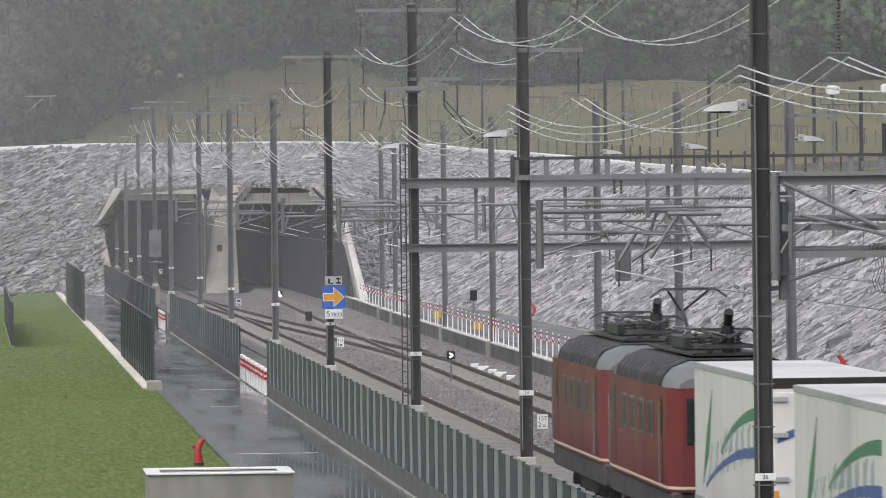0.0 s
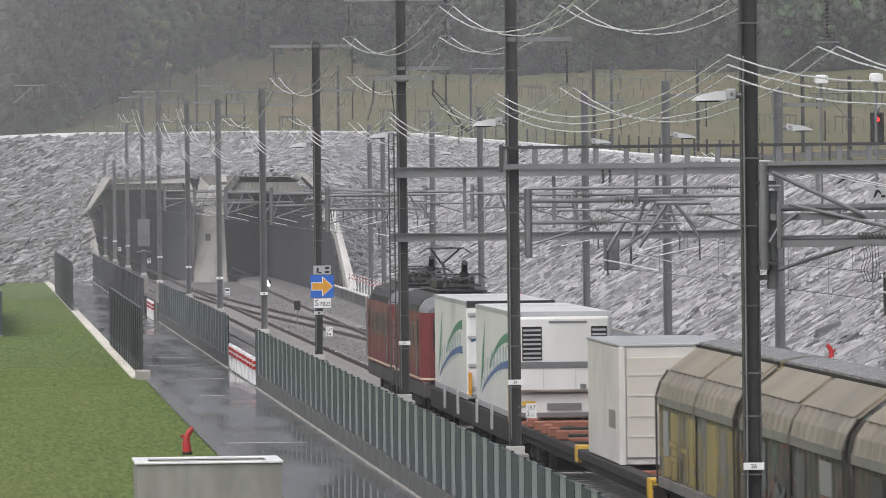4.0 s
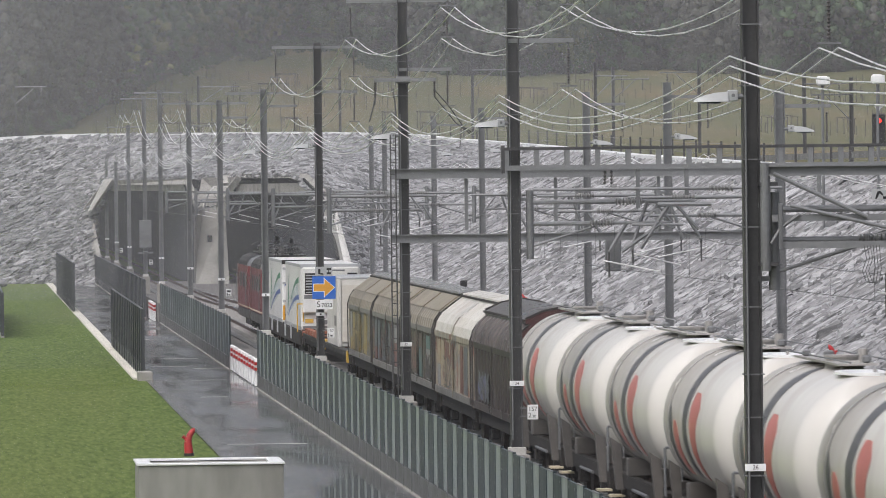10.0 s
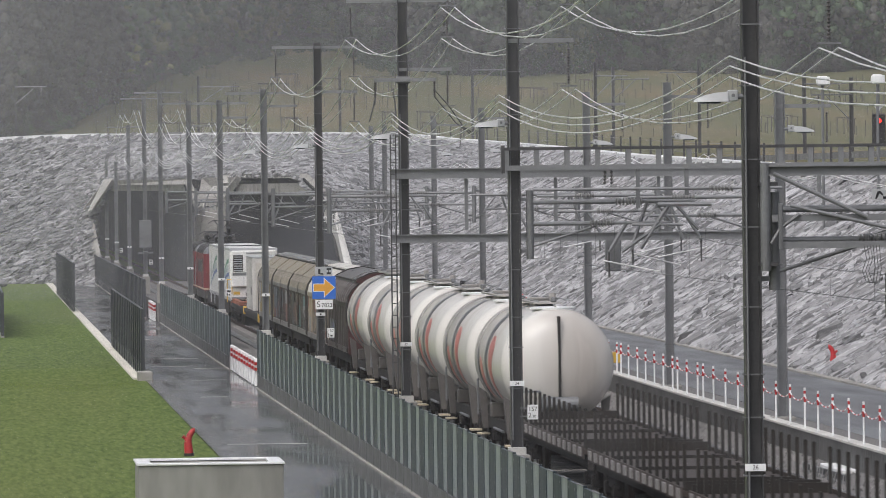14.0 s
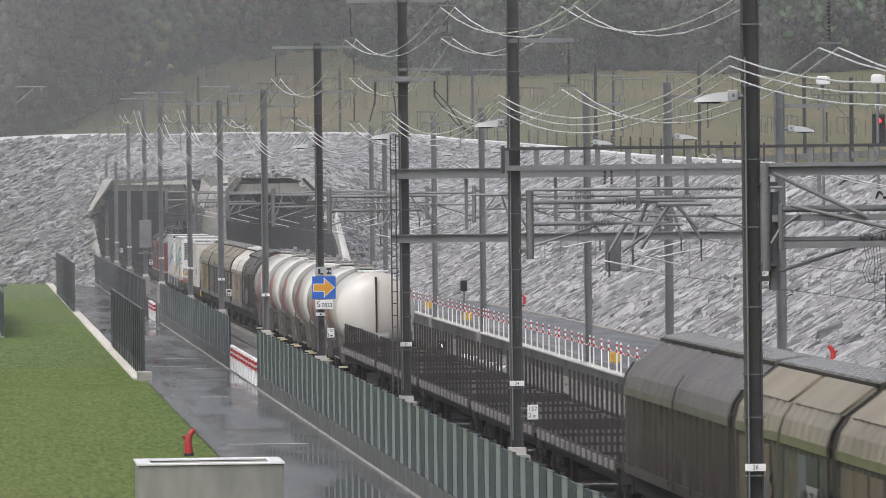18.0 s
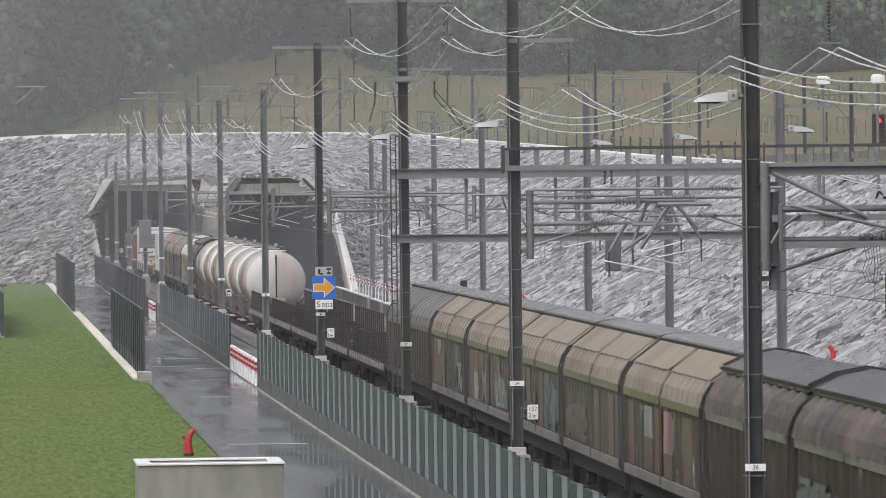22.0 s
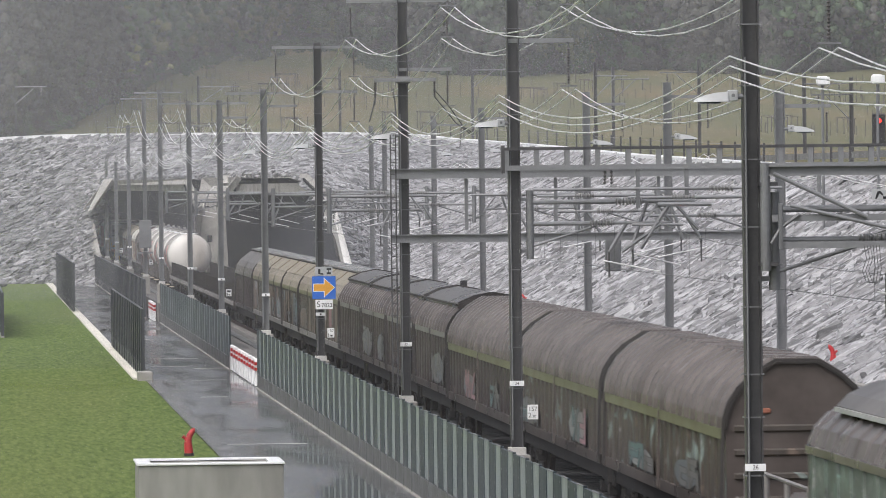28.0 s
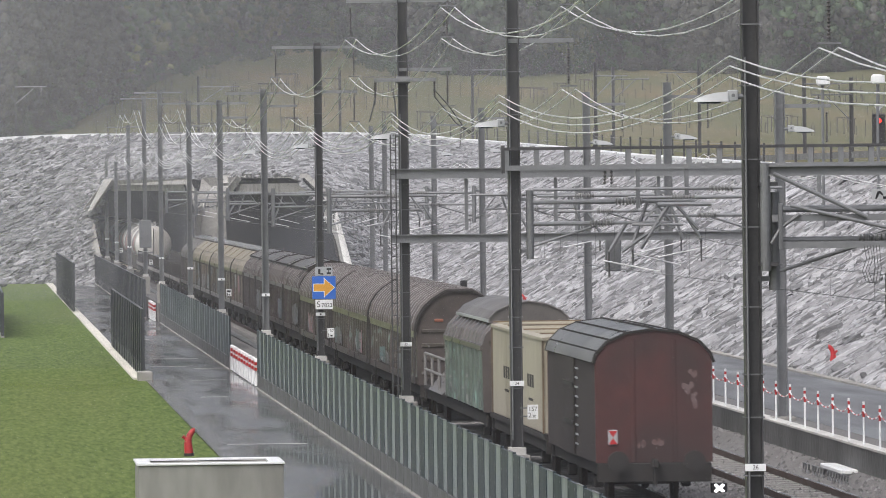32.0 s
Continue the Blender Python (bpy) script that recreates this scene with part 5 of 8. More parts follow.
def hydrant(x, y, z, rz, label, size=1.0):
    h = thing("hydrant", (x, y, z), label, "hydrant", "hydrants", rz=rz)
    h.scale = (size, size, size)
    part("base", Shape().tube((0, 0, -0.1), (0, 0, 0.06), 0.16, 14), BLACK, h, "dark foot ring")
    s = Shape()
    prof = [(0, 0, 0.06, 0.145), (-0.02, 0, 0.25, 0.135), (-0.03, 0, 0.42, 0.12), (0.0, 0, 0.56, 0.105), (0.06, 0, 0.68, 0.1), (0.14, 0, 0.78, 0.085), (0.2, 0, 0.82, 0.05)]
    for a, b2 in zip(prof, prof[1:]):
        s.tube(a[:3], b2[:3], a[3], 14, b2[3], caps=False)
    part("body", s, RED, h, "", True)
    o = part("outlet", Shape().tube((-0.08, 0, 0.5), (-0.17, 0, 0.58), 0.05, 10).tube((-0.17, 0, 0.58), (-0.19, 0, 0.6), 0.06, 10), RED, h, "side outlet")
    part("cap", Shape().tube((0.17, 0, 0.8), (0.25, 0, 0.72), 0.06, 10), STEEL, h, "grey outlet cap")


hydrant(-8.54, 224.2, ROADZ, 0, "red curved hydrant on the lawn beside the walkway")
hydrant(13.82, 239.9, 1.06, 180, "red curved hydrant at the foot of the stone slope", 0.8)
hydrant(13.44, 367.0, 0.95, 180, "red curved hydrant at the foot of the far stone slope", 0.7)

par = thing("parapet", (-9.4, 181.5, ROADZ), "concrete shaft parapet with a pale coping on the lawn", "parapet")
part("wall", Shape().box(-1.84, 1.83, -1.7, -1.42, -0.4, 1.43, 0.01), PARAPET, par)
part("wall", Shape().box(-1.84, -1.56, -1.4, 1.7, -0.4, 1.43, 0.01), PARAPET, par)
part("wall", Shape().box(1.55, 1.83, -1.4, 1.7, -0.4, 1.43, 0.01), PARAPET, par)
part("wall", Shape().box(-1.54, 1.53, 1.42, 1.7, -0.4, 1.43, 0.01), PARAPET, par)
part("coping", Shape().box(-1.88, 1.87, -1.75, -1.4, 1.434, 1.49, 0.012), WHITE, par, "wet white coping")
part("coping", Shape().box(-1.88, -1.5, -1.398, 1.3, 1.434, 1.49, 0.012), WHITE, par, "wet white coping")
part("coping", Shape().box(1.49, 1.87, -1.398, 1.3, 1.434, 1.49, 0.012), WHITE, par, "wet white coping")
part("coping", Shape().box(-1.88, 1.87, 1.302, 1.75, 1.434, 1.49, 0.012), WHITE, par, "wet white coping")
part("slab", Shape().box(-1.54, 1.53, -1.4, 1.4, -0.4, 1.415), CONCRETE, par, "wet slab inside")

# boulder where the lawn meets the slope
rng = random.Random(21)
bs = Shape().lathe([(0, 0.02), (0.05, 0.7), (0.35, 0.9), (0.6, 0.7), (0.75, 0.2), (0.76, 0.02)], 9, 2)
bs.v = [(x * 1.2 * rng.uniform(0.85, 1.15), y * rng.uniform(0.85, 1.15), z * rng.uniform(0.8, 1.1) - 0.05) for x, y, z in bs.v]
bld = tagged(part("boulder", bs, STONEPIECE), "rough grey boulder lying at the end of the lawn", "boulder")
bld.matrix_basis = pose(-12.6, 606, ROADZ - 0.05)

# small track signals
sw = thing("switch_sign", (3.4, 282.5, -0.25), "small black switch indicator with a white chevron on a post", "signal")
part("post", Shape().tube((0, 0, 0), (0, 0, 1.0), 0.03, 8), STEEL, sw)
bx = part("box", Shape().box(-0.17, 0.17, -0.06, 0.06, 0.97, 1.31, 0.02), BLACK, sw)
part("chevron", Shape().prism([(-0.08, 1.05), (0.0, 1.05), (0.1, 1.14), (0.0, 1.23), (-0.08, 1.23), (0.01, 1.14)], 1, -0.075, -0.065), WHITEGLOW, bx, "lit white chevron")
for x, y, z, h in ((2.65, 172.0, -0.26, 0.3),):
    dw = thing("shunting_signal", (x, y, z), "low black signal box with a lit white cross", "signal")
    q = part("box", Shape().box(-0.2, 0.2, -0.1, 0.1, 0.02, 0.3, 0.02), BLACK, dw)
    part("cross", Shape().prism([(-0.13, 0.1), (-0.08, 0.06), (0, 0.13), (0.08, 0.06), (0.13, 0.1), (0.06, 0.17), (0.13, 0.24), (0.08, 0.28), (0, 0.2), (-0.08, 0.28), (-0.13, 0.24), (-0.06, 0.17)], 1, -0.115, -0.102), WHITEGLOW, q)
for x, y, h in ((2.3, 378, 1.25),):
    dw = thing("track_signal", (x, y, -0.25), "small black signal board on a post between the tracks", "signal")
    part("post", Shape().tube((0, 0, 0), (0, 0, h - 0.3), 0.03, 8), STEEL, dw)
    part("board", Shape().box(-0.17, 0.17, -0.04, 0.04, h - 0.4, h + 0.1, 0.02), BLACK, dw)
dw = thing("track_signal", (7.55, 328, 0.74), "black signal head on a grey post beside the service road", "signal")
part("post", Shape().tube((0, 0, 0), (0, 0, 1.7), 0.05, 8), STEEL, dw)
part("head", Shape().box(-0.16, 0.16, -0.1, 0.1, 1.6, 2.1, 0.04), BLACK, dw)
for x, y in ((6.75, 245), (7.28, 324), (7.45, 354)):
    yb_ob = thing("junction_box", (x + 0.15, y, 0.74), "yellow cable box on short legs behind the posts", "box", "yellow boxes")
    part("legs", Shape().box(-0.14, -0.1, -0.05, 0.05, 0, 0.4).box(0.1, 0.14, -0.05, 0.05, 0, 0.4), STEEL, yb_ob)
    part("case", Shape().box(-0.2, 0.2, -0.15, 0.15, 0.35, 0.72, 0.03), YELLOW, yb_ob)
# white blocks of the switch machine on the second track
for k in range(5):
    tagged(part("switch_plate", Shape().box(5.62 - 0.12 * (k % 2), 6.22, 282 + k * 5.0, 283 + k * 5.0, -0.14, 0.05 + 0.02 * (k % 2), 0.02), WHITE), "flat white plate lying beside the second track", "plate", "switch plates")
tagged(part("switch_plate", Shape().box(5.85, 6.26, 173.6, 178.0, 0.12, 0.24, 0.03), WHITE), "flat white plate beside the second track", "plate", "switch plates")
cross = Shape()
for s_ in (-1, 1):
    cross.tube((0, -0.13 * s_, -0.04), (0, 0.13 * s_, 0.26), 0.02, 6)
cross.tube((0, -0.16, -0.04), (0, 0.16, -0.04), 0.02, 6).tube((0, -0.1, 0.26), (0, 0.1, 0.26), 0.02, 6)
clamp_me = cross.data("frame", STEEL)
for k in range(16):
    gap = (0 if k < 3 else 0.35 if k < 8 else 0.7)
    cl = thing("rail_clamp", (5.72 + 0.004 * k, 180.4 - 0.52 * k - gap, -0.1), "grey steel crossed stand in the ballast beside the second track", "stand", "crossed stands")
    share("frame", clamp_me, cl)
dl = thing("shunting_signal", (5.2, 480, -0.25), "low signal with two lit white lamps near the tunnel mouth", "signal")
part("post", Shape().tube((0, 0, 0), (0, 0, 0.7), 0.04, 8), STEEL, dl)
bx2 = part("box", Shape().box(-0.2, 0.2, -0.06, 0.06, 0.6, 1.05, 0.02), BLACK, dl)
part("lamp", Shape().tube((-0.06, -0.085, 0.92), (-0.06, -0.062, 0.92), 0.1, 14).tube((0.05, -0.085, 0.72), (0.05, -0.062, 0.72), 0.1, 14), WHITEGLOW, bx2, "lit white lamp")

# cabinet on a far mast and small red light by the gate
cbx = tagged(part("mast_cabinet", Shape().box(-0.42, 0.42, -0.5, -0.2, 3.7, 5.6, 0.03).box(-0.5, 0.5, -0.5, -0.2, 3.3, 3.4), STEEL), "grey cabinet strapped to a mast near the tunnel", "cabinet")
cbx.matrix_basis = pose(MX, 493.5, -0.65)

# crown of the embankment: fence posts, old-line masts, signal and floodlights
fp = thing("crown_fence", (0, 0, 0), "dark posts of a wire fence on the embankment crown", "fence")
post2 = Shape().box(-0.06, 0.06, -0.06, 0.06, -0.4, 1.35).data("post", DARKSTEEL)
line = [tuple(p + Vector((2.5, 0, 0))) for p in T_ if p.x > 24 and p.y > 250]
pts = along(line, 46)
for p in pts:
    share("post", post2, fp, tuple(p))
part("wire", Shape().path([p + Vector((0, 0, 1.2)) for p in pts], 0.012, 4).path([p + Vector((0, 0, 0.6)) for p in pts], 0.012, 4), STEEL, fp)
gr = structure("guard_rail", strip([(x + 3.6, y) for x, y, z in [p for p in line]][::-1], 0, 0.08, 8.4, 8.75), STEEL, "steel guard rail on the embankment crown", "rail")

for q, y, z0, z1, arm in ((0.0083, 660, 11.3, 17.6, 1.8), (0.0339, 660, 11.3, 17.4, 2.4), (0.0538, 661, 11.3, 18.1, -1.6), (0.0725, 640, 10.5, 18.4, 2.0), (0.0924, 560, 9.5, 16.3, 1.8), (0.1046, 520, 9.0, 16.2, -1.8),
                          (0.0899, 520, 9.0, 16.0, 1.5), (0.1195, 470, 8.6, 14.6, 1.8), (0.1262, 420, 8.4, 13.3, -1.5)):
    m = thing("old_line_mast", (q * y - 15.76, y, z0), "dark catenary mast of the upper line on the hillside", "mast", "upper-line masts")
    part("column", Shape().ibeam_z(0, 0, -2, z1 - z0, 0.24, 0.24), DARKSTEEL, m)
    part("bracket", Shape().tube((0, 0, z1 - z0 - 1.0), (arm * 1.6, 0, z1 - z0 - 1.0), 0.05, 6).tube((0, 0, z1 - z0 - 2.6), (arm, 0, z1 - z0 - 1.05), 0.035, 6), STEEL, m)
    part("insulator", insulator((arm * 1.3, 0, z1 - z0 - 1.05), (arm * 1.3, 0, z1 - z0 - 1.9), 0.07, 7), PORCELAIN, m)
sig = thing("main_signal", (27.3, 331, 7.6), "black main signal showing red on the embankment crown", "signal")
part("post", Shape().tube((0, 0, -0.5), (0, 0, 4.2), 0.07, 10), STEEL, sig)
bd = part("board", Shape().box(-0.32, 0.32, -0.12, -0.05, 1.3, 2.75, 0.04), BLACK, sig)
part("red_light", Shape().tube((0, -0.17, 2.42), (0, -0.125, 2.42), 0.12, 18), REDGLOW, bd, "lit red lamp")
part("hood", Shape().tube((0, -0.3, 2.42), (0, -0.122, 2.42), 0.25, 18, caps=False), BLACK, bd)
part("triangle", Shape().prism([(-0.3, 3.2), (0.3, 3.2), (0, 2.85)], 1, -0.1, -0.06), LAMPGREY, sig, "pale triangular plate")
for q, y, z in ((0.1222, 300, 11.55), (0.1300, 300, 11.6)):
    fl = thing("floodlight", (q * y - 15.76, y, 0.9), "white rounded floodlight on a tall grey pole", "floodlight", "floodlights")
    part("pole", Shape().tube((0, 0, -0.5), (0, 0, z - 1.15), 0.06, 8), STEEL, fl)
    s = Shape()
    s.box(-0.26, 0.26, -0.16, 0.2, z - 1.15, z - 0.75, 0.09).box(-0.22, 0.3, -0.2, -0.162, z - 1.11, z - 0.79, 0.015)
    part("housing", s, WHITE, fl)
vine = Shape()
rng = random.Random(9)
for _ in range(300):
    q = rng.uniform(0.018, 0.135)
    y = rng.uniform(760, 1060)
    x = q * y - 15.76
    if y > wood_edge(x, y) - 10:
        continue
    z = hill_z(x, y)
    vine.box(x - 0.035, x + 0.035, y - 0.035, y + 0.035, z - 0.3, z + rng.uniform(0.9, 2.1))
for _ in range(22):
    q = rng.uniform(0.026, 0.13)
    y = rng.uniform(760, 1080)
    x = q * y - 15.76
    if y > wood_edge(x, y) - 16:
        continue
    n_, gap, hh = rng.choice((2, 3, 3, 4)), rng.uniform(0.9, 1.8), rng.uniform(1.5, 2.2)
    z = hill_z(x, y)
    for row in range(2):
        for k in range(n_):
            vine.box(x + k * gap - 0.05, x + k * gap + 0.05, y + row * 6 - 0.05, y + row * 6 + 0.05, z - 0.3, z + hh + row * 0.2)
        vine.box(x - 0.2, x + (n_ - 1) * gap + 0.2, y + row * 6 - 0.04, y + row * 6 + 0.04, z + hh - 0.1 + row * 0.2, z + hh + row * 0.2)
structure("vineyard_posts", vine, BARK, "thin dark trellis posts on the hillside meadow", "posts", kind="stuff")
shrubs = Shape()
for _ in range(170):
    q = rng.uniform(0.030, 0.062)
    e = edge_at(q)
    y = e - 90 * rng.random() ** 2 * (1 if q > 0.04 else 0.5)
    x = q * y - 15.76
    hh = rng.uniform(0.7, 2.2)
    tree(shrubs, rng, x, y, hill_z(x, y), hh, hh * 0.75, 30, 0.6)
structure("hillside_shrubs", shrubs, LEAVES, "low dark shrubs scattered over the upper meadow", "shrubs", kind="stuff")
# grass blades of the lawn, taller in one wavy band across it
rng = random.Random(8)
bl = Shape()
for _ in range(2500):
    y = 176 + 440 * rng.random() ** 2.0
    x, h, a = rng.uniform(max(-30, 0.0052 * y - 15.9), XK - 0.06), rng.uniform(0.02, 0.055), rng.uniform(0, 3.14)
    dx, dy = math.cos(a) * 0.02, math.sin(a) * 0.02
    bl.add([(x - dx, y - dy, ROADZ - 0.032), (x + dx, y + dy, ROADZ - 0.032), (x + rng.uniform(-.04, .04), y + rng.uniform(-.04, .04), ROADZ - 0.03 + h)], [(0, 1, 2)])
for _ in range(1500):
    x = rng.uniform(-16, -7.9)
    y = 303 + 2.5 * math.sin(x * 1.3) + rng.gauss(0, 3.5)
    h, a = rng.uniform(0.03, 0.07), rng.uniform(0, 3.14)
    dx, dy = math.cos(a) * 0.025, math.sin(a) * 0.025
    bl.add([(x - dx, y - dy, ROADZ - 0.03), (x + dx, y + dy, ROADZ - 0.03), (x + rng.uniform(-.06, .06), y + rng.uniform(-.06, .06), ROADZ - 0.03 + h)], [(0, 1, 2)])
structure("grass_blades", bl, BLADES, "short wet grass blades of the lawn, taller in one wavy band", "grass", kind="stuff")

# ---- train materials ----


def graffiti(name, base, colours, amount=0.52, size=0.9, rough=0.5, low=2.6, top_dirt=(0.05, 0.045, 0.04)):
    """Weathered paint with sprayed patches in several colours."""
    m, n, l, b = nodes_of(name)
    co = n.new("ShaderNodeTexCoord")
    info = n.new("ShaderNodeObjectInfo")
    off = n.new("ShaderNodeVectorMath")
    off.operation = "ADD"
    com = n.new("ShaderNodeCombineXYZ")
    k = n.new("ShaderNodeMath")
    k.operation = "MULTIPLY"
    k.inputs[1].default_value = 40.0
    l.new(info.outputs["Random"], k.inputs[0]), l.new(k.outputs[0], com.inputs[1])
    l.new(co.outputs["Object"], off.inputs[0]), l.new(com.outputs[0], off.inputs[1])
    grime, streak = n.new("ShaderNodeTexNoise"), n.new("ShaderNodeTexNoise")
    grime.inputs["Scale"].default_value, grime.inputs["Detail"].default_value = 2.2, 7
    mp = n.new("ShaderNodeMapping")
    mp.inputs["Scale"].default_value = (2, 4.0, 0.25)
    l.new(off.outputs[0], mp.inputs[0])
    streak.inputs["Scale"].default_value, streak.inputs["Detail"].default_value = 2.0, 5
    l.new(off.outputs[0], grime.inputs[0]), l.new(mp.outputs[0], streak.inputs[0])
    out = None
    col = n.new("ShaderNodeRGB")
    col.outputs[0].default_value = (*base, 1)
    out = col.outputs[0]
    for j, c in enumerate(colours):
        nz = n.new("ShaderNodeTexNoise")
        nz.inputs["Scale"].default_value, nz.inputs["Detail"].default_value, nz.inputs["Distortion"].default_value = size * (0.45 + 0.22 * j), 3, 2.0
        sh = n.new("ShaderNodeVectorMath")
        sh.operation = "ADD"
        sh.inputs[1].default_value = (7.3 * j, 3.1 * j + 1, 5.7 * j)
        l.new(off.outputs[0], sh.inputs[0]), l.new(sh.outputs[0], nz.inputs[0])
        rp = n.new("ShaderNodeValToRGB")
        rp.color_ramp.elements[0].position, rp.color_ramp.elements[1].position = amount + 0.03 * j, amount + 0.05 + 0.03 * j
        l.new(nz.outputs[0], rp.inputs[0])
        mx = n.new("ShaderNodeMix")
        mx.data_type = "RGBA"
        mx.inputs[7].default_value = (*c, 1)
        l.new(rp.outputs[0], mx.inputs[0]), l.new(out, mx.inputs[6])
        out = mx.outputs[2]
    for nz, c, lo, hi, w in ((grime, top_dirt, 0.42, 0.75, 0.75), (streak, (base[0] * 0.55, base[1] * 0.5, base[2] * 0.45), 0.4, 0.7, 0.6)):
        rp = n.new("ShaderNodeValToRGB")
        rp.color_ramp.elements[0].position, rp.color_ramp.elements[1].position = lo, hi
        rp.color_ramp.elements[1].color = (w, w, w, 1)
        l.new(nz.outputs[0], rp.inputs[0])
        mx = n.new("ShaderNodeMix")
        mx.data_type = "RGBA"
        mx.inputs[7].default_value = (*c, 1)
        l.new(rp.outputs[0], mx.inputs[0]), l.new(out, mx.inputs[6])
        out = mx.outputs[2]
    l.new(out, b.inputs["Base Color"])
    b.inputs["Roughness"].default_value = rough
    return m


UNDER = mat("oily_underframe", (0.025, 0.023, 0.021), 0.75, 0.1, 0.3, 8, 1.2, 0.1, (0.045, 0.036, 0.03))
WHEEL = mat("rusty_wheel", (0.045, 0.034, 0.028), 0.6, 0.4, 0.3, 10, 1, 0.05)
PALEPANE = mat("hazy_window_glass", (0.032, 0.034, 0.034), 0.4, 0, 0.1, 3, 1, 0)
LOCORED = mat("faded_loco_red", (0.165, 0.031, 0.036), 0.4, 0, 0.25, 3, 0.5, 0.02, (0.12, 0.038, 0.036), streak=0.4, dirt=0.8)
LOCOBLACK = mat("loco_roof_black", (0.022, 0.022, 0.023), 0.4, 0.1, 0.3, 6, 0.8, 0.05, (0.05, 0.045, 0.04))
LOCOSKIRT = mat("loco_grey_skirt", (0.075, 0.072, 0.068), 0.6, 0, 0.2, 6, 0.8, 0.03, (0.04, 0.036, 0.03))
SILVER = mat("silver_roof_hood", (0.21, 0.215, 0.22), 0.4, 0.3, 0.12, 5, 1, 0.02, (0.2, 0.2, 0.2))
CREAMLINE = mat("cream_line", (0.6, 0.52, 0.38), 0.5, 0, 0.1, 5, 1, 0)
TRAILER = mat("white_trailer_panel", (0.72, 0.72, 0.70), 0.35, 0, 0.1, 2, 0.4, 0.01, (0.5, 0.49, 0.45), streak=0.35, dirt=0.6)
LOGOGREEN = mat("green_print", (0.075, 0.235, 0.145), 0.4, 0, 0.1, 4, 1, 0)
LOGOBLUE = mat("blue_print", (0.075, 0.13, 0.34), 0.4, 0, 0.1, 4, 1, 0)
LOGOPALE = mat("pale_green_print", (0.36, 0.43, 0.44), 0.4, 0, 0.25, 3, 1, 0)
GREYBOX = mat("grey_swap_body", (0.60, 0.58, 0.54), 0.5, 0, 0.1, 3, 0.6, 0.02, (0.4, 0.4, 0.37))
DOORPALE = mat("pale_cream_roller_door", (0.55, 0.52, 0.46), 0.5, 0, 0.12, 3, 0.6, 0.02, (0.42, 0.39, 0.34), dirt=0.6)
RUSTORANGE = mat("rusty_orange_frame", (0.27, 0.10, 0.06), 0.6, 0.1, 0.25, 6, 1, 0.05, (0.2, 0.08, 0.05))
TANKWHITE = mat("white_tank_paint", (0.62, 0.60, 0.56), 0.24, 0, 0.06, 2, 0.35, 0.01, (0.36, 0.32, 0.28), streak=0.25, dirt=0.8)
TANKRED = mat("faded_red_band", (0.43, 0.15, 0.13), 0.45, 0, 0.15, 4, 1, 0)
TANKDARK = mat("dark_grey_band", (0.09, 0.09, 0.095), 0.45, 0, 0.2, 4, 1, 0)
# darker than TANKLEG: grime plus painted shade beneath the tank
TANKFRAME = mat("grimy_shaded_tank_frame", (0.11, 0.102, 0.094), 0.6, 0, 0.25, 5, 0.8, 0.03, (0.08, 0.07, 0.06))
TANKLEG = mat("pale_grey_saddle", (0.36, 0.35, 0.335), 0.5, 0, 0.15, 5, 0.8, 0.02, (0.2, 0.18, 0.16))
BEIGEROOF = mat("yellowed_beige_roof", (0.215, 0.19, 0.148), 0.42, 0, 0.45, 2.2, 0.35, 0.03, (0.15, 0.13, 0.105), streak=0.4, dirt=0.9)
BEIGEPANEL = mat("yellowed_roof_panel", (0.255, 0.218, 0.152), 0.4, 0, 0.5, 1.2, 0.3, 0.02, (0.22, 0.185, 0.135), dirt=0.9)
WHITEROOF = mat("white_sliding_roof", (0.62, 0.60, 0.55), 0.45, 0, 0.12, 3, 0.5, 0.03, (0.42, 0.37, 0.30), dirt=0.6)
BROWNROOF = mat("dark_brown_roof", (0.064, 0.053, 0.048), 0.3, 0, 0.35, 4, 0.6, 0.03, (0.125, 0.105, 0.095), dirt=0.8, coat=0.1)
OLIVEROOF = mat("grey_brown_round_roof", (0.118, 0.102, 0.094), 0.3, 0.1, 0.7, 1.6, 0.4, 0.03, (0.07, 0.06, 0.054), dirt=0.85)
SEAM = mat("dark_joint", (0.038, 0.034, 0.032), 0.6, 0, 0.25, 5, 1, 0)
HOODGREY = mat("dark_curved_roof", (0.13, 0.118, 0.11), 0.4, 0.1, 0.2, 4, 0.6, 0.02, (0.08, 0.078, 0.075))
GREYROOF = mat("wet_grey_roof_walk", (0.26, 0.255, 0.245), 0.22, 0.0, 0.25, 4, 0.6, 0.02, (0.12, 0.115, 0.11), dirt=0.9)
GREYWAGON = mat("dull_grey_wagon", (0.22, 0.21, 0.20), 0.5, 0, 0.15, 3, 0.5, 0.02, (0.14, 0.13, 0.12), dirt=0.7)
SIDE_A = graffiti("sprayed_yellow_grey_side", (0.20, 0.185, 0.14), [(0.19, 0.20, 0.20), (0.27, 0.21, 0.08), (0.11, 0.13, 0.14)], 0.5)
SIDE_B = graffiti("sprayed_dark_side", (0.08, 0.076, 0.068), [(0.07, 0.09, 0.10), (0.20, 0.18, 0.17), (0.22, 0.07, 0.06), (0.10, 0.17, 0.15)], 0.54, 1.6)
SIDE_C = graffiti("sprayed_white_side", (0.40, 0.36, 0.29), [(0.26, 0.10, 0.08), (0.22, 0.24, 0.26), (0.30, 0.25, 0.17)], 0.56, 1.0)
SIDE_D = graffiti("brown_black_side", (0.046, 0.036, 0.034), [(0.075, 0.064, 0.06), (0.032, 0.026, 0.025)], 0.58, 1.4)
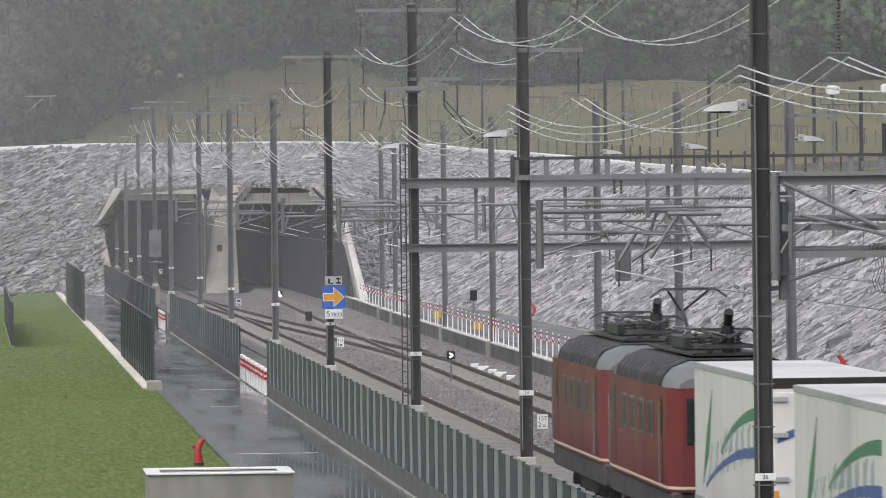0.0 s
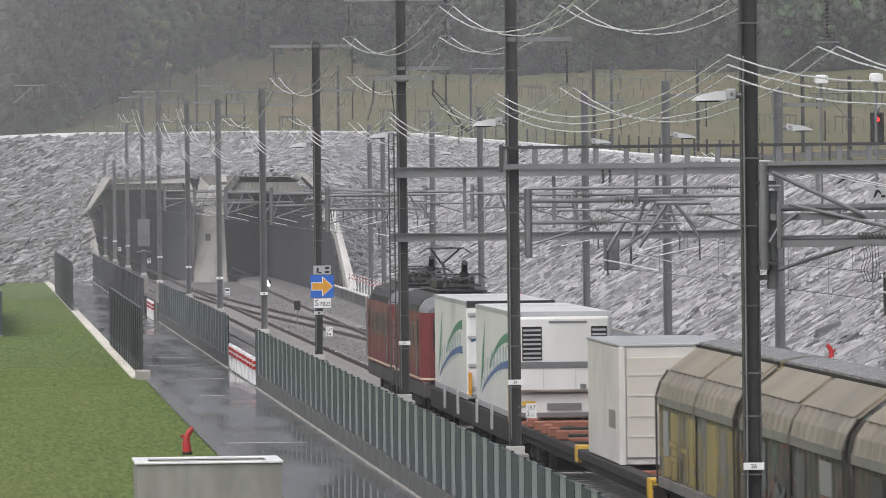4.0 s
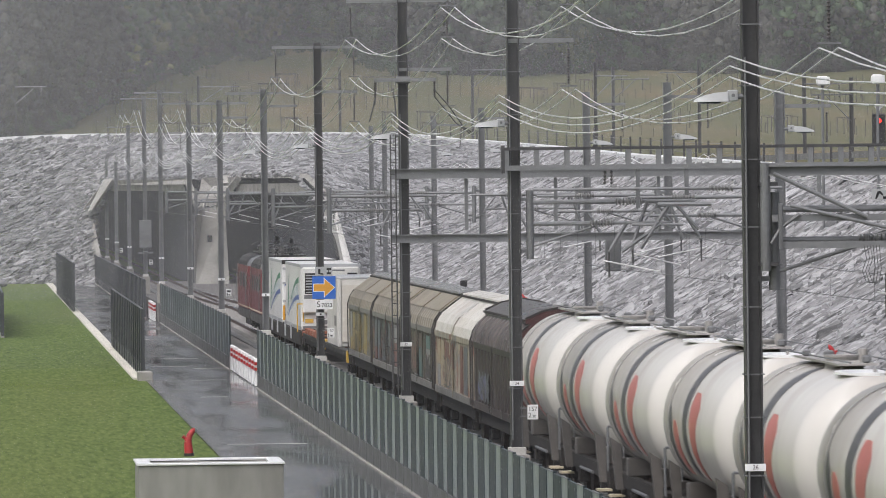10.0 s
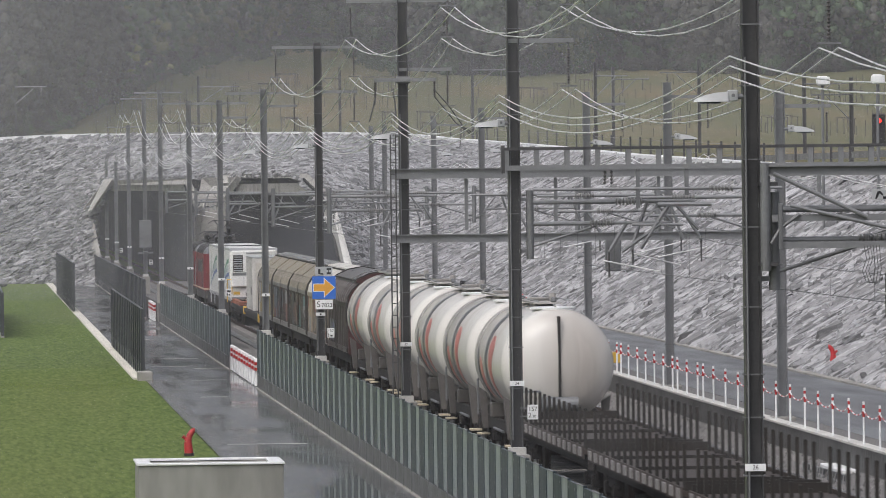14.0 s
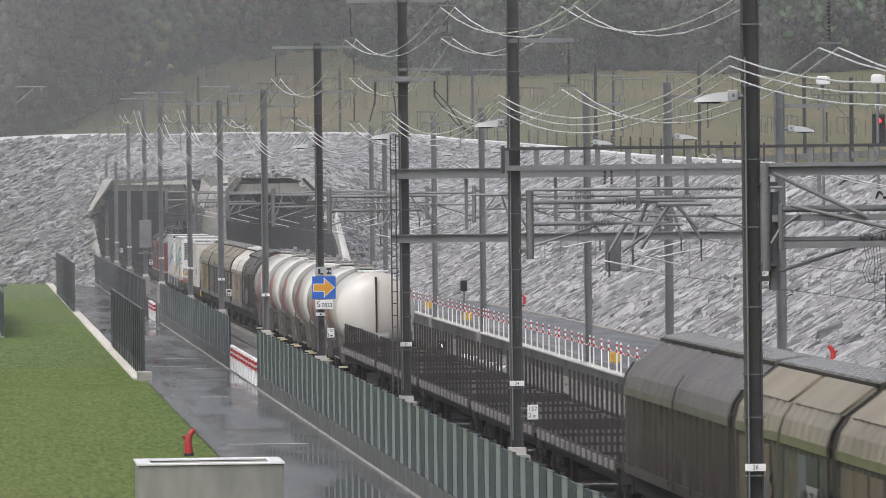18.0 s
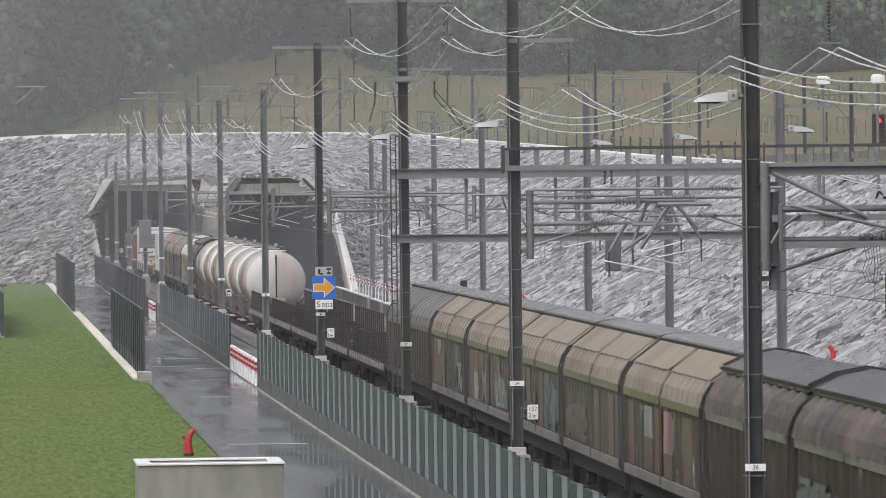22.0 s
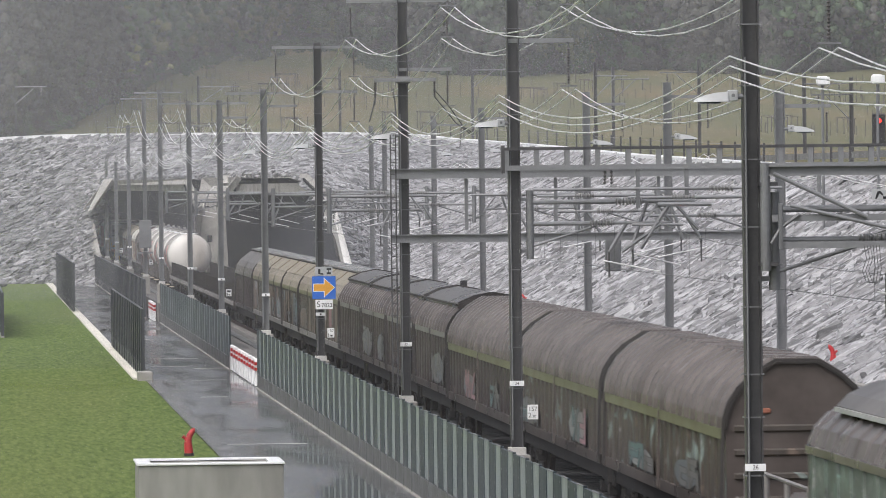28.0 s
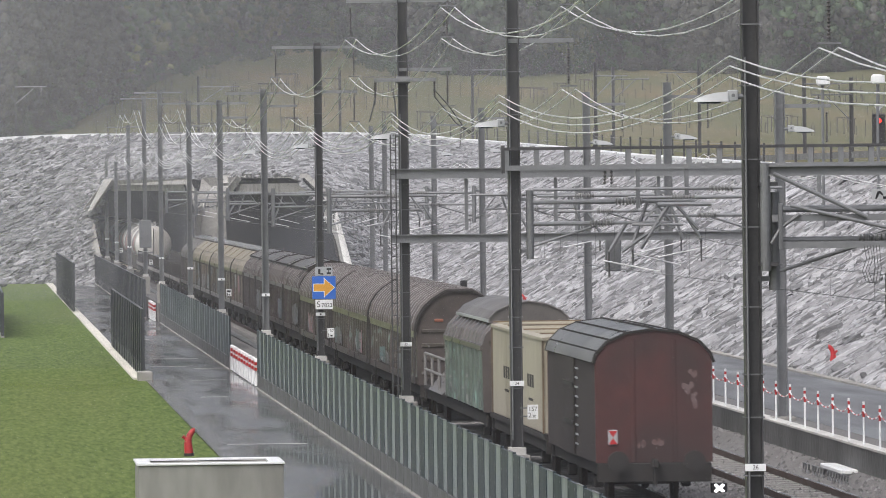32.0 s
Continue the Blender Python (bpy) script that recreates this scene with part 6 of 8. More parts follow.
SIDE_E = graffiti("olive_grey_side", (0.082, 0.075, 0.06), [(0.07, 0.078, 0.072), (0.15, 0.115, 0.085), (0.10, 0.16, 0.145), (0.24, 0.11, 0.11)], 0.57, 1.3)
SIDE_F = graffiti("dark_side_pale_tags", (0.046, 0.036, 0.034), [(0.20, 0.19, 0.18), (0.13, 0.16, 0.27), (0.05, 0.045, 0.04)], 0.63, 1.8)
SIDE_G = graffiti("brown_side_bright_tags", (0.07, 0.058, 0.048), [(0.24, 0.30, 0.28), (0.17, 0.13, 0.10), (0.34, 0.33, 0.33)], 0.6, 1.5)
SIDE_H = graffiti("green_sprayed_side", (0.13, 0.17, 0.145), [(0.20, 0.30, 0.25), (0.09, 0.11, 0.10), (0.30, 0.32, 0.30)], 0.55, 1.4)
PAINTS = [mat("faded_paint_" + n_, c_, 0.5, 0, 0.25, 3, 0.9, 0.03, (0.09, 0.08, 0.07), streak=0.4, dirt=0.8) for n_, c_ in (
    ("yellow", (0.30, 0.24, 0.10)), ("slate", (0.115, 0.13, 0.14)), ("brown", (0.13, 0.10, 0.075)), ("grey", (0.27, 0.27, 0.265)), ("oxide", (0.17, 0.085, 0.07)), ("teal", (0.10, 0.17, 0.165)),
    ("plum", (0.18, 0.10, 0.13)), ("black", (0.05, 0.05, 0.052)), ("sand", (0.36, 0.29, 0.20)), ("pink", (0.36, 0.20, 0.22)), ("violet_blue", (0.13, 0.14, 0.27)), ("dull_grey", (0.15, 0.148, 0.142)))]
STRIPE_OLIVE = mat("olive_eaves_stripe", (0.15, 0.15, 0.085), 0.5, 0, 0.2, 4, 0.6, 0.02, (0.12, 0.11, 0.07))
STRIPE_GREY = mat("grey_eaves_stripe", (0.19, 0.185, 0.17), 0.5, 0, 0.2, 4, 0.6, 0.02, (0.12, 0.11, 0.10))
CREAM = mat("dirty_cream_panel", (0.41, 0.38, 0.30), 0.5, 0, 0.25, 2, 0.4, 0.02, (0.22, 0.18, 0.125), streak=0.35, dirt=0.85)
RUSTSTREAK = mat("rust_streaked_post", (0.17, 0.12, 0.075), 0.6, 0, 0.4, 3, 0.8, 0.03, (0.08, 0.06, 0.045), streak=0.3, dirt=0.8)
OXIDE = mat("oxide_red_end", (0.066, 0.021, 0.019), 0.6, 0, 0.35, 3, 0.5, 0.05, (0.038, 0.022, 0.02), dirt=0.9)
WORNPAINT = mat("worn_pale_paint", (0.15, 0.105, 0.10), 0.7, 0, 0.3, 12, 3, 0, (0.09, 0.04, 0.035), dirt=0.9)
VANDARK = mat("dark_van_boards", (0.03, 0.024, 0.022), 0.9, 0, 0.3, 6, 0.6, 0.05, (0.06, 0.05, 0.045))
VANROOF = mat("wet_tar_roof", (0.13, 0.13, 0.13), 0.3, 0.1, 0.2, 5, 0.5, 0.05, (0.09, 0.09, 0.09))

# ---- running gear shared by all wagons ----
W_SET = Shape().tube((-0.8, 0, 0.46), (0.8, 0, 0.46), 0.08, 10)
for sx in (-1, 1):
    W_SET.tube((sx * 0.70, 0, 0.46), (sx * 0.82, 0, 0.46), 0.46, 24).tube((sx * 0.68, 0, 0.46), (sx * 0.71, 0, 0.46), 0.49, 24)
wheel_me = W_SET.data("wheelset", WHEEL)
box_me = Shape().box(-1.12, -0.9, -0.16, 0.16, 0.32, 0.62, 0.03).box(0.9, 1.12, -0.16, 0.16, 0.32, 0.62, 0.03).box(-1.08, -0.98, -0.6, 0.6, 0.62, 0.72, 0.02).box(0.98, 1.08, -0.6, 0.6, 0.62, 0.72, 0.02).data("axle_box", UNDER)
bogie_me = Shape().box(-1.06, -0.94, -1.25, 1.25, 0.45, 0.72, 0.05).box(0.94, 1.06, -1.25, 1.25, 0.45, 0.72, 0.05).box(-1.0, 1.0, -0.2, 0.2, 0.5, 0.8, 0.03).box(-1.14, -0.9, -1.1, -0.8, 0.3, 0.6, 0.03).box(-1.14, -0.9, 0.8, 1.1, 0.3, 0.6, 0.03).data("bogie", UNDER)
buffer_me = Shape().tube((0, 0, 0), (0, 0.45, 0), 0.09, 12).tube((0, 0.45, 0), (0, 0.58, 0), 0.24, 18).data("buffer", UNDER)
hook_me = Shape().box(-0.06, 0.06, 0, 0.4, -0.12, 0.08, 0.02).box(-0.03, 0.03, 0.1, 0.3, -0.5, -0.1).data("coupling", UNDER)


def running_gear(v, L, axles=2, wide=1.3, zf=1.0):
    h = L / 2 - 0.6
    part("underframe", Shape().box(-wide + 0.1, -wide + 0.25, -h, h, zf - 0.3, zf).box(wide - 0.25, wide - 0.1, -h, h, zf - 0.3, zf).box(-0.4, 0.4, -h, h, zf - 0.35, zf - 0.02)
         .box(-wide + 0.05, wide - 0.05, -h, -h + 0.25, zf - 0.35, zf).box(-wide + 0.05, wide - 0.05, h - 0.25, h, zf - 0.35, zf), UNDER, v, "dark grimy underframe")
    if axles == 2:
        for s in (-1, 1):
            share("wheelset", wheel_me, v, (0, s * (h - 3.0), 0))
            share("axle_box", box_me, v, (0, s * (h - 3.0), 0))
    else:
        for s in (-1, 1):
            b = share("bogie", bogie_me, v, (0, s * (h - 2.0), 0))
            for q in (-0.95, 0.95):
                share("wheelset", wheel_me, b, (0, q, 0))
    for s in (-1, 1):
        for x in (-0.87, 0.87):
            bf = share("buffer", buffer_me, v, (x, s * h, zf + 0.04))
            bf.matrix_basis = pose(x, s * h, zf + 0.04, 0, 0, 0 if s > 0 else 180)
        c = share("coupling", hook_me, v)
        c.matrix_basis = pose(0, s * h, zf, 0, 0, 0 if s > 0 else 180)


RUN = [(0.0, 0.0), (1.6, 29.3), (3.5, 64.4), (5.5, 103.3), (7.5, 142.2), (9.5, 181.1), (11.5, 220.0), (14.5, 279.6), (17.5, 341.2), (20.0, 393.6), (22.0, 436.4), (24.5, 490.6), (27.5, 556.8), (30.6, 626.6), (32.0, 658.5)]
TRAIN = []


def vehicle(name, front, back, label, category, group=""):
    yc = (front + back) / 2
    v = thing(name, (0, yc, 0), label, category, group)
    TRAIN.append((v, yc))
    return v, front - back


def shell(sec, y0, y1, t=0.0):
    """A skin drawn along the wagon over an outline of (x, z) points."""
    return Shape().prism(sec, 1, y0, y1)


def grown(sec, up):
    """The outline set outwards by up."""
    out = []
    for k, (x, z) in enumerate(sec):
        (xa, za), (xb, zb) = sec[max(k - 1, 0)], sec[min(k + 1, len(sec) - 1)]
        n = Vector((-(zb - za), xb - xa)).normalized()
        out.append((x + n.x * up, z + n.y * up))
    return out


def hoop(sec, y, w=0.05, up=0.035):
    """One raised strip that follows an open outline, drawn from left to right over the top."""
    o = grown(sec, up)
    return Shape().loft([[(x, y, z) for x, z in sec], [(x, y + w, z) for x, z in sec], [(x, y + w, z) for x, z in o], [(x, y, z) for x, z in o], [(x, y, z) for x, z in sec]], False)


def ribbed_skin(sec, y0, y1, pitch, w, up, s=None):
    """A roof skin pressed into ribs across its length."""
    s = s or Shape()
    o = grown(sec, up)
    rings = [[(x, y0, z) for x, z in sec]]
    n = max(1, int((y1 - y0) / pitch))
    p = (y1 - y0) / n
    for k in range(n):
        c = y0 + (k + 0.5) * p
        for y, q in ((c - w, sec), (c - w * 0.5, o), (c + w * 0.5, o), (c + w, sec)):
            rings.append([(x, y, z) for x, z in q])
    rings.append([(x, y1, z) for x, z in sec])
    return s.loft(rings, False)


def ribbed_panel(sx, x, y0, y1, z0, z1, n, w, up=0.05, t=0.06):
    """A side panel pressed into n upright ribs."""
    o = [(sx * (x - t), y0)]
    p = (y1 - y0) / n
    o.append((sx * x, y0))
    for k in range(n):
        c = y0 + (k + 0.5) * p
        o += [(sx * x, c - w), (sx * (x + up), c - w * 0.6), (sx * (x + up), c + w * 0.6), (sx * x, c + w)]
    o += [(sx * x, y1), (sx * (x - t), y1)]
    return Shape().prism(o, 2, z0, z1)


STROKES = (("h", 0.0), ("h", 0.5), ("h", 1.0), ("v", 0.0, 0.0), ("v", 0.0, 0.5), ("v", 1.0, 0.0), ("v", 1.0, 0.5), ("d", 1), ("d", -1))


def sprayed_shapes(d, sx, x, y0, y1, z0, z1, pick, fills, edge, cloud=None):
    """A row of abstract sprayed strokes with an outline, over a cloud of colour where one is named."""
    def put(shape, pts, deep):
        xa, xb = x + deep, x + deep + 0.003
        shape.prism(pts, 0, *((xa, xb) if sx > 0 else (-xb, -xa)))
    if cloud is not None:
        for c, grow, deep in ((edge, 1.06, 0.0), (PAINTS[cloud], 1.0, 0.0035)):
            sh = Shape()
            ym, zm, ry, rz = (y0 + y1) / 2, (z0 + z1) / 2, (y1 - y0) * 0.55, (z1 - z0) * 0.55
            wob = random.Random(int(y0 * 100) % 977)
            put(sh, [(ym + ry * grow * math.cos(0.4488 * k) * wob.uniform(0.82, 1.05), max(1.32, min(2.72, zm + rz * grow * math.sin(0.4488 * k) * wob.uniform(0.75, 1.05)))) for k in range(14)], deep)
            part("sprayed_cloud", sh, c, d, "sprayed cloud of faded paint")
    rim, inks = Shape(), {}
    y = y0
    while y < y1 - 1.0:
        g, lean, hz = pick.uniform(1.2, 1.9), pick.uniform(-0.15, 0.25), (z1 - z0) * pick.uniform(0.7, 1.0)
        c = fills[pick.randrange(len(fills))]
        ink = inks.setdefault(c, Shape())
        for st in pick.sample(STROKES, pick.choice((3, 4, 5))):
            for shape, e, deep in ((rim, 1, 0.007), (ink, 0, 0.0105)):
                ty, tz = 0.17 + 0.1 * e, 0.055 + 0.025 * e
                if st[0] == "h":
                    o = [(-e * 0.05 - 0.1, st[1] * hz - tz), (g * 0.85 + 0.1, st[1] * hz - tz * 0.8), (g * 0.85 + 0.1, st[1] * hz + tz), (-0.1, st[1] * hz + tz * 0.9)]
                elif st[0] == "v":
                    o = [(st[1] * g * 0.85 - ty, st[2] * hz - tz), (st[1] * g * 0.85 + ty, st[2] * hz - tz), (st[1] * g * 0.85 + ty * 0.8, (st[2] + 0.5) * hz + tz), (st[1] * g * 0.85 - ty, (st[2] + 0.5) * hz + tz)]
                else:
                    p, q = (0.0, g * 0.85) if st[1] > 0 else (g * 0.85, 0.0)
                    o = [(p - ty, -tz), (p + ty, -tz), (q + ty, hz + tz), (q - ty, hz + tz)]
                put(shape, [(y + u + lean * v, z0 + 0.06 + v) for u, v in o], deep)
        y += g * pick.uniform(1.05, 1.3)
    part("sprayed_outline", rim, edge, d, "sprayed outline of abstract strokes")
    for c, ink in inks.items():
        part("sprayed_fill", ink, PAINTS[int(c)], d, "sprayed fill of abstract strokes")


LOW = [(-1.36, 2.95), (-1.30, 3.22), (-1.13, 3.47), (-0.52, 3.93)]
CAP = [(-0.52, 3.93), (-0.5, 4.04), (0.0, 4.12), (0.5, 4.04), (0.52, 3.93)]
LOWDARK = [(-1.36, 2.95), (-1.31, 3.2), (-1.17, 3.44), (-0.88, 3.7)]
CAPDARK = [(-1.03, 3.74), (-1.01, 3.82), (-0.55, 4.02), (0.0, 4.12), (0.55, 4.02), (1.01, 3.82), (1.03, 3.74)]


def mirror(line):
    return [(-x, z) for x, z in reversed(line)]


def sliding_wagon(front, back, side, roof, cap, stripe, label, group, flush=False, axles=2, endm=None, ribs=0.34, doors=2, paints="", deep=0.03, wide=False):
    low, top = (LOWDARK, CAPDARK) if wide else (LOW, CAP)
    v, L = vehicle("freight_wagon", front, back, label, "wagon", group)
    h = L / 2 - 0.34
    running_gear(v, L, axles)
    part("floor", Shape().box(-1.3, 1.3, -h, h, 1.0, 1.12), UNDER, v)
    w = 2 * h / doors
    pick = random.Random(int(-front * 7) % 1000)
    for k in range(doors):
        a = -h + k * w
        for sx in (-1, 1):
            s = ribbed_panel(sx, 1.32, a + 0.04, a + w - 0.04, 1.12, 2.78, int(w / (0.75 if paints else 1.15)), 0.05 if paints else 0.24, 0.015 if paints else 0.05)
            d = part("side_door", s, side, v)
            # sprayed fields, each within its own pressed field of the door
            for c in range(4 if paints else 0):
                if pick.random() < 0.3:
                    continue
                y0 = a + 0.15 + c * (w - 0.3) / 4
                y1 = y0 + (w - 0.3) / 4 * pick.uniform(0.6, 0.96)
                zs = [1.34, pick.uniform(1.7, 2.3), 2.7] if pick.random() < 0.6 else [1.34, 2.7]
                for z0, z1 in zip(zs, zs[1:]):
                    if pick.random() < 0.85:
                        m_ = PAINTS[int(pick.choice(paints))]
                        part("painted_field", Shape().box(-1.347 if sx < 0 else 1.336, -1.336 if sx < 0 else 1.347, y0, y1, z0, z1 - 0.012, 0.003), m_, d, "sprayed field")
            # sprayed work across the pressed fields
            if paints and pick.random() < 0.7:
                b0 = a + pick.uniform(0.3, 1.8)
                sprayed_shapes(d, sx, 1.348, b0, min(a + w - 0.4, b0 + pick.uniform(3.5, 5.5)), 1.4, pick.uniform(1.95, 2.5), pick, paints + "7", PAINTS[pick.choice((7, 7, 1, 2))], pick.choice((None, 5, 1, 2, 4)))
            if not paints and side is not SIDE_C and pick.random() < (0.85 if side in (SIDE_F, SIDE_G) else 0.35):
                b0 = a + pick.uniform(0.4, 1.5)
                sprayed_shapes(d, sx, 1.382, b0, min(a + w - 0.4, b0 + pick.uniform(3.2, 5.6)), 1.4, pick.uniform(1.9, 2.3), pick, pick.choice(((11,), (11,), (1,), (11, 7))), PAINTS[7], pick.choice((None, None, 10, 1)))
            part("door_rail", Shape().box(-1.38 if sx < 0 else 1.322, -1.322 if sx < 0 else 1.38, a + 0.05, a + w - 0.05, 1.1, 1.3), STRIPE_GREY if paints else BROWNROOF, d)
            part("eaves_panel", Shape().box(-1.38 if sx < 0 else 1.24, -1.24 if sx < 0 else 1.38, a + 0.05, a + w - 0.05, 2.782, 2.96, 0.01), stripe, d)
        for line in (low, mirror(low)):
            part("roof_shell", ribbed_skin(line, a + 0.03, a + w - 0.03, ribs, ribs * 0.22, deep), roof, v)
        if roof is BEIGEROOF:
            for sx in (-1, 1):
                o = [(sx * 1.17, 3.5), (sx * 1.12, 3.54), (sx * 0.58, 3.945), (sx * 0.55, 3.9)]
                part("roof_panel", Shape().prism(o, 1, a + 0.35, a + w - 0.35), BEIGEPANEL, v, "smooth yellowed upper roof panel")
    xe, ze = top[0]
    part("roof_cap", shell(top + [(-xe, ze - 0.05), (xe, ze - 0.05)], -h + 0.05, h - 0.05), cap, v, "", True)
    # raised cap edges, coloured near-black as the shadow line under the cap
    part("cap_shadow_edge", Shape().box(xe - 0.05, xe - 0.005, -h + 0.02, h - 0.02, ze + 0.01, ze + 0.07).box(0.005 - xe, 0.05 - xe, -h + 0.02, h - 0.02, ze + 0.01, ze + 0.07), UNDER, v)
    full = [(-1.375, 1.15), (-1.385, 2.95), *low[1:], *top[1:-1], *mirror(low)[:-1], (1.385, 2.95), (1.375, 1.15)]
    half = [(-1.375, 1.15), (-1.385, 2.95), *low[1:-1]]
    for k in range(doors + 1):
        inner = 0 < k < doors
        for line in ((full,) if wide and not inner else (half, mirror(half))):
            part("seam", hoop(line, -h + k * w - 0.05, 0.1, 0.02 if inner else 0.04), side if inner else SEAM, v, "raised joint of the sliding halves")
    outline = [(-1.34, 1.05), *[(x * 0.99, z - 0.02) for x, z in low], *[(x, z - 0.02) for x, z in top], *[(x * 0.99, z - 0.02) for x, z in mirror(low)], (1.34, 1.05)]
    for s in (-1, 1):
        e = part("end_wall", Shape().prism(outline, 1, s * h - 0.05, s * h + 0.05), endm or side, v)
        part("end_post", Shape().box(-0.5, -0.42, s * h - 0.1, s * h + 0.1, 1.05, 3.9).box(0.42, 0.5, s * h - 0.1, s * h + 0.1, 1.05, 3.9), endm or side, e)
    return v


RISE = [(-1.37, 2.72), (-1.36, 2.92), (-1.28, 3.18), (-1.1, 3.46), (-0.84, 3.7), (-0.55, 3.88), (-0.42, 3.96)]
ROUND = RISE + [(-x, z) for x, z in reversed(RISE)]


def round_wagon(front, back, side, roof, stripe, label, group):
    v, L = vehicle("freight_wagon", front, back, label, "wagon", group)
    h = L / 2 - 0.62
    running_gear(v, L, 4)
    part("floor", Shape().box(-1.3, 1.3, -h, h, 1.0, 1.12), UNDER, v)
    n = 2
    w = 2 * h / n
    for k in range(n):
        a = -h + k * w
        for sx in (-1, 1):
            s = ribbed_panel(sx, 1.34, a + 0.04, a + w - 0.04, 1.12, 2.5, 10, 0.24, 0.05)
            d = part("side_door", s, side, v)
            part("eaves_panel", Shape().box(-1.41 if sx < 0 else 1.28, -1.28 if sx < 0 else 1.41, a + 0.03, a + w - 0.03, 2.502, 2.72, 0.01), stripe, d)
            part("door_rail", Shape().box(-1.41 if sx < 0 else 1.342, -1.342 if sx < 0 else 1.41, a + 0.03, a + w - 0.03, 1.06, 1.28), BROWNROOF, d)
        pick = random.Random(int(-front) + k)
        for d_ in [o for o in v.children if o.name.startswith("side_door")][-2:]:
            sx = -1 if d_.data.vertices[0].co.x < 0 else 1
            b0 = a + pick.uniform(0.8, 5.5)
            sprayed_shapes(d_, sx, 1.402, b0, b0 + pick.uniform(3.4, 5.4), 1.34, pick.uniform(1.8, 2.2), pick, pick.choice(((11,), (11, 5), (9, 5))), PAINTS[pick.choice((7, 2))], pick.choice((None, 5, 3, 1)))
        part("roof_shell", ribbed_skin(ROUND, a + 0.03, a + w - 0.03, 1.15, 0.25, 0.1), roof, v)
    for k in range(n + 1):
        part("seam", hoop([(-1.42, 1.1), *ROUND, (1.42, 1.1)], -h + w * k - 0.06, 0.12, 0.06), roof if 0 < k < n else SEAM, v, "joint between roof sections")
    part("roof_walk", Shape().box(-0.4, 0.4, -h + 0.3, h - 0.3, 4.0, 4.04, 0.01), OLIVEROOF, v, "flat walkway strip on the roof")
    for s in (-1, 1):
        e = part("end_wall", Shape().prism([(-1.34, 1.02), *[(x * 0.99, z) for x, z in ROUND], (1.34, 1.02)], 1, s * h - 0.05, s * h + 0.05), BROWNROOF, v, "dark end wall with pressed ribs")
        for z in (1.3, 1.75, 2.2, 2.65):
            part("end_rib", Shape().box(-1.2, 1.2, s * h - 0.1, s * h + 0.1, z, z + 0.14, 0.03), side, e)
        part("end_rim", hoop([(x * 0.97, z - 0.03) for x, z in ROUND], s * h - 0.12, 0.24, 0.04), UNDER, e)
        part("hook_plate", Shape().box(-0.78, -0.5, s * h - 0.09, s * h + 0.09, 3.0, 3.1, 0.02), RUSTORANGE, e, "rusty orange plate")
    return v


# ---- locomotives ----


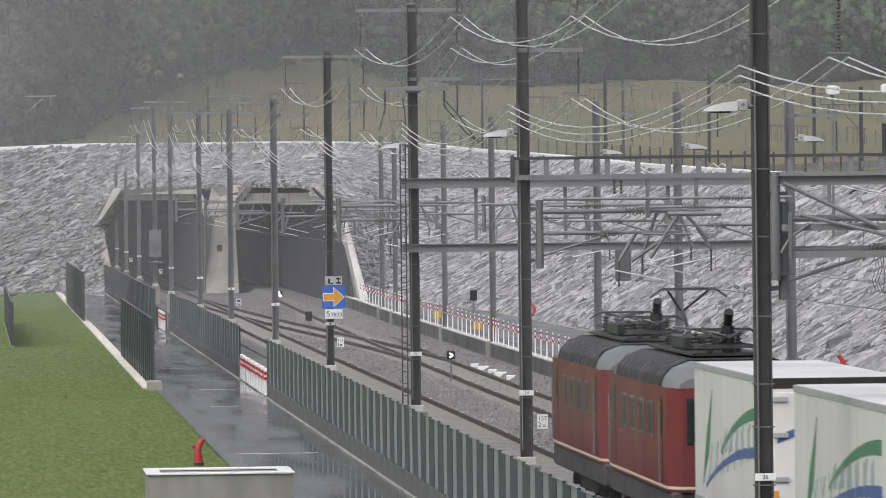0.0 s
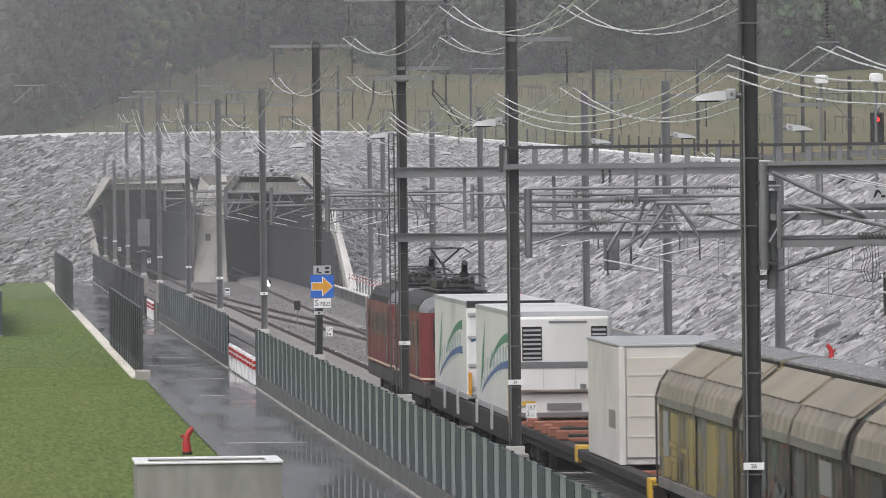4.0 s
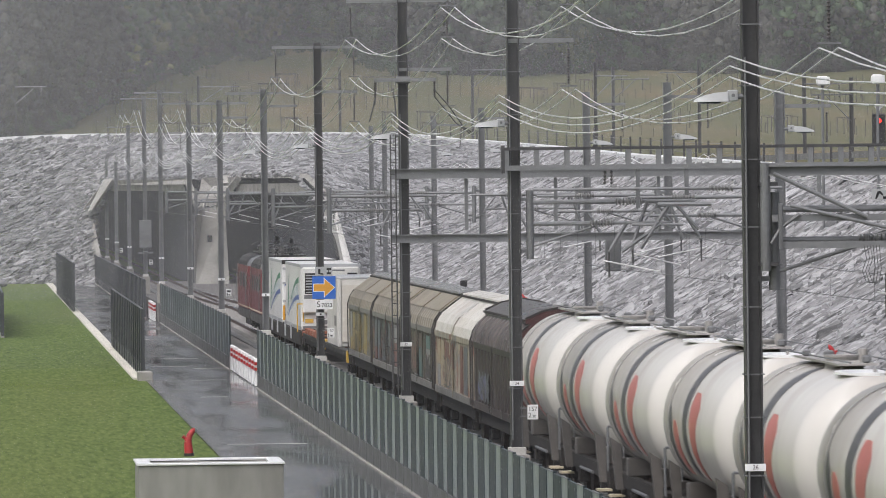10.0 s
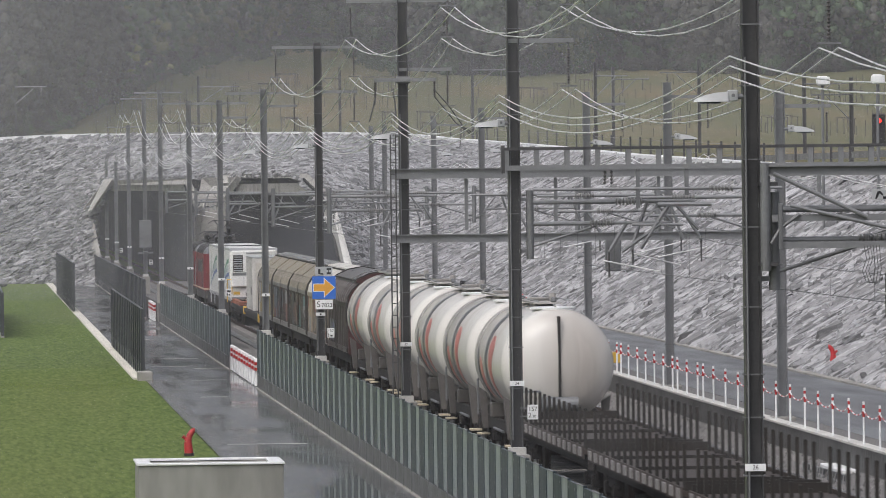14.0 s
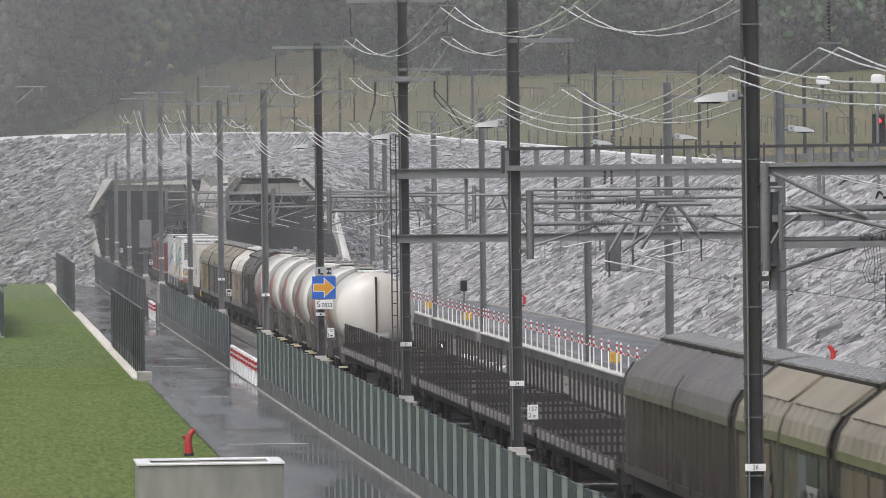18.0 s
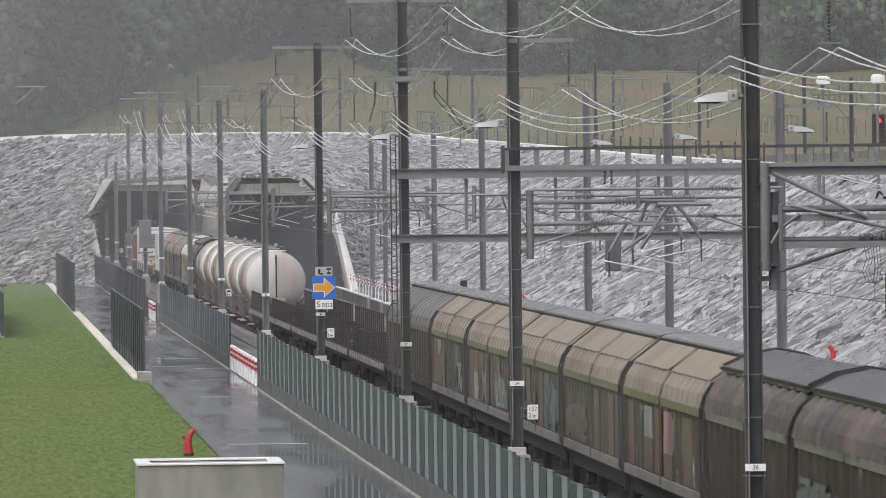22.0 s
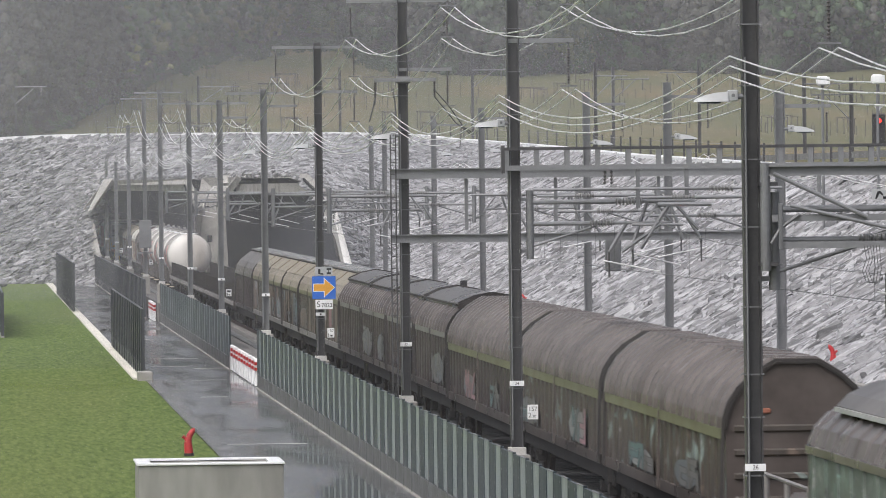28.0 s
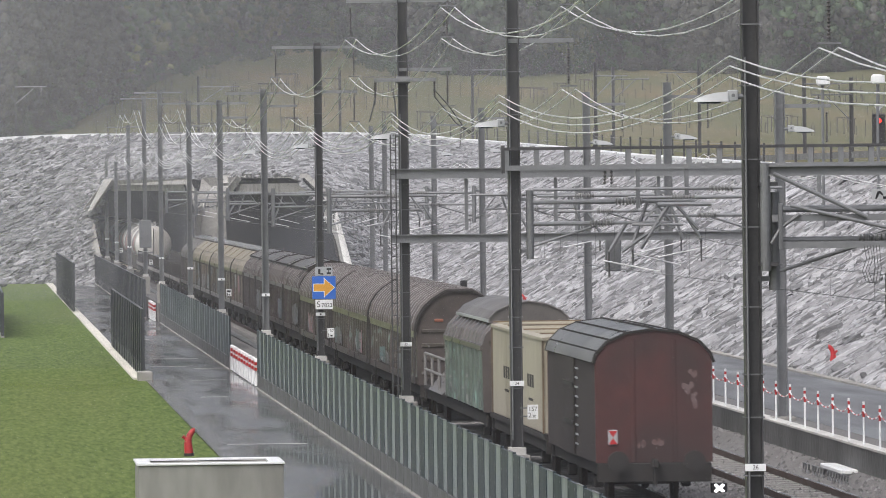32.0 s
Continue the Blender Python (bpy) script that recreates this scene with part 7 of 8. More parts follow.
def locomotive(front, back, label, raised):
    v, L = vehicle("electric_locomotive", front, back, label, "locomotive", "locomotives")
    h = L / 2 - 0.62
    for s in (-1, 1):
        b = share("bogie", bogie_me, v, (0, s * 3.9, 0))
        for q in (-1.4, 1.4):
            share("wheelset", wheel_me, b, (0, q, 0.12))
    part("skirt", Shape().box(-1.44, 1.44, -h + 0.1, h - 0.1, 0.72, 1.22, 0.04).box(-1.2, 1.2, -2.0, 2.0, 0.35, 0.72, 0.04), LOCOSKIRT, v, "dirty grey skirt")
    # body with nose facets
    pl = [(-1.48, -h + 0.5), (-1.2, -h), (1.2, -h), (1.48, -h + 0.5), (1.48, h - 0.5), (1.2, h), (-1.2, h), (-1.48, h - 0.5)]
    part("body", Shape().prism(pl, 2, 1.226, 3.35), LOCORED, v)
    part("cream_line", Shape().prism([(x * 1.006, y * 1.002) for x, y in pl], 2, 1.28, 1.34), CREAMLINE, v, "thin cream line")
    # dark window band pieces on the sides
    for sx in (-1, 1):
        for k in range(4):
            y = -3.6 + 2.0 * k
            fr = part("window_rim", Shape().box(-1.5 if sx < 0 else 1.483, -1.483 if sx < 0 else 1.5, y, y + 0.95, 2.25, 3.0, 0.01), STEEL, v)
            part("pane", Shape().box(-1.508 if sx < 0 else 1.501, -1.501 if sx < 0 else 1.508, y + 0.08, y + 0.87, 2.32, 2.93), PALEPANE, fr)
        for s in (-1, 1):
            d = part("cab_door", Shape().box(-1.495 if sx < 0 else 1.483, -1.483 if sx < 0 else 1.495, s * (h - 1.75) - 0.33, s * (h - 1.75) + 0.33, 1.36, 3.2, 0.005), LOCORED, v)
            part("pane", Shape().box(-1.505 if sx < 0 else 1.497, -1.497 if sx < 0 else 1.505, s * (h - 1.75) - 0.24, s * (h - 1.75) + 0.24, 2.35, 3.1), DARKGLASS, d)
            part("handrail", Shape().tube((sx * 1.56, s * (h - 1.3), 1.4), (sx * 1.56, s * (h - 1.3), 2.9), 0.02, 6), STEEL, v)
    for s in (-1, 1):
        for sx in (-1, 1):
            fr = part("windscreen_rim", Shape().box(min(sx * 0.1, sx * 1.12), max(sx * 0.1, sx * 1.12), min(s * h, s * (h + 0.02)), max(s * h, s * (h + 0.02)), 2.2, 3.15, 0.008), BLACK, v)
            part("windscreen", Shape().box(min(sx * 0.16, sx * 1.06), max(sx * 0.16, sx * 1.06), min(s * (h + 0.021), s * (h + 0.03)), max(s * (h + 0.021), s * (h + 0.03)), 2.26, 3.08), DARKGLASS, fr)
            part("headlamp", Shape().tube((sx * 0.82, s * h, 1.55), (sx * 0.82, s * (h + 0.08), 1.55), 0.13, 16), LAMPGREY, v, "round headlamp")
            bf = share("buffer", buffer_me, v)
            bf.matrix_basis = pose(sx * 0.87, s * h, 1.06, 0, 0, 0 if s > 0 else 180)
        part("headlamp", Shape().tube((0, s * h, 3.25), (0, s * (h + 0.06), 3.25), 0.1, 14), LAMPGREY, v, "round top headlamp")
        c = share("coupling", hook_me, v)
        c.matrix_basis = pose(0, s * h, 1.0, 0, 0, 0 if s > 0 else 180)
    rsec = [(-1.47, 3.35), (-1.42, 3.55), (-1.25, 3.75), (-0.9, 3.88), (0.9, 3.88), (1.25, 3.75), (1.42, 3.55), (1.47, 3.35)]
    part("roof", ribbed_skin(rsec, -h + 1.9, h - 1.9, 0.8, 0.06, 0.03), LOCOBLACK, v)
    for s in (-1, 1):
        a, b = sorted((s * (h - 1.88), s * (h - 0.1)))
        sm = [(x * 0.99, z - 0.02) for x, z in rsec]
        rings = []
        for k in range(7):
            f = k / 6
            d = 1 - 0.55 * f ** 2.2
            rings.append([(x * (1 - 0.12 * f * f), s * (h - 1.88 + 1.83 * f), 3.35 + (z - 3.35) * d) for x, z in sm])
        hood = Shape().loft(rings)
        part("cab_hood", hood, SILVER, v, "silver-grey rounded cab roof", True)
    # roof gear
    gear = part("roof_walk", Shape().box(-0.75, 0.75, -h + 2.3, h - 2.3, 3.95, 4.0), LOCOBLACK, v)
    for k in range(7):
        y = -h + 2.7 + k * (2 * h - 5.4) / 6
        x = 0.4 if k % 2 else -0.35
        part("roof_insulator", insulator((x, y, 4.0), (x, y, 4.38), 0.09, 5), PORCELAIN, gear)
    part("resistor_box", Shape().box(-0.6, 0.6, -1.4, 1.3, 4.0, 4.3, 0.04), LOCOBLACK, gear)
    part("bus_bar", Shape().tube((-0.35, -h + 2.5, 4.42), (0.4, h - 2.5, 4.42), 0.03, 6).tube((0.4, -h + 2.9, 4.4), (-0.3, h - 3.2, 4.4), 0.025, 6), STEEL, gear)
    part("breaker", Shape().tube((0.1, -h + 3.4, 4.0), (0.1, -h + 3.4, 4.55), 0.14, 12).tube((0.1, -h + 3.4, 4.55), (0.1, -h + 3.1, 4.85), 0.1, 12), LOCOBLACK, gear, "black roof breaker")
    for s in (-1, 1):
        up = raised == s
        yb_ = s * (h - 3.2)
        z = 4.1
        p = part("pantograph", Shape().box(-0.55, 0.55, yb_ - 0.8, yb_ - 0.72, z, z + 0.08).box(-0.55, 0.55, yb_ + 0.72, yb_ + 0.8, z, z + 0.08).box(-0.55, -0.48, yb_ - 0.8, yb_ + 0.8, z, z + 0.08).box(0.48, 0.55, yb_ - 0.8, yb_ + 0.8, z, z + 0.08), DARKSTEEL, v, "dark pantograph")
        if up:
            kn = (yb_ + s * 1.0, 4.75)
            part("lower_arm", Shape().tube((0, yb_ - s * 0.7, 4.2), (0, kn[0], kn[1]), 0.05, 8), DARKSTEEL, p)
            part("upper_arm", Shape().tube((-0.05, kn[0], kn[1]), (-0.45, yb_ - s * 0.4, 5.2), 0.03, 8).tube((0.05, kn[0], kn[1]), (0.45, yb_ - s * 0.4, 5.2), 0.03, 8), DARKSTEEL, p)
            part("collector", Shape().box(-0.6, 0.6, yb_ - s * 0.4 - 0.15, yb_ - s * 0.4 + 0.15, 5.2, 5.26).tube((-0.6, yb_ - s * 0.4, 5.23), (-0.85, yb_ - s * 0.4, 5.05), 0.025, 6).tube((0.6, yb_ - s * 0.4, 5.23), (0.85, yb_ - s * 0.4, 5.05), 0.025, 6), DARKSTEEL, p)
        else:
            part("lower_arm", Shape().tube((0, yb_ - s * 0.7, 4.2), (0, yb_ + s * 1.0, 4.36), 0.05, 8), DARKSTEEL, p)
            part("upper_arm", Shape().tube((-0.05, yb_ + s, 4.36), (-0.45, yb_ - s * 0.6, 4.45), 0.03, 8).tube((0.05, yb_ + s, 4.36), (0.45, yb_ - s * 0.6, 4.45), 0.03, 8), DARKSTEEL, p)
            part("collector", Shape().box(-0.6, 0.6, yb_ - s * 0.75, yb_ - s * 0.45, 4.45, 4.5).tube((-0.6, yb_ - s * 0.6, 4.48), (-0.85, yb_ - s * 0.6, 4.32), 0.025, 6).tube((0.6, yb_ - s * 0.6, 4.48), (0.85, yb_ - s * 0.6, 4.32), 0.025, 6), DARKSTEEL, p)
    return v


locomotive(174.6, 159.3, "faded red electric locomotive with a black roof leading the train", 0)
locomotive(159.2, 143.9, "faded red electric locomotive with a raised pantograph", 1)

# ---- trailers on the pocket wagon ----
pk, L = vehicle("pocket_wagon", 143.6, 109.0, "low articulated pocket wagon carrying two white trailers", "wagon")
running_gear(pk, L, 4, 1.3, 0.95)
part("side_sill", Shape().box(-1.35, -1.2, -L / 2 + 1, L / 2 - 1, 0.55, 1.15, 0.02).box(1.2, 1.35, -L / 2 + 1, L / 2 - 1, 0.55, 1.15, 0.02), UNDER, pk, "grimy dark side sill")
part("end_deck", Shape().box(-1.25, 1.25, -L / 2 + 0.7, -L / 2 + 3.0, 0.96, 1.15, 0.02).box(-1.25, 1.25, L / 2 - 1.4, L / 2 - 0.7, 0.96, 1.15, 0.02), RUSTORANGE, pk)
mb = share("bogie", bogie_me, pk)
for q in (-0.95, 0.95):
    share("wheelset", wheel_me, mb, (0, q, 0))
for y in (-9.5, -4, 3.5, 9):
    part("fold_plate", Shape().box(-1.42, -1.36, y, y + 0.5, 0.7, 1.35, 0.02), LAMPGREY, pk, "pale folding plate")


def trailer(front, back, label, unit):
    v, L = vehicle("refrigerated_trailer", front, back, label, "trailer", "trailers")
    h = L / 2
    z0, z1 = 1.2, 3.95
    part("box", Shape().box(-1.275, 1.275, -h, h, z0, z1, 0.03), TRAILER, v)
    part("roof_skin", Shape().box(-1.24, 1.24, -h + 0.05, h - 0.05, z1 + 0.002, z1 + 0.02), TRAILER, v, "wet white roof")
    part("roof_rim", Shape().box(-1.27, 1.27, -h - 0.012, -h + 0.1, z1 - 0.16, z1 + 0.03, 0.01), LAMPGREY if unit else UNDER, v, "" if unit else "dark rear roof rim")
    tr = Shape()
    for x in (-1.285, 1.235):
        tr.box(x, x + 0.05, -h - 0.01, h + 0.01, z1 - 0.1, z1 + 0.012).box(x, x + 0.05, -h - 0.01, h + 0.01, z0 - 0.02, z0 + 0.14)
    part("edge_trim", tr, LAMPGREY, v)
    if unit:
        # cooling unit on the end that faces back
        f = part("cooling_unit", Shape().box(-1.2, 1.2, -h - 0.42, -h - 0.004, 1.9, 3.85, 0.06), TRAILER, v, "white cooling unit")
        for x0, x1 in ((-1.1, -0.58), (0.7, 1.12)):
            part("grille_back", Shape().box(x0, x1, -h - 0.43, -h - 0.422, 2.72, 3.6), BLACK, f, "dark louvred grille")
            for k in range(7):
                part("slat", Shape().box(x0 + 0.03, x1 - 0.03, -h - 0.47, -h - 0.431, 2.76 + k * 0.12, 2.81 + k * 0.12), LAMPGREY, f)
        part("band", Shape().box(-1.14, 1.18, -h - 0.435, -h - 0.423, 2.52, 2.68), STEEL, f, "grey band")
        part("seam", Shape().box(-0.56, -0.545, -h - 0.428, -h - 0.423, 1.95, 2.5).box(0.28, 0.295, -h - 0.428, -h - 0.423, 1.95, 2.5), LAMPGREY, f)
        part("vent_box", Shape().box(0.4, 0.56, -h - 0.44, -h - 0.423, 1.98, 2.1, 0.01).box(0.86, 0.94, -h - 0.44, -h - 0.423, 2.1, 2.2), STEEL, f)
        part("lettering_bar", Shape().box(-0.4, 0.6, -h - 0.428, -h - 0.423, 3.68, 3.74), STEEL, f)
        part("bulkhead_foot", Shape().box(-1.2, 1.2, -h - 0.2, -h - 0.004, 1.25, 1.85, 0.02), TRAILER, v)
        part("lamp", Shape().box(-1.1, -0.75, -h - 0.24, -h - 0.21, 1.5, 1.66), YELLOW, v, "yellow plate")
        part("dark_bar", Shape().box(-0.45, 0.45, -h - 0.24, -h - 0.21, 1.42, 1.6).box(-1.2, 1.2, -h - 0.22, -h - 0.202, 1.25, 1.36), STEEL, v)
        part("guard", Shape().path([(-1.42, -h, 1.1), (-1.42, -h, 2.25), (-1.42, -h - 0.1, 2.3), (-1.18, -h - 0.25, 2.3), (-1.18, -h - 0.25, 1.55)], 0.028, 6), YELLOW, v, "yellow guard loop")
    else:
        # hinged doors on the end that faces back
        for s in (-1, 1):
            d = part("end_door", Shape().box(min(0.02 * s, 1.2 * s), max(0.02 * s, 1.2 * s), -h - 0.05, -h - 0.004, 1.3, 3.72, 0.01), TRAILER, v)
            for z in (1.5, 2.15, 2.95, 3.6):
                part("hinge", Shape().box(min(s * 0.95, s * 1.24), max(s * 0.95, s * 1.24), -h - 0.09, -h - 0.051, z - 0.05, z + 0.05, 0.01), LAMPGREY, d)
        part("print", Shape().prism([(-1.15, 2.95), (-0.1, 3.35), (-0.1, 3.2), (-1.15, 2.8)], 1, -h - 0.056, -h - 0.052), LOGOBLUE, v, "blue printed stroke")
        part("marker", Shape().box(-1.24, -1.14, -h - 0.14, -h - 0.092, 1.3, 1.95, 0.01), ORANGE, v, "orange reflector strip")
    # rear doors face forwards
    for s in (-1, 1):
        d = part("rear_door", Shape().box(min(0.02 * s, 1.2 * s), max(0.02 * s, 1.2 * s), h + 0.004, h + 0.05, 1.3, 3.85, 0.01), TRAILER, v)
        part("lock_bar", Shape().tube((0.5 * s, h + 0.08, 1.35), (0.5 * s, h + 0.08, 3.8), 0.02, 6), STEEL, d)
    # printed swoosh on both sides: arcs and a tall wedge
    for sx in (-1, 1):
        x0, x1 = (-1.283, -1.2762) if sx < 0 else (1.2762, 1.283)

        def band(y0, y1, zb, zt, rise, wid, n=14):
            rings = []
            for k in range(n + 1):
                f = k / n
                y = lerp(y0, y1, f)
                z = zb + (zt - zb) * math.sin(f * math.pi * 0.5) ** 0.8
                ww = wid * (0.35 + 0.65 * f)
                rings.append([(x0, y, z), (x1, y, z), (x1, y, z + ww), (x0, y, z + ww)])
            return Shape().loft(rings)
        part("blue_arc", band(h - 2.2, -h + 1.6, 1.55, 2.45, 1, 0.22), LOGOBLUE, v, "blue printed arc")
        part("green_arc", band(h - 5.0, -h + 1.6, 2.3, 3.15, 1, 0.26), LOGOGREEN, v, "green printed arc")
        part("wedge", Shape().prism([(h - 1.6, 1.6), (h - 2.8, 2.3), (h - 3.4, 3.5), (h - 2.3, 2.6)], 0, x0, x1), LOGOGREEN, v, "green printed wedge")
        lat = Shape()
        for k in range(7):
            y = h - 2.6 - k * 1.15
            lat.prism([(y, 1.7 + 0.1 * k), (y - 0.1, 1.7 + 0.1 * k), (y - 0.75, 2.45 + 0.1 * k), (y - 0.65, 2.45 + 0.1 * k)], 0, x0, x1)
            lat.prism([(y - 0.7, 1.75 + 0.1 * k), (y - 0.6, 1.75 + 0.1 * k), (y - 0.05, 2.4 + 0.1 * k), (y - 0.15, 2.4 + 0.1 * k)], 0, x0 - 0.001 * sx, x1 + 0.001 * sx)
        part("lattice_print", lat, LOGOPALE, v, "thin pale printed lattice")
        for k in range(6):
            y = h - 5.6 - k * 1.0
            part("pale_print", Shape().prism([(y, 2.35 + 0.05 * k), (y - 0.5, 2.4 + 0.05 * k), (y - 0.45, 2.85 + 0.05 * k), (y - 0.05, 2.7 + 0.05 * k)], 0, x0, x1), LOGOPALE, v, "pale printed shape")
    part("chassis", Shape().box(-0.5, 0.5, -h + 0.5, h - 0.3, 0.95, 1.19), UNDER, v)
    for y in (h - 2.2, h - 3.5, h - 4.8):
        part("wheel", Shape().tube((-1.2, y, 0.95), (-0.9, y, 0.95), 0.42, 18).tube((0.9, y, 0.95), (1.2, y, 0.95), 0.42, 18), BLACK, v)
    return v


trailer(141.4, 128.0, "white refrigerated trailer with green and blue arcs on a pocket wagon", False)
trailer(124.2, 110.6, "white refrigerated trailer with a louvred cooling unit on a pocket wagon", True)

# ---- container wagon ----
cw, L = vehicle("container_wagon", 108.8, 73.4, "flat container wagon with rusty orange frames carrying one grey box", "wagon")
running_gear(cw, L, 4, 1.3, 1.0)
part("deck_beam", Shape().box(-1.3, -1.0, -L / 2 + 0.7, L / 2 - 0.7, 0.9, 1.12, 0.02).box(1.0, 1.3, -L / 2 + 0.7, L / 2 - 0.7, 0.9, 1.12, 0.02), UNDER, cw, "dark deck beam")
for k in range(14):
    y = -L / 2 + 1.2 + k * (L - 2.6) / 13
    part("cross_beam", Shape().box(-1.0, 1.0, y, y + 0.22, 0.85, 1.08, 0.02), UNDER if k % 2 else RUSTORANGE, cw)
for y in (L / 2 - 3, L / 2 - 5.2, L / 2 - 7.4, L / 2 - 9.6, L / 2 - 11.8):
    part("stop_block", Shape().box(-1.32, -1.05, y, y + 0.5, 1.12, 1.36, 0.03), RUSTORANGE, cw, "bright orange stop block")
part("yellow_step", Shape().box(-1.32, -1.0, -L / 2 + 0.7, -L / 2 + 1.3, 0.7, 1.15, 0.02).box(-1.32, -1.0, 0.5, 1.1, 0.8, 1.2, 0.02), YELLOW, cw)
bxv, L = vehicle("swap_body", 89.2, 81.4, "plain pale grey box body standing on a container wagon", "container")
h = L / 2
part("box", Shape().box(-1.25, 1.25, -h, h, 1.14, 3.72, 0.02), GREYBOX, bxv)
part("roof_rim", Shape().box(-1.27, 1.27, -h - 0.02, h + 0.02, 3.722, 3.8, 0.02), LAMPGREY, bxv)
dr = part("rear_door", Shape().box(-1.1, 1.1, -h - 0.05, -h - 0.004, 1.3, 3.5, 0.01), DOORPALE, bxv, "pale roller door")
for k in range(4):
    part("door_rib", Shape().box(-1.08, 1.08, -h - 0.065, -h - 0.051, 1.75 + k * 0.45, 1.78 + k * 0.45), GREYBOX, dr)
for x in (-1.27, 1.12):
    part("corner_post", Shape().box(x, x + 0.15, -h - 0.07, -h + 0.1, 1.14, 3.72, 0.01), GREYBOX, bxv)
part("side_mark", Shape().box(-1.256, -1.252, -h + 1.0, -h + 2.6, 1.9, 2.3), GREYWAGON, bxv, "dark grey marks")

# ---- first group of sliding-wall wagons ----
G1 = "sliding-wall wagons"
sliding_wagon(72.0, 56.7, SIDE_A, BEIGEROOF, GREYROOF, STRIPE_GREY, "yellowish sliding-wall freight wagon sprayed with faded paint", G1, paints="0003", ribs=0.9, deep=0.035)
sliding_wagon(56.6, 40.4, SIDE_B, BEIGEROOF, GREYROOF, STRIPE_GREY, "sliding-wall freight wagon with a beige roof and sprayed dark side", G1, paints="1113547", ribs=0.9, deep=0.035)
sliding_wagon(40.3, 24.4, SIDE_E, BEIGEROOF, GREYROOF, STRIPE_GREY, "sliding-wall freight wagon with a beige roof and olive sprayed side", G1, paints="22223567", ribs=0.9, deep=0.035)
sliding_wagon(24.3, 8.3, SIDE_C, WHITEROOF, WHITEROOF, SIDE_C, "sliding-wall freight wagon with a white roof and stained pale side", G1, ribs=1.6, paints="8884431")
sliding_wagon(8.2, -6.6, SIDE_D, BROWNROOF, BROWNROOF, SIDE_D, "dark brown sliding-wall freight wagon with a ribbed roof", G1, endm=OXIDE, ribs=1.15, deep=0.11, wide=True)


# ---- tank wagons ----
def tank_wagon(front, back, last):
    v, L = vehicle("tank_wagon", front, back, "white tank wagon with a faded red band" + (" and dark end rib" if last else ""), "tank wagon", "tank wagons")
    running_gear(v, L, 4, 1.25, 0.95)
    h = L / 2 - 0.9
    R, zc = 1.5, 2.55
    prof = [(-h, 0.05), (-h + 0.03, 0.5), (-h + 0.14, 0.95), (-h + 0.33, 1.28), (-h + 0.6, 1.45), (-h + 0.85, R), (h - 0.85, R), (h - 0.6, 1.45), (h - 0.33, 1.28), (h - 0.14, 0.95), (h - 0.03, 0.5), (h, 0.05)]
    part("tank", Shape().lathe(prof, 48, 1).moved(Matrix.Translation((0, 0, zc))), TANKWHITE, v, "", True)

    def ring(y, w, r, a0, a1, n=24):
        rings = []
        for k in range(n + 1):
            a = radians(lerp(a0, a1, k / n))
            c, d = math.cos(a), math.sin(a)
            rings.append([(c * q, yy, zc + d * q) for yy, q in ((y, r), (y + w, r), (y + w, r + 0.012), (y, r + 0.012))])
        return Shape().loft(rings)

    def swoosh(near, wide, a0, a1, tip, r, n=20):
        """A painted band along the shell that narrows from its top to its tip."""
        rings = []
        for k in range(n + 1):
            f = k / n
            a = radians(lerp(a0, a1, f))
            w = lerp(wide, tip, f ** 0.8) * min(1, 0.35 + 4 * f)
            c, d = math.cos(a), math.sin(a)
            y = near + (wide - w) * 0.75
            rings.append([(c * q, yy, zc + d * q) for yy, q in ((y, r), (y + w, r), (y + w, r + 0.006), (y, r + 0.006))])
        return Shape().loft(rings)
    for a0, a1, sgn in ((152, 222, 1), (28, -42, -1)):
        part("red_band", swoosh(-h + 3.3, 2.0, a0, a1, 0.4, R + 0.002), TANKRED, v, "faded red tapering band")
        part("dark_band", swoosh(-h + 5.4, 1.15, a0 - sgn * 50, a1, 0.7, R + 0.003), TANKDARK, v, "dark grey curved band")
        part("red_band", swoosh(-h + 7.3, 0.9, a0 + sgn * 25, a1, 0.7, R + 0.002), TANKRED, v, "faded red lower band")
        part("dark_band", swoosh(-h + 8.4, 0.9, a0 + sgn * 15, a1, 0.5, R + 0.003), TANKDARK, v, "dark grey lower band")
    part("strap", ring(h - 2.1, 0.12, R + 0.004, -40, 220, 36), TANKLEG, v)
    for y in (-h + 2.6, h - 2.6):
        part("saddle", Shape().box(-1.2, 1.2, y - 0.3, y + 0.3, 0.95, 1.35, 0.03), TANKFRAME, v)
    for s in (-1, 1):
        part("side_leg", Shape().prism([(s * 1.15, 0.6), (s * 1.3, 0.6), (s * 1.42, 1.75), (s * 1.2, 1.6)], 1, -h + 0.9, -h + 1.25), TANKFRAME, v)
        part("side_leg", Shape().prism([(s * 1.15, 0.6), (s * 1.3, 0.6), (s * 1.42, 1.75), (s * 1.2, 1.6)], 1, h - 1.25, h - 0.9), TANKFRAME, v)
        part("footstep", Shape().box(s * 1.25 - 0.16, s * 1.25 + 0.16, -h + 0.3, -h + 0.9, 0.42, 0.47).box(s * 1.25 - 0.16, s * 1.25 + 0.16, h - 0.9, h - 0.3, 0.42, 0.47), CREAMLINE, v, "pale footstep")
        part("brake_rod", Shape().tube((s * 1.2, -1.6, 0.7), (s * 1.2, 1.6, 0.7), 0.04, 6), STEEL, v)
    wk = part("top_walk", Shape().box(-0.36, 0.36, -h + 3.6, h - 1.0, 4.12, 4.16).box(-0.03, 0.03, -h + 1.2, -h + 1.26, 4.0, 4.13).box(-0.03, 0.03, h - 1.26, h - 1.2, 4.0, 4.13), TANKLEG, v, "grey top walkway")
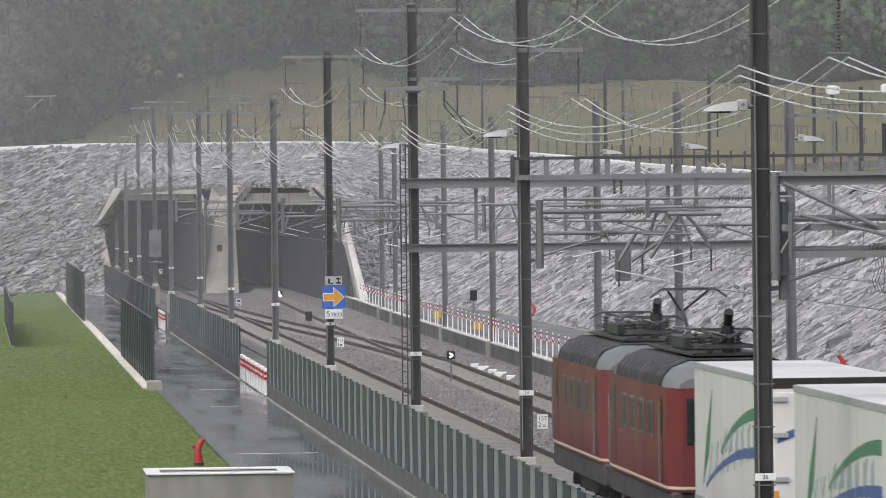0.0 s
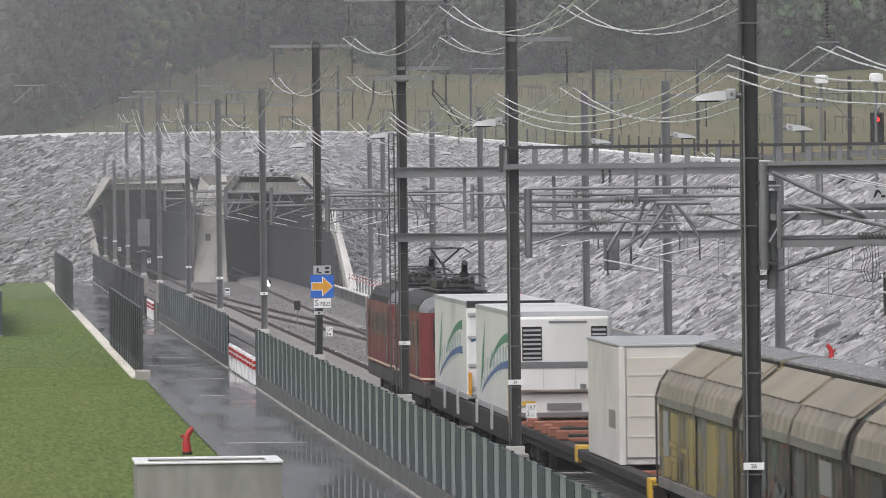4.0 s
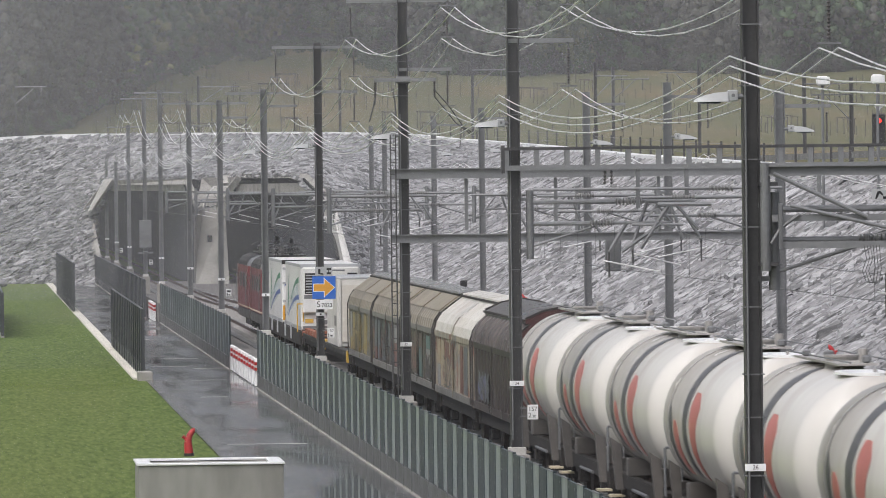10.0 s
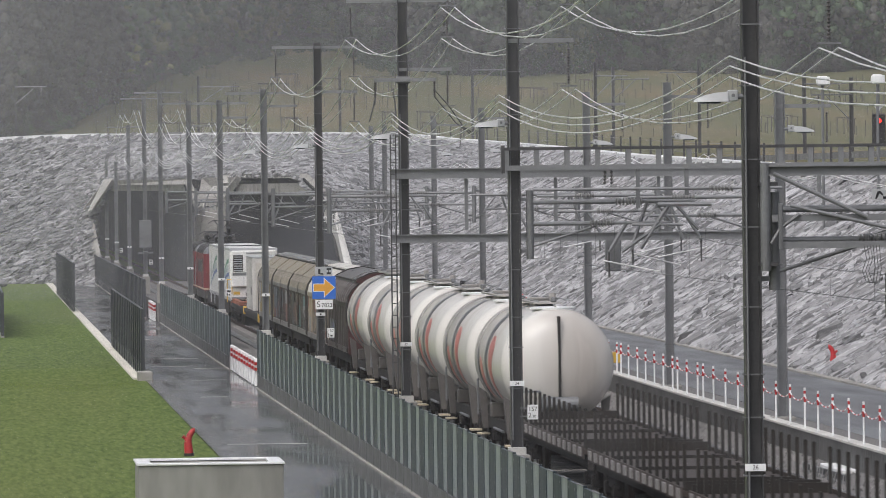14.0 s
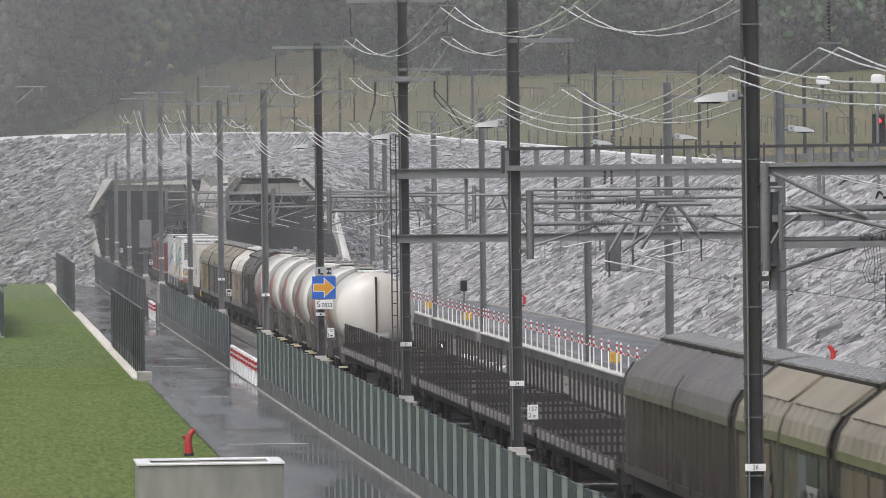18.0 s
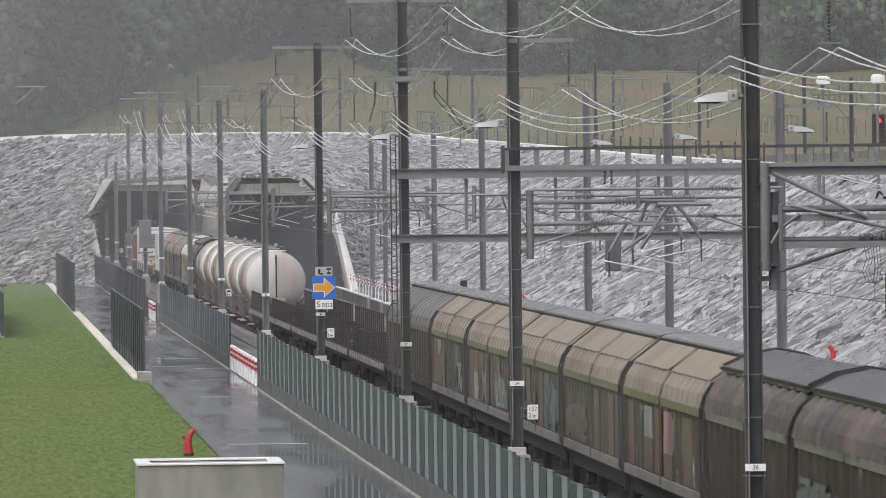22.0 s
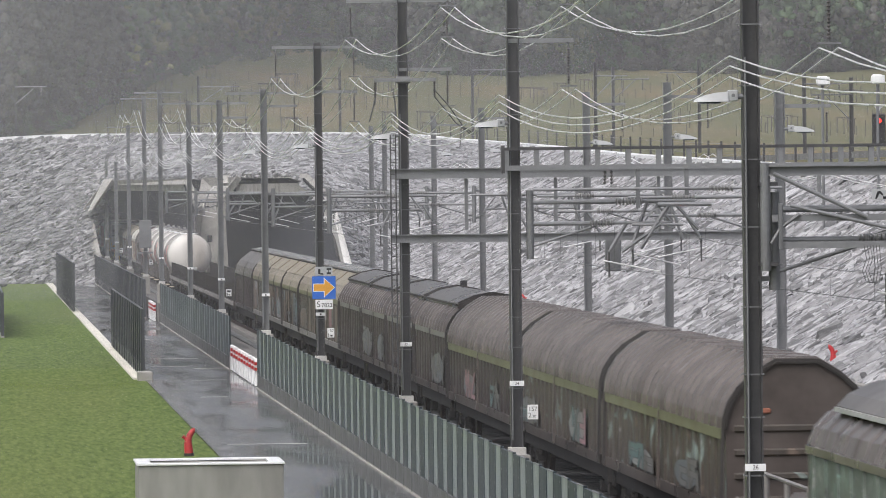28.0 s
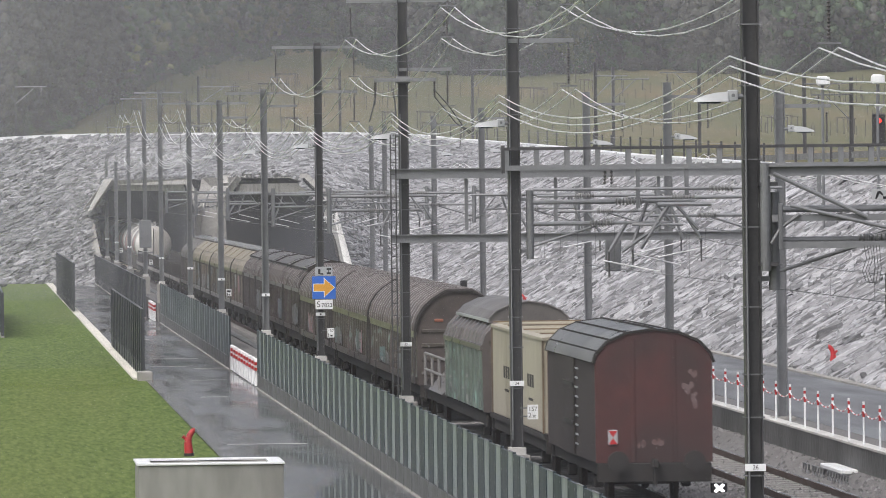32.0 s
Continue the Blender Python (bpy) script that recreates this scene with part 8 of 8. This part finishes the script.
    part("dome", Shape().tube((0, 0.3, 4.0), (0, 0.3, 4.22), 0.3, 20).tube((0, 0.3, 4.22), (0, 0.3, 4.26), 0.33, 20), TANKLEG, wk)
    part("fitting", Shape().box(-0.1, 0.08, 2.0, 2.2, 4.16, 4.3, 0.03).box(-0.3, -0.16, 3.6, 3.8, 4.16, 4.28, 0.03).box(0.1, 0.25, -1.9, -1.7, 4.16, 4.3, 0.03), STEEL, wk, "dark valve fittings")
    part("valve", Shape().tube((0.2, -1.2, 4.1), (0.2, -1.2, 4.4), 0.09, 10).tube((-0.2, -1.2, 4.1), (0.2, -1.2, 4.12), 0.08, 10), TANKLEG, wk)
    part("walk_rail", Shape().tube((-0.45, -h + 1.0, 4.24), (-0.45, h - 1.0, 4.24), 0.015, 5).tube((0.45, -h + 1.0, 4.24), (0.45, h - 1.0, 4.24), 0.015, 5), STEEL, wk)
    # added white oval stands for the bright reflection on the tank top
    part("top_highlight", Shape().prism([(0.6 * math.cos(math.pi * k / 10), -h + 2.0 + 1.3 * math.sin(math.pi * k / 10)) for k in range(20)], 2, 4.02, 4.065), WHITE, wk, "flat white oval painted in as a highlight on the tank top")
    part("end_rib", Shape().box(-0.035, 0.035, -h - 0.03, -h + 0.02, 1.7, 3.3).box(-0.035, 0.035, -h + 0.02, -h + 0.3, 3.2, 3.85), UNDER if last else TANKLEG, v, "dark upright rib on the tank end")
    part("end_drum", Shape().tube((-0.5, -h - 0.3, 1.55), (0.45, -h - 0.3, 1.55), 0.2, 16), STEEL, v, "steel air drum")
    part("end_rail", Shape().tube((-1.25, -h - 0.45, 0.9), (-1.25, -h - 0.45, 1.9), 0.03, 6).tube((-1.25, -h - 0.45, 1.9), (-0.55, -h - 0.45, 1.9), 0.03, 6).tube((-0.55, -h - 0.45, 1.9), (-0.55, -h - 0.45, 0.9), 0.03, 6).tube((-0.9, -h - 0.45, 1.9), (-0.9, -h - 0.45, 0.9), 0.015, 6), STEEL, v)
    return v


for k in range(6):
    f0 = -6.7 - 12.93 * k
    tank_wagon(f0, f0 - 12.9, k == 5)

# ---- empty stake wagons ----
STAKEDECK = mat("rusty_brown_deck", (0.042, 0.034, 0.03), 0.75, 0, 0.4, 3, 0.8, 0.05, (0.07, 0.055, 0.048), dirt=0.8)
# pale stake pockets added to put a broken highlight along the deck edge
pocket_me = Shape().box(-0.03, 0.03, -0.3, 0.3, 1.05, 1.26, 0.01).data("stake_pocket", GREYWAGON)
stake_me = Shape().box(-0.035, 0.035, -0.05, 0.05, 1.2, 2.15, 0.01).data("stake", UNDER)
for k in range(5):
    f0 = -84.4 - 22.55 * k
    v, L = vehicle("stake_wagon", f0, f0 - 22.5, "empty dark flat wagon with rows of upright stakes", "wagon", "stake wagons")
    running_gear(v, L, 4, 1.35, 1.1)
    part("deck", Shape().box(-1.38, 1.38, -L / 2 + 0.65, L / 2 - 0.65, 1.1, 1.22, 0.01), STAKEDECK, v, "dark wet deck")
    part("side_rail", Shape().box(-1.42, -1.385, -L / 2 + 0.65, L / 2 - 0.65, 1.0, 1.3).box(1.385, 1.42, -L / 2 + 0.65, L / 2 - 0.65, 1.0, 1.3), STAKEDECK, v)
    for y in (-L / 2 + 0.66, L / 2 - 0.74):
        part("end_board", Shape().box(-1.36, 1.36, y, y + 0.08, 1.22, 1.42), UNDER, v)
    n = 15
    for j in range(n):
        y = -L / 2 + 1.3 + j * (L - 2.6) / (n - 1)
        for x in (-1.3, 1.3):
            share("stake", stake_me, v, (x, y, 0))
            share("stake_pocket", pocket_me, v, (x * 1.095, y, 0))
    for y in (-6, 0, 6):
        part("bolster", Shape().box(-1.3, 1.3, y, y + 0.2, 1.222, 1.29), UNDER, v, "dark deck bolster")

# ---- second group ----
sliding_wagon(-197.8, -219.8, SIDE_D, HOODGREY, GREYROOF, HOODGREY, "dull grey sliding-wall freight wagon with a dark side", G1, axles=4, endm=HOODGREY, ribs=1.4)
for a, b, sd in ((-219.9, -235.0, SIDE_E), (-235.1, -251.4, SIDE_B), (-251.5, -267.0, SIDE_E), (-267.1, -282.4, SIDE_E), (-282.5, -299.4, SIDE_G)):
    sliding_wagon(a, b, sd, BEIGEROOF, GREYROOF, STRIPE_OLIVE, "sliding-wall freight wagon with a beige ribbed roof and grimy sprayed side", G1, paints="2222137" if b > -285 else "22229943", ribs=0.9, deep=0.035)
for a, b, sd in ((-299.5, -314.0, SIDE_D), (-314.1, -328.9, SIDE_F), (-329.0, -343.5, SIDE_F), (-343.6, -358.8, SIDE_D)):
    sliding_wagon(a, b, sd, BROWNROOF, BROWNROOF, STRIPE_GREY, "dark brown sliding-wall freight wagon with pale sprayed tags", G1, ribs=1.15, deep=0.11, wide=True)
for a, b, sd in ((-358.9, -384.2, SIDE_D), (-384.3, -409.6, SIDE_G), (-409.7, -435.4, SIDE_G)):
    round_wagon(a, b, sd, OLIVEROOF, STRIPE_OLIVE, "long brown freight wagon with a rounded ribbed roof and olive eaves", "round-roofed wagons")

# ---- short hooded wagon ----
hw, L = vehicle("hopper_wagon", -436.6, -463.6, "short green-sprayed wagon with a raised curved roof and an end platform", "wagon")
h = L / 2 - 0.62
running_gear(hw, L, 2)
y1, y0 = h - 10.6, -h
part("platform", Shape().box(-1.3, 1.3, y1, h, 1.0, 1.1), UNDER, hw)
rl = Shape()
for y in (h - 0.2, h - 3.4, h - 6.6, h - 9.8):
    rl.tube((-1.25, y, 1.1), (-1.25, y, 2.1), 0.05, 6).tube((1.25, y, 1.1), (1.25, y, 2.1), 0.05, 6)
for z in (1.6, 2.1):
    rl.tube((-1.25, h - 0.2, z), (-1.25, h - 9.8, z), 0.04, 6).tube((1.25, h - 0.2, z), (1.25, h - 9.8, z), 0.025, 6)
part("railing", rl, GREYWAGON, hw, "grey platform railing")
part("chute", Shape().prism([(-1.35, 1.05), (-0.7, 1.75), (0.7, 1.75), (1.35, 1.05)], 1, y1 + 1.5, h - 3.0), OLIVEROOF, hw, "slanted grey cover")
for sx in (-1, 1):
    s = ribbed_panel(sx, 1.34, y0, y1, 1.1, 2.75, 9, 0.07)
    part("side_wall", s, SIDE_H, hw, "green sprayed side")
    part("eaves_panel", Shape().box(-1.4 if sx < 0 else 1.28, -1.28 if sx < 0 else 1.4, y0, y1, 2.752, 2.9, 0.01), OLIVEROOF, hw)
low2 = [(-1.36, 2.9), (-1.25, 3.2), (-1.0, 3.45), (-0.8, 3.55)]
part("roof_shell", ribbed_skin(low2, y0, y1, 1.3, 0.26, 0.05), OLIVEROOF, hw)
part("roof_shell", ribbed_skin(mirror(low2), y0, y1, 1.3, 0.26, 0.05), OLIVEROOF, hw)
hoodsec = [(-1.08, 3.5), (-1.1, 3.62), (-0.9, 3.82), (-0.5, 4.0), (0, 4.08), (0.5, 4.0), (0.9, 3.82), (1.1, 3.62), (1.08, 3.5)]
part("raised_roof", shell(hoodsec, y0 + 0.6, y1 - 2.0), HOODGREY, hw, "raised curved grey roof")
part("hood_rim", hoop(hoodsec, y0 + 0.55, 0.12, 0.03), GREYWAGON, hw, "pale rim of the raised roof")
part("hood_edge", Shape().box(-1.14, -1.085, y0 + 0.6, y1 - 2.0, 3.52, 3.6), LAMPGREY, hw, "pale strip along the left edge of the raised roof")
for y in (y0, y1):
    part("end_wall", Shape().prism([(-1.33, 1.05), *low2, *mirror(low2), (1.33, 1.05)], 1, y - 0.05, y + 0.05), OLIVEROOF, hw)

# ---- cream box wagon ----
cb, L = vehicle("box_wagon", -464.4, -483.6, "dirty cream panelled box wagon on a low frame", "wagon")
h = L / 2 - 0.62
running_gear(cb, L, 2)
part("deck", Shape().box(-1.3, 1.3, -h, h, 1.0, 1.14), UNDER, cb)
part("body", Shape().box(-1.28, 1.28, -h + 0.1, h - 0.8, 1.142, 3.5, 0.03), CREAM, cb)
part("roof", Shape().prism([(-1.32, 3.46), (-1.32, 3.53), (-0.6, 3.6), (0.6, 3.6), (1.32, 3.53), (1.32, 3.46)], 1, -h + 0.05, h - 0.75), CREAM, cb, "rust-streaked cream roof")
for k in range(10):
    y = -h + 0.9 + k * (2 * h - 2.4) / 9
    part("roof_batten", Shape().box(-1.3, 1.3, y, y + 0.1, 3.6, 3.64), CREAM if k % 3 else RUSTSTREAK, cb)
for sx in (-1, 1):
    for k in range(3):
        y = -h + 0.15 + k * (2 * h - 1.1) / 2
        part("corner_post", Shape().box(-1.32 if sx < 0 else 1.284, -1.284 if sx < 0 else 1.32, y - 0.06, y + 0.12, 1.15, 3.46), RUSTSTREAK, cb)
    for y in (-h + 3.3, -h + 11.2):
        mk = Shape()
        for j in range(3):
            mk.box(-1.287 if sx < 0 else 1.282, -1.282 if sx < 0 else 1.287, y + j * 0.75, y + j * 0.75 + 0.5, 2.2, 2.52)
        mk.box(-1.287 if sx < 0 else 1.282, -1.282 if sx < 0 else 1.287, y + 0.2, y + 1.6, 1.85, 1.92)
        part("marking", mk, UNDER, cb, "dark stencilled marks")

# ---- red-ended van at the tail ----
vn, L = vehicle("goods_van", -484.0, -498.2, "old goods van with tar roof and oxide red end", "van")
h = L / 2 - 0.62
running_gear(vn, L, 2)
rs = [(-1.36, 3.25), (-1.30, 3.45), (-1.05, 3.72), (-0.6, 3.92), (0, 4.0), (0.6, 3.92), (1.05, 3.72), (1.30, 3.45), (1.36, 3.25)]
part("roof", Shape().loft([[(x * q, y, z + u) for x, z in rs] for y, q, u in ((-h - 0.055, 1.005, 0.005), (-h - 0.06, 1.02, 0.03), (h + 0.06, 1.02, 0.03), (h + 0.055, 1.005, 0.005))], False), VANROOF, vn, "", True)
for x, z in ((-1.27, 3.52), (-1.0, 3.78), (-0.62, 3.945), (0.0, 4.035), (0.62, 3.945), (1.0, 3.78)):
    part("roof_batten", Shape().box(x - 0.02, x + 0.02, -h, h, z, z + 0.035), UNDER, vn, "dark batten along the tar roof")
for sx in (-1, 1):
    n = int(2 * h / 0.42)
    w = 2 * h / n
    for k in range(n):
        y = -h + k * w
        if abs(y + w / 2) < 1.35:
            continue
        part("board", Shape().box(-1.33 if sx < 0 else 1.28, -1.28 if sx < 0 else 1.33, y + 0.012, y + w - 0.012, 1.0, 3.26), VANDARK, vn)
    d = part("sliding_door", Shape().box(-1.38 if sx < 0 else 1.34, -1.34 if sx < 0 else 1.38, -1.4, 1.4, 1.0, 3.27, 0.01), VANDARK, vn)
    part("door_bar", Shape().box(-1.41 if sx < 0 else 1.382, -1.382 if sx < 0 else 1.41, -1.4, 1.4, 1.7, 1.8).box(-1.41 if sx < 0 else 1.382, -1.382 if sx < 0 else 1.41, -1.4, 1.4, 2.6, 2.7), UNDER, d)
    ld = Shape()
    for z in [1.25 + 0.22 * k for k in range(9)]:
        for c in range(2):
            ld.box(-1.35 if sx < 0 else 1.332, -1.332 if sx < 0 else 1.35, -h + 4.4 + 1.5 * c, -h + 5.6 + 1.5 * c, z, z + 0.05, 0.01)
    part("vent_slats", ld, LAMPGREY, vn, "grey louvre slats")
for s in (-1, 1):
    e = part("end_wall", Shape().prism([(-1.33, 1.0), *[(x * 0.985, z) for x, z in rs], (1.33, 1.0)], 1, s * h - 0.05, s * h + 0.05), OXIDE, vn, "oxide red end wall")
    part("end_post", Shape().box(-0.52, -0.42, s * h - 0.07, s * h + 0.07, 1.0, 3.8, 0.01).box(0.42, 0.52, s * h - 0.07, s * h + 0.07, 1.0, 3.8, 0.01), OXIDE, e)
    part("end_rim", hoop(rs, s * h - 0.09, 0.18, 0.05), UNDER, e)
part("buffer_beam", Shape().box(-1.3, 1.3, -h - 0.1, -h + 0.1, 0.55, 0.99, 0.02), UNDER, vn, "dark buffer beam")
tl = part("tail_lamp", Shape().box(-1.05, -0.83, -h - 0.1, -h - 0.055, 1.4, 1.75, 0.02), LAMPGREY, vn, "small white and red tail plate")
part("red_spot", Shape().prism([(-1.04, 1.42), (-0.84, 1.42), (-0.94, 1.57)], 1, -h - 0.108, -h - 0.101).prism([(-1.04, 1.73), (-0.84, 1.73), (-0.94, 1.58)], 1, -h - 0.108, -h - 0.101), RED, tl)
rng = random.Random(31)
for cx, cz, n_ in ((0.86, 2.85, 4), (0.9, 2.35, 5), (0.75, 2.6, 2), (-0.3, 1.45, 4), (0.1, 1.4, 3)):
    s = Shape()
    for _ in range(n_):
        x, z = cx + rng.uniform(-0.09, 0.09), cz + rng.uniform(-0.2, 0.2) * (1 if cx > 0.5 else 0.3)
        s.prism([(x + 0.09 * rng.uniform(0.4, 1.1) * math.cos(1.05 * k), z + 0.1 * rng.uniform(0.4, 1.2) * math.sin(1.05 * k)) for k in range(6)], 1, -h - 0.062, -h - 0.054)
    part("worn_patch", s, WORNPAINT, vn, "faint pale worn patch")

# ---- movement ----


def motions():
    for v, yc in TRAIN:
        walk(v, [(t, pose(0, yc + s, 0)) for t, s in RUN])


motions()
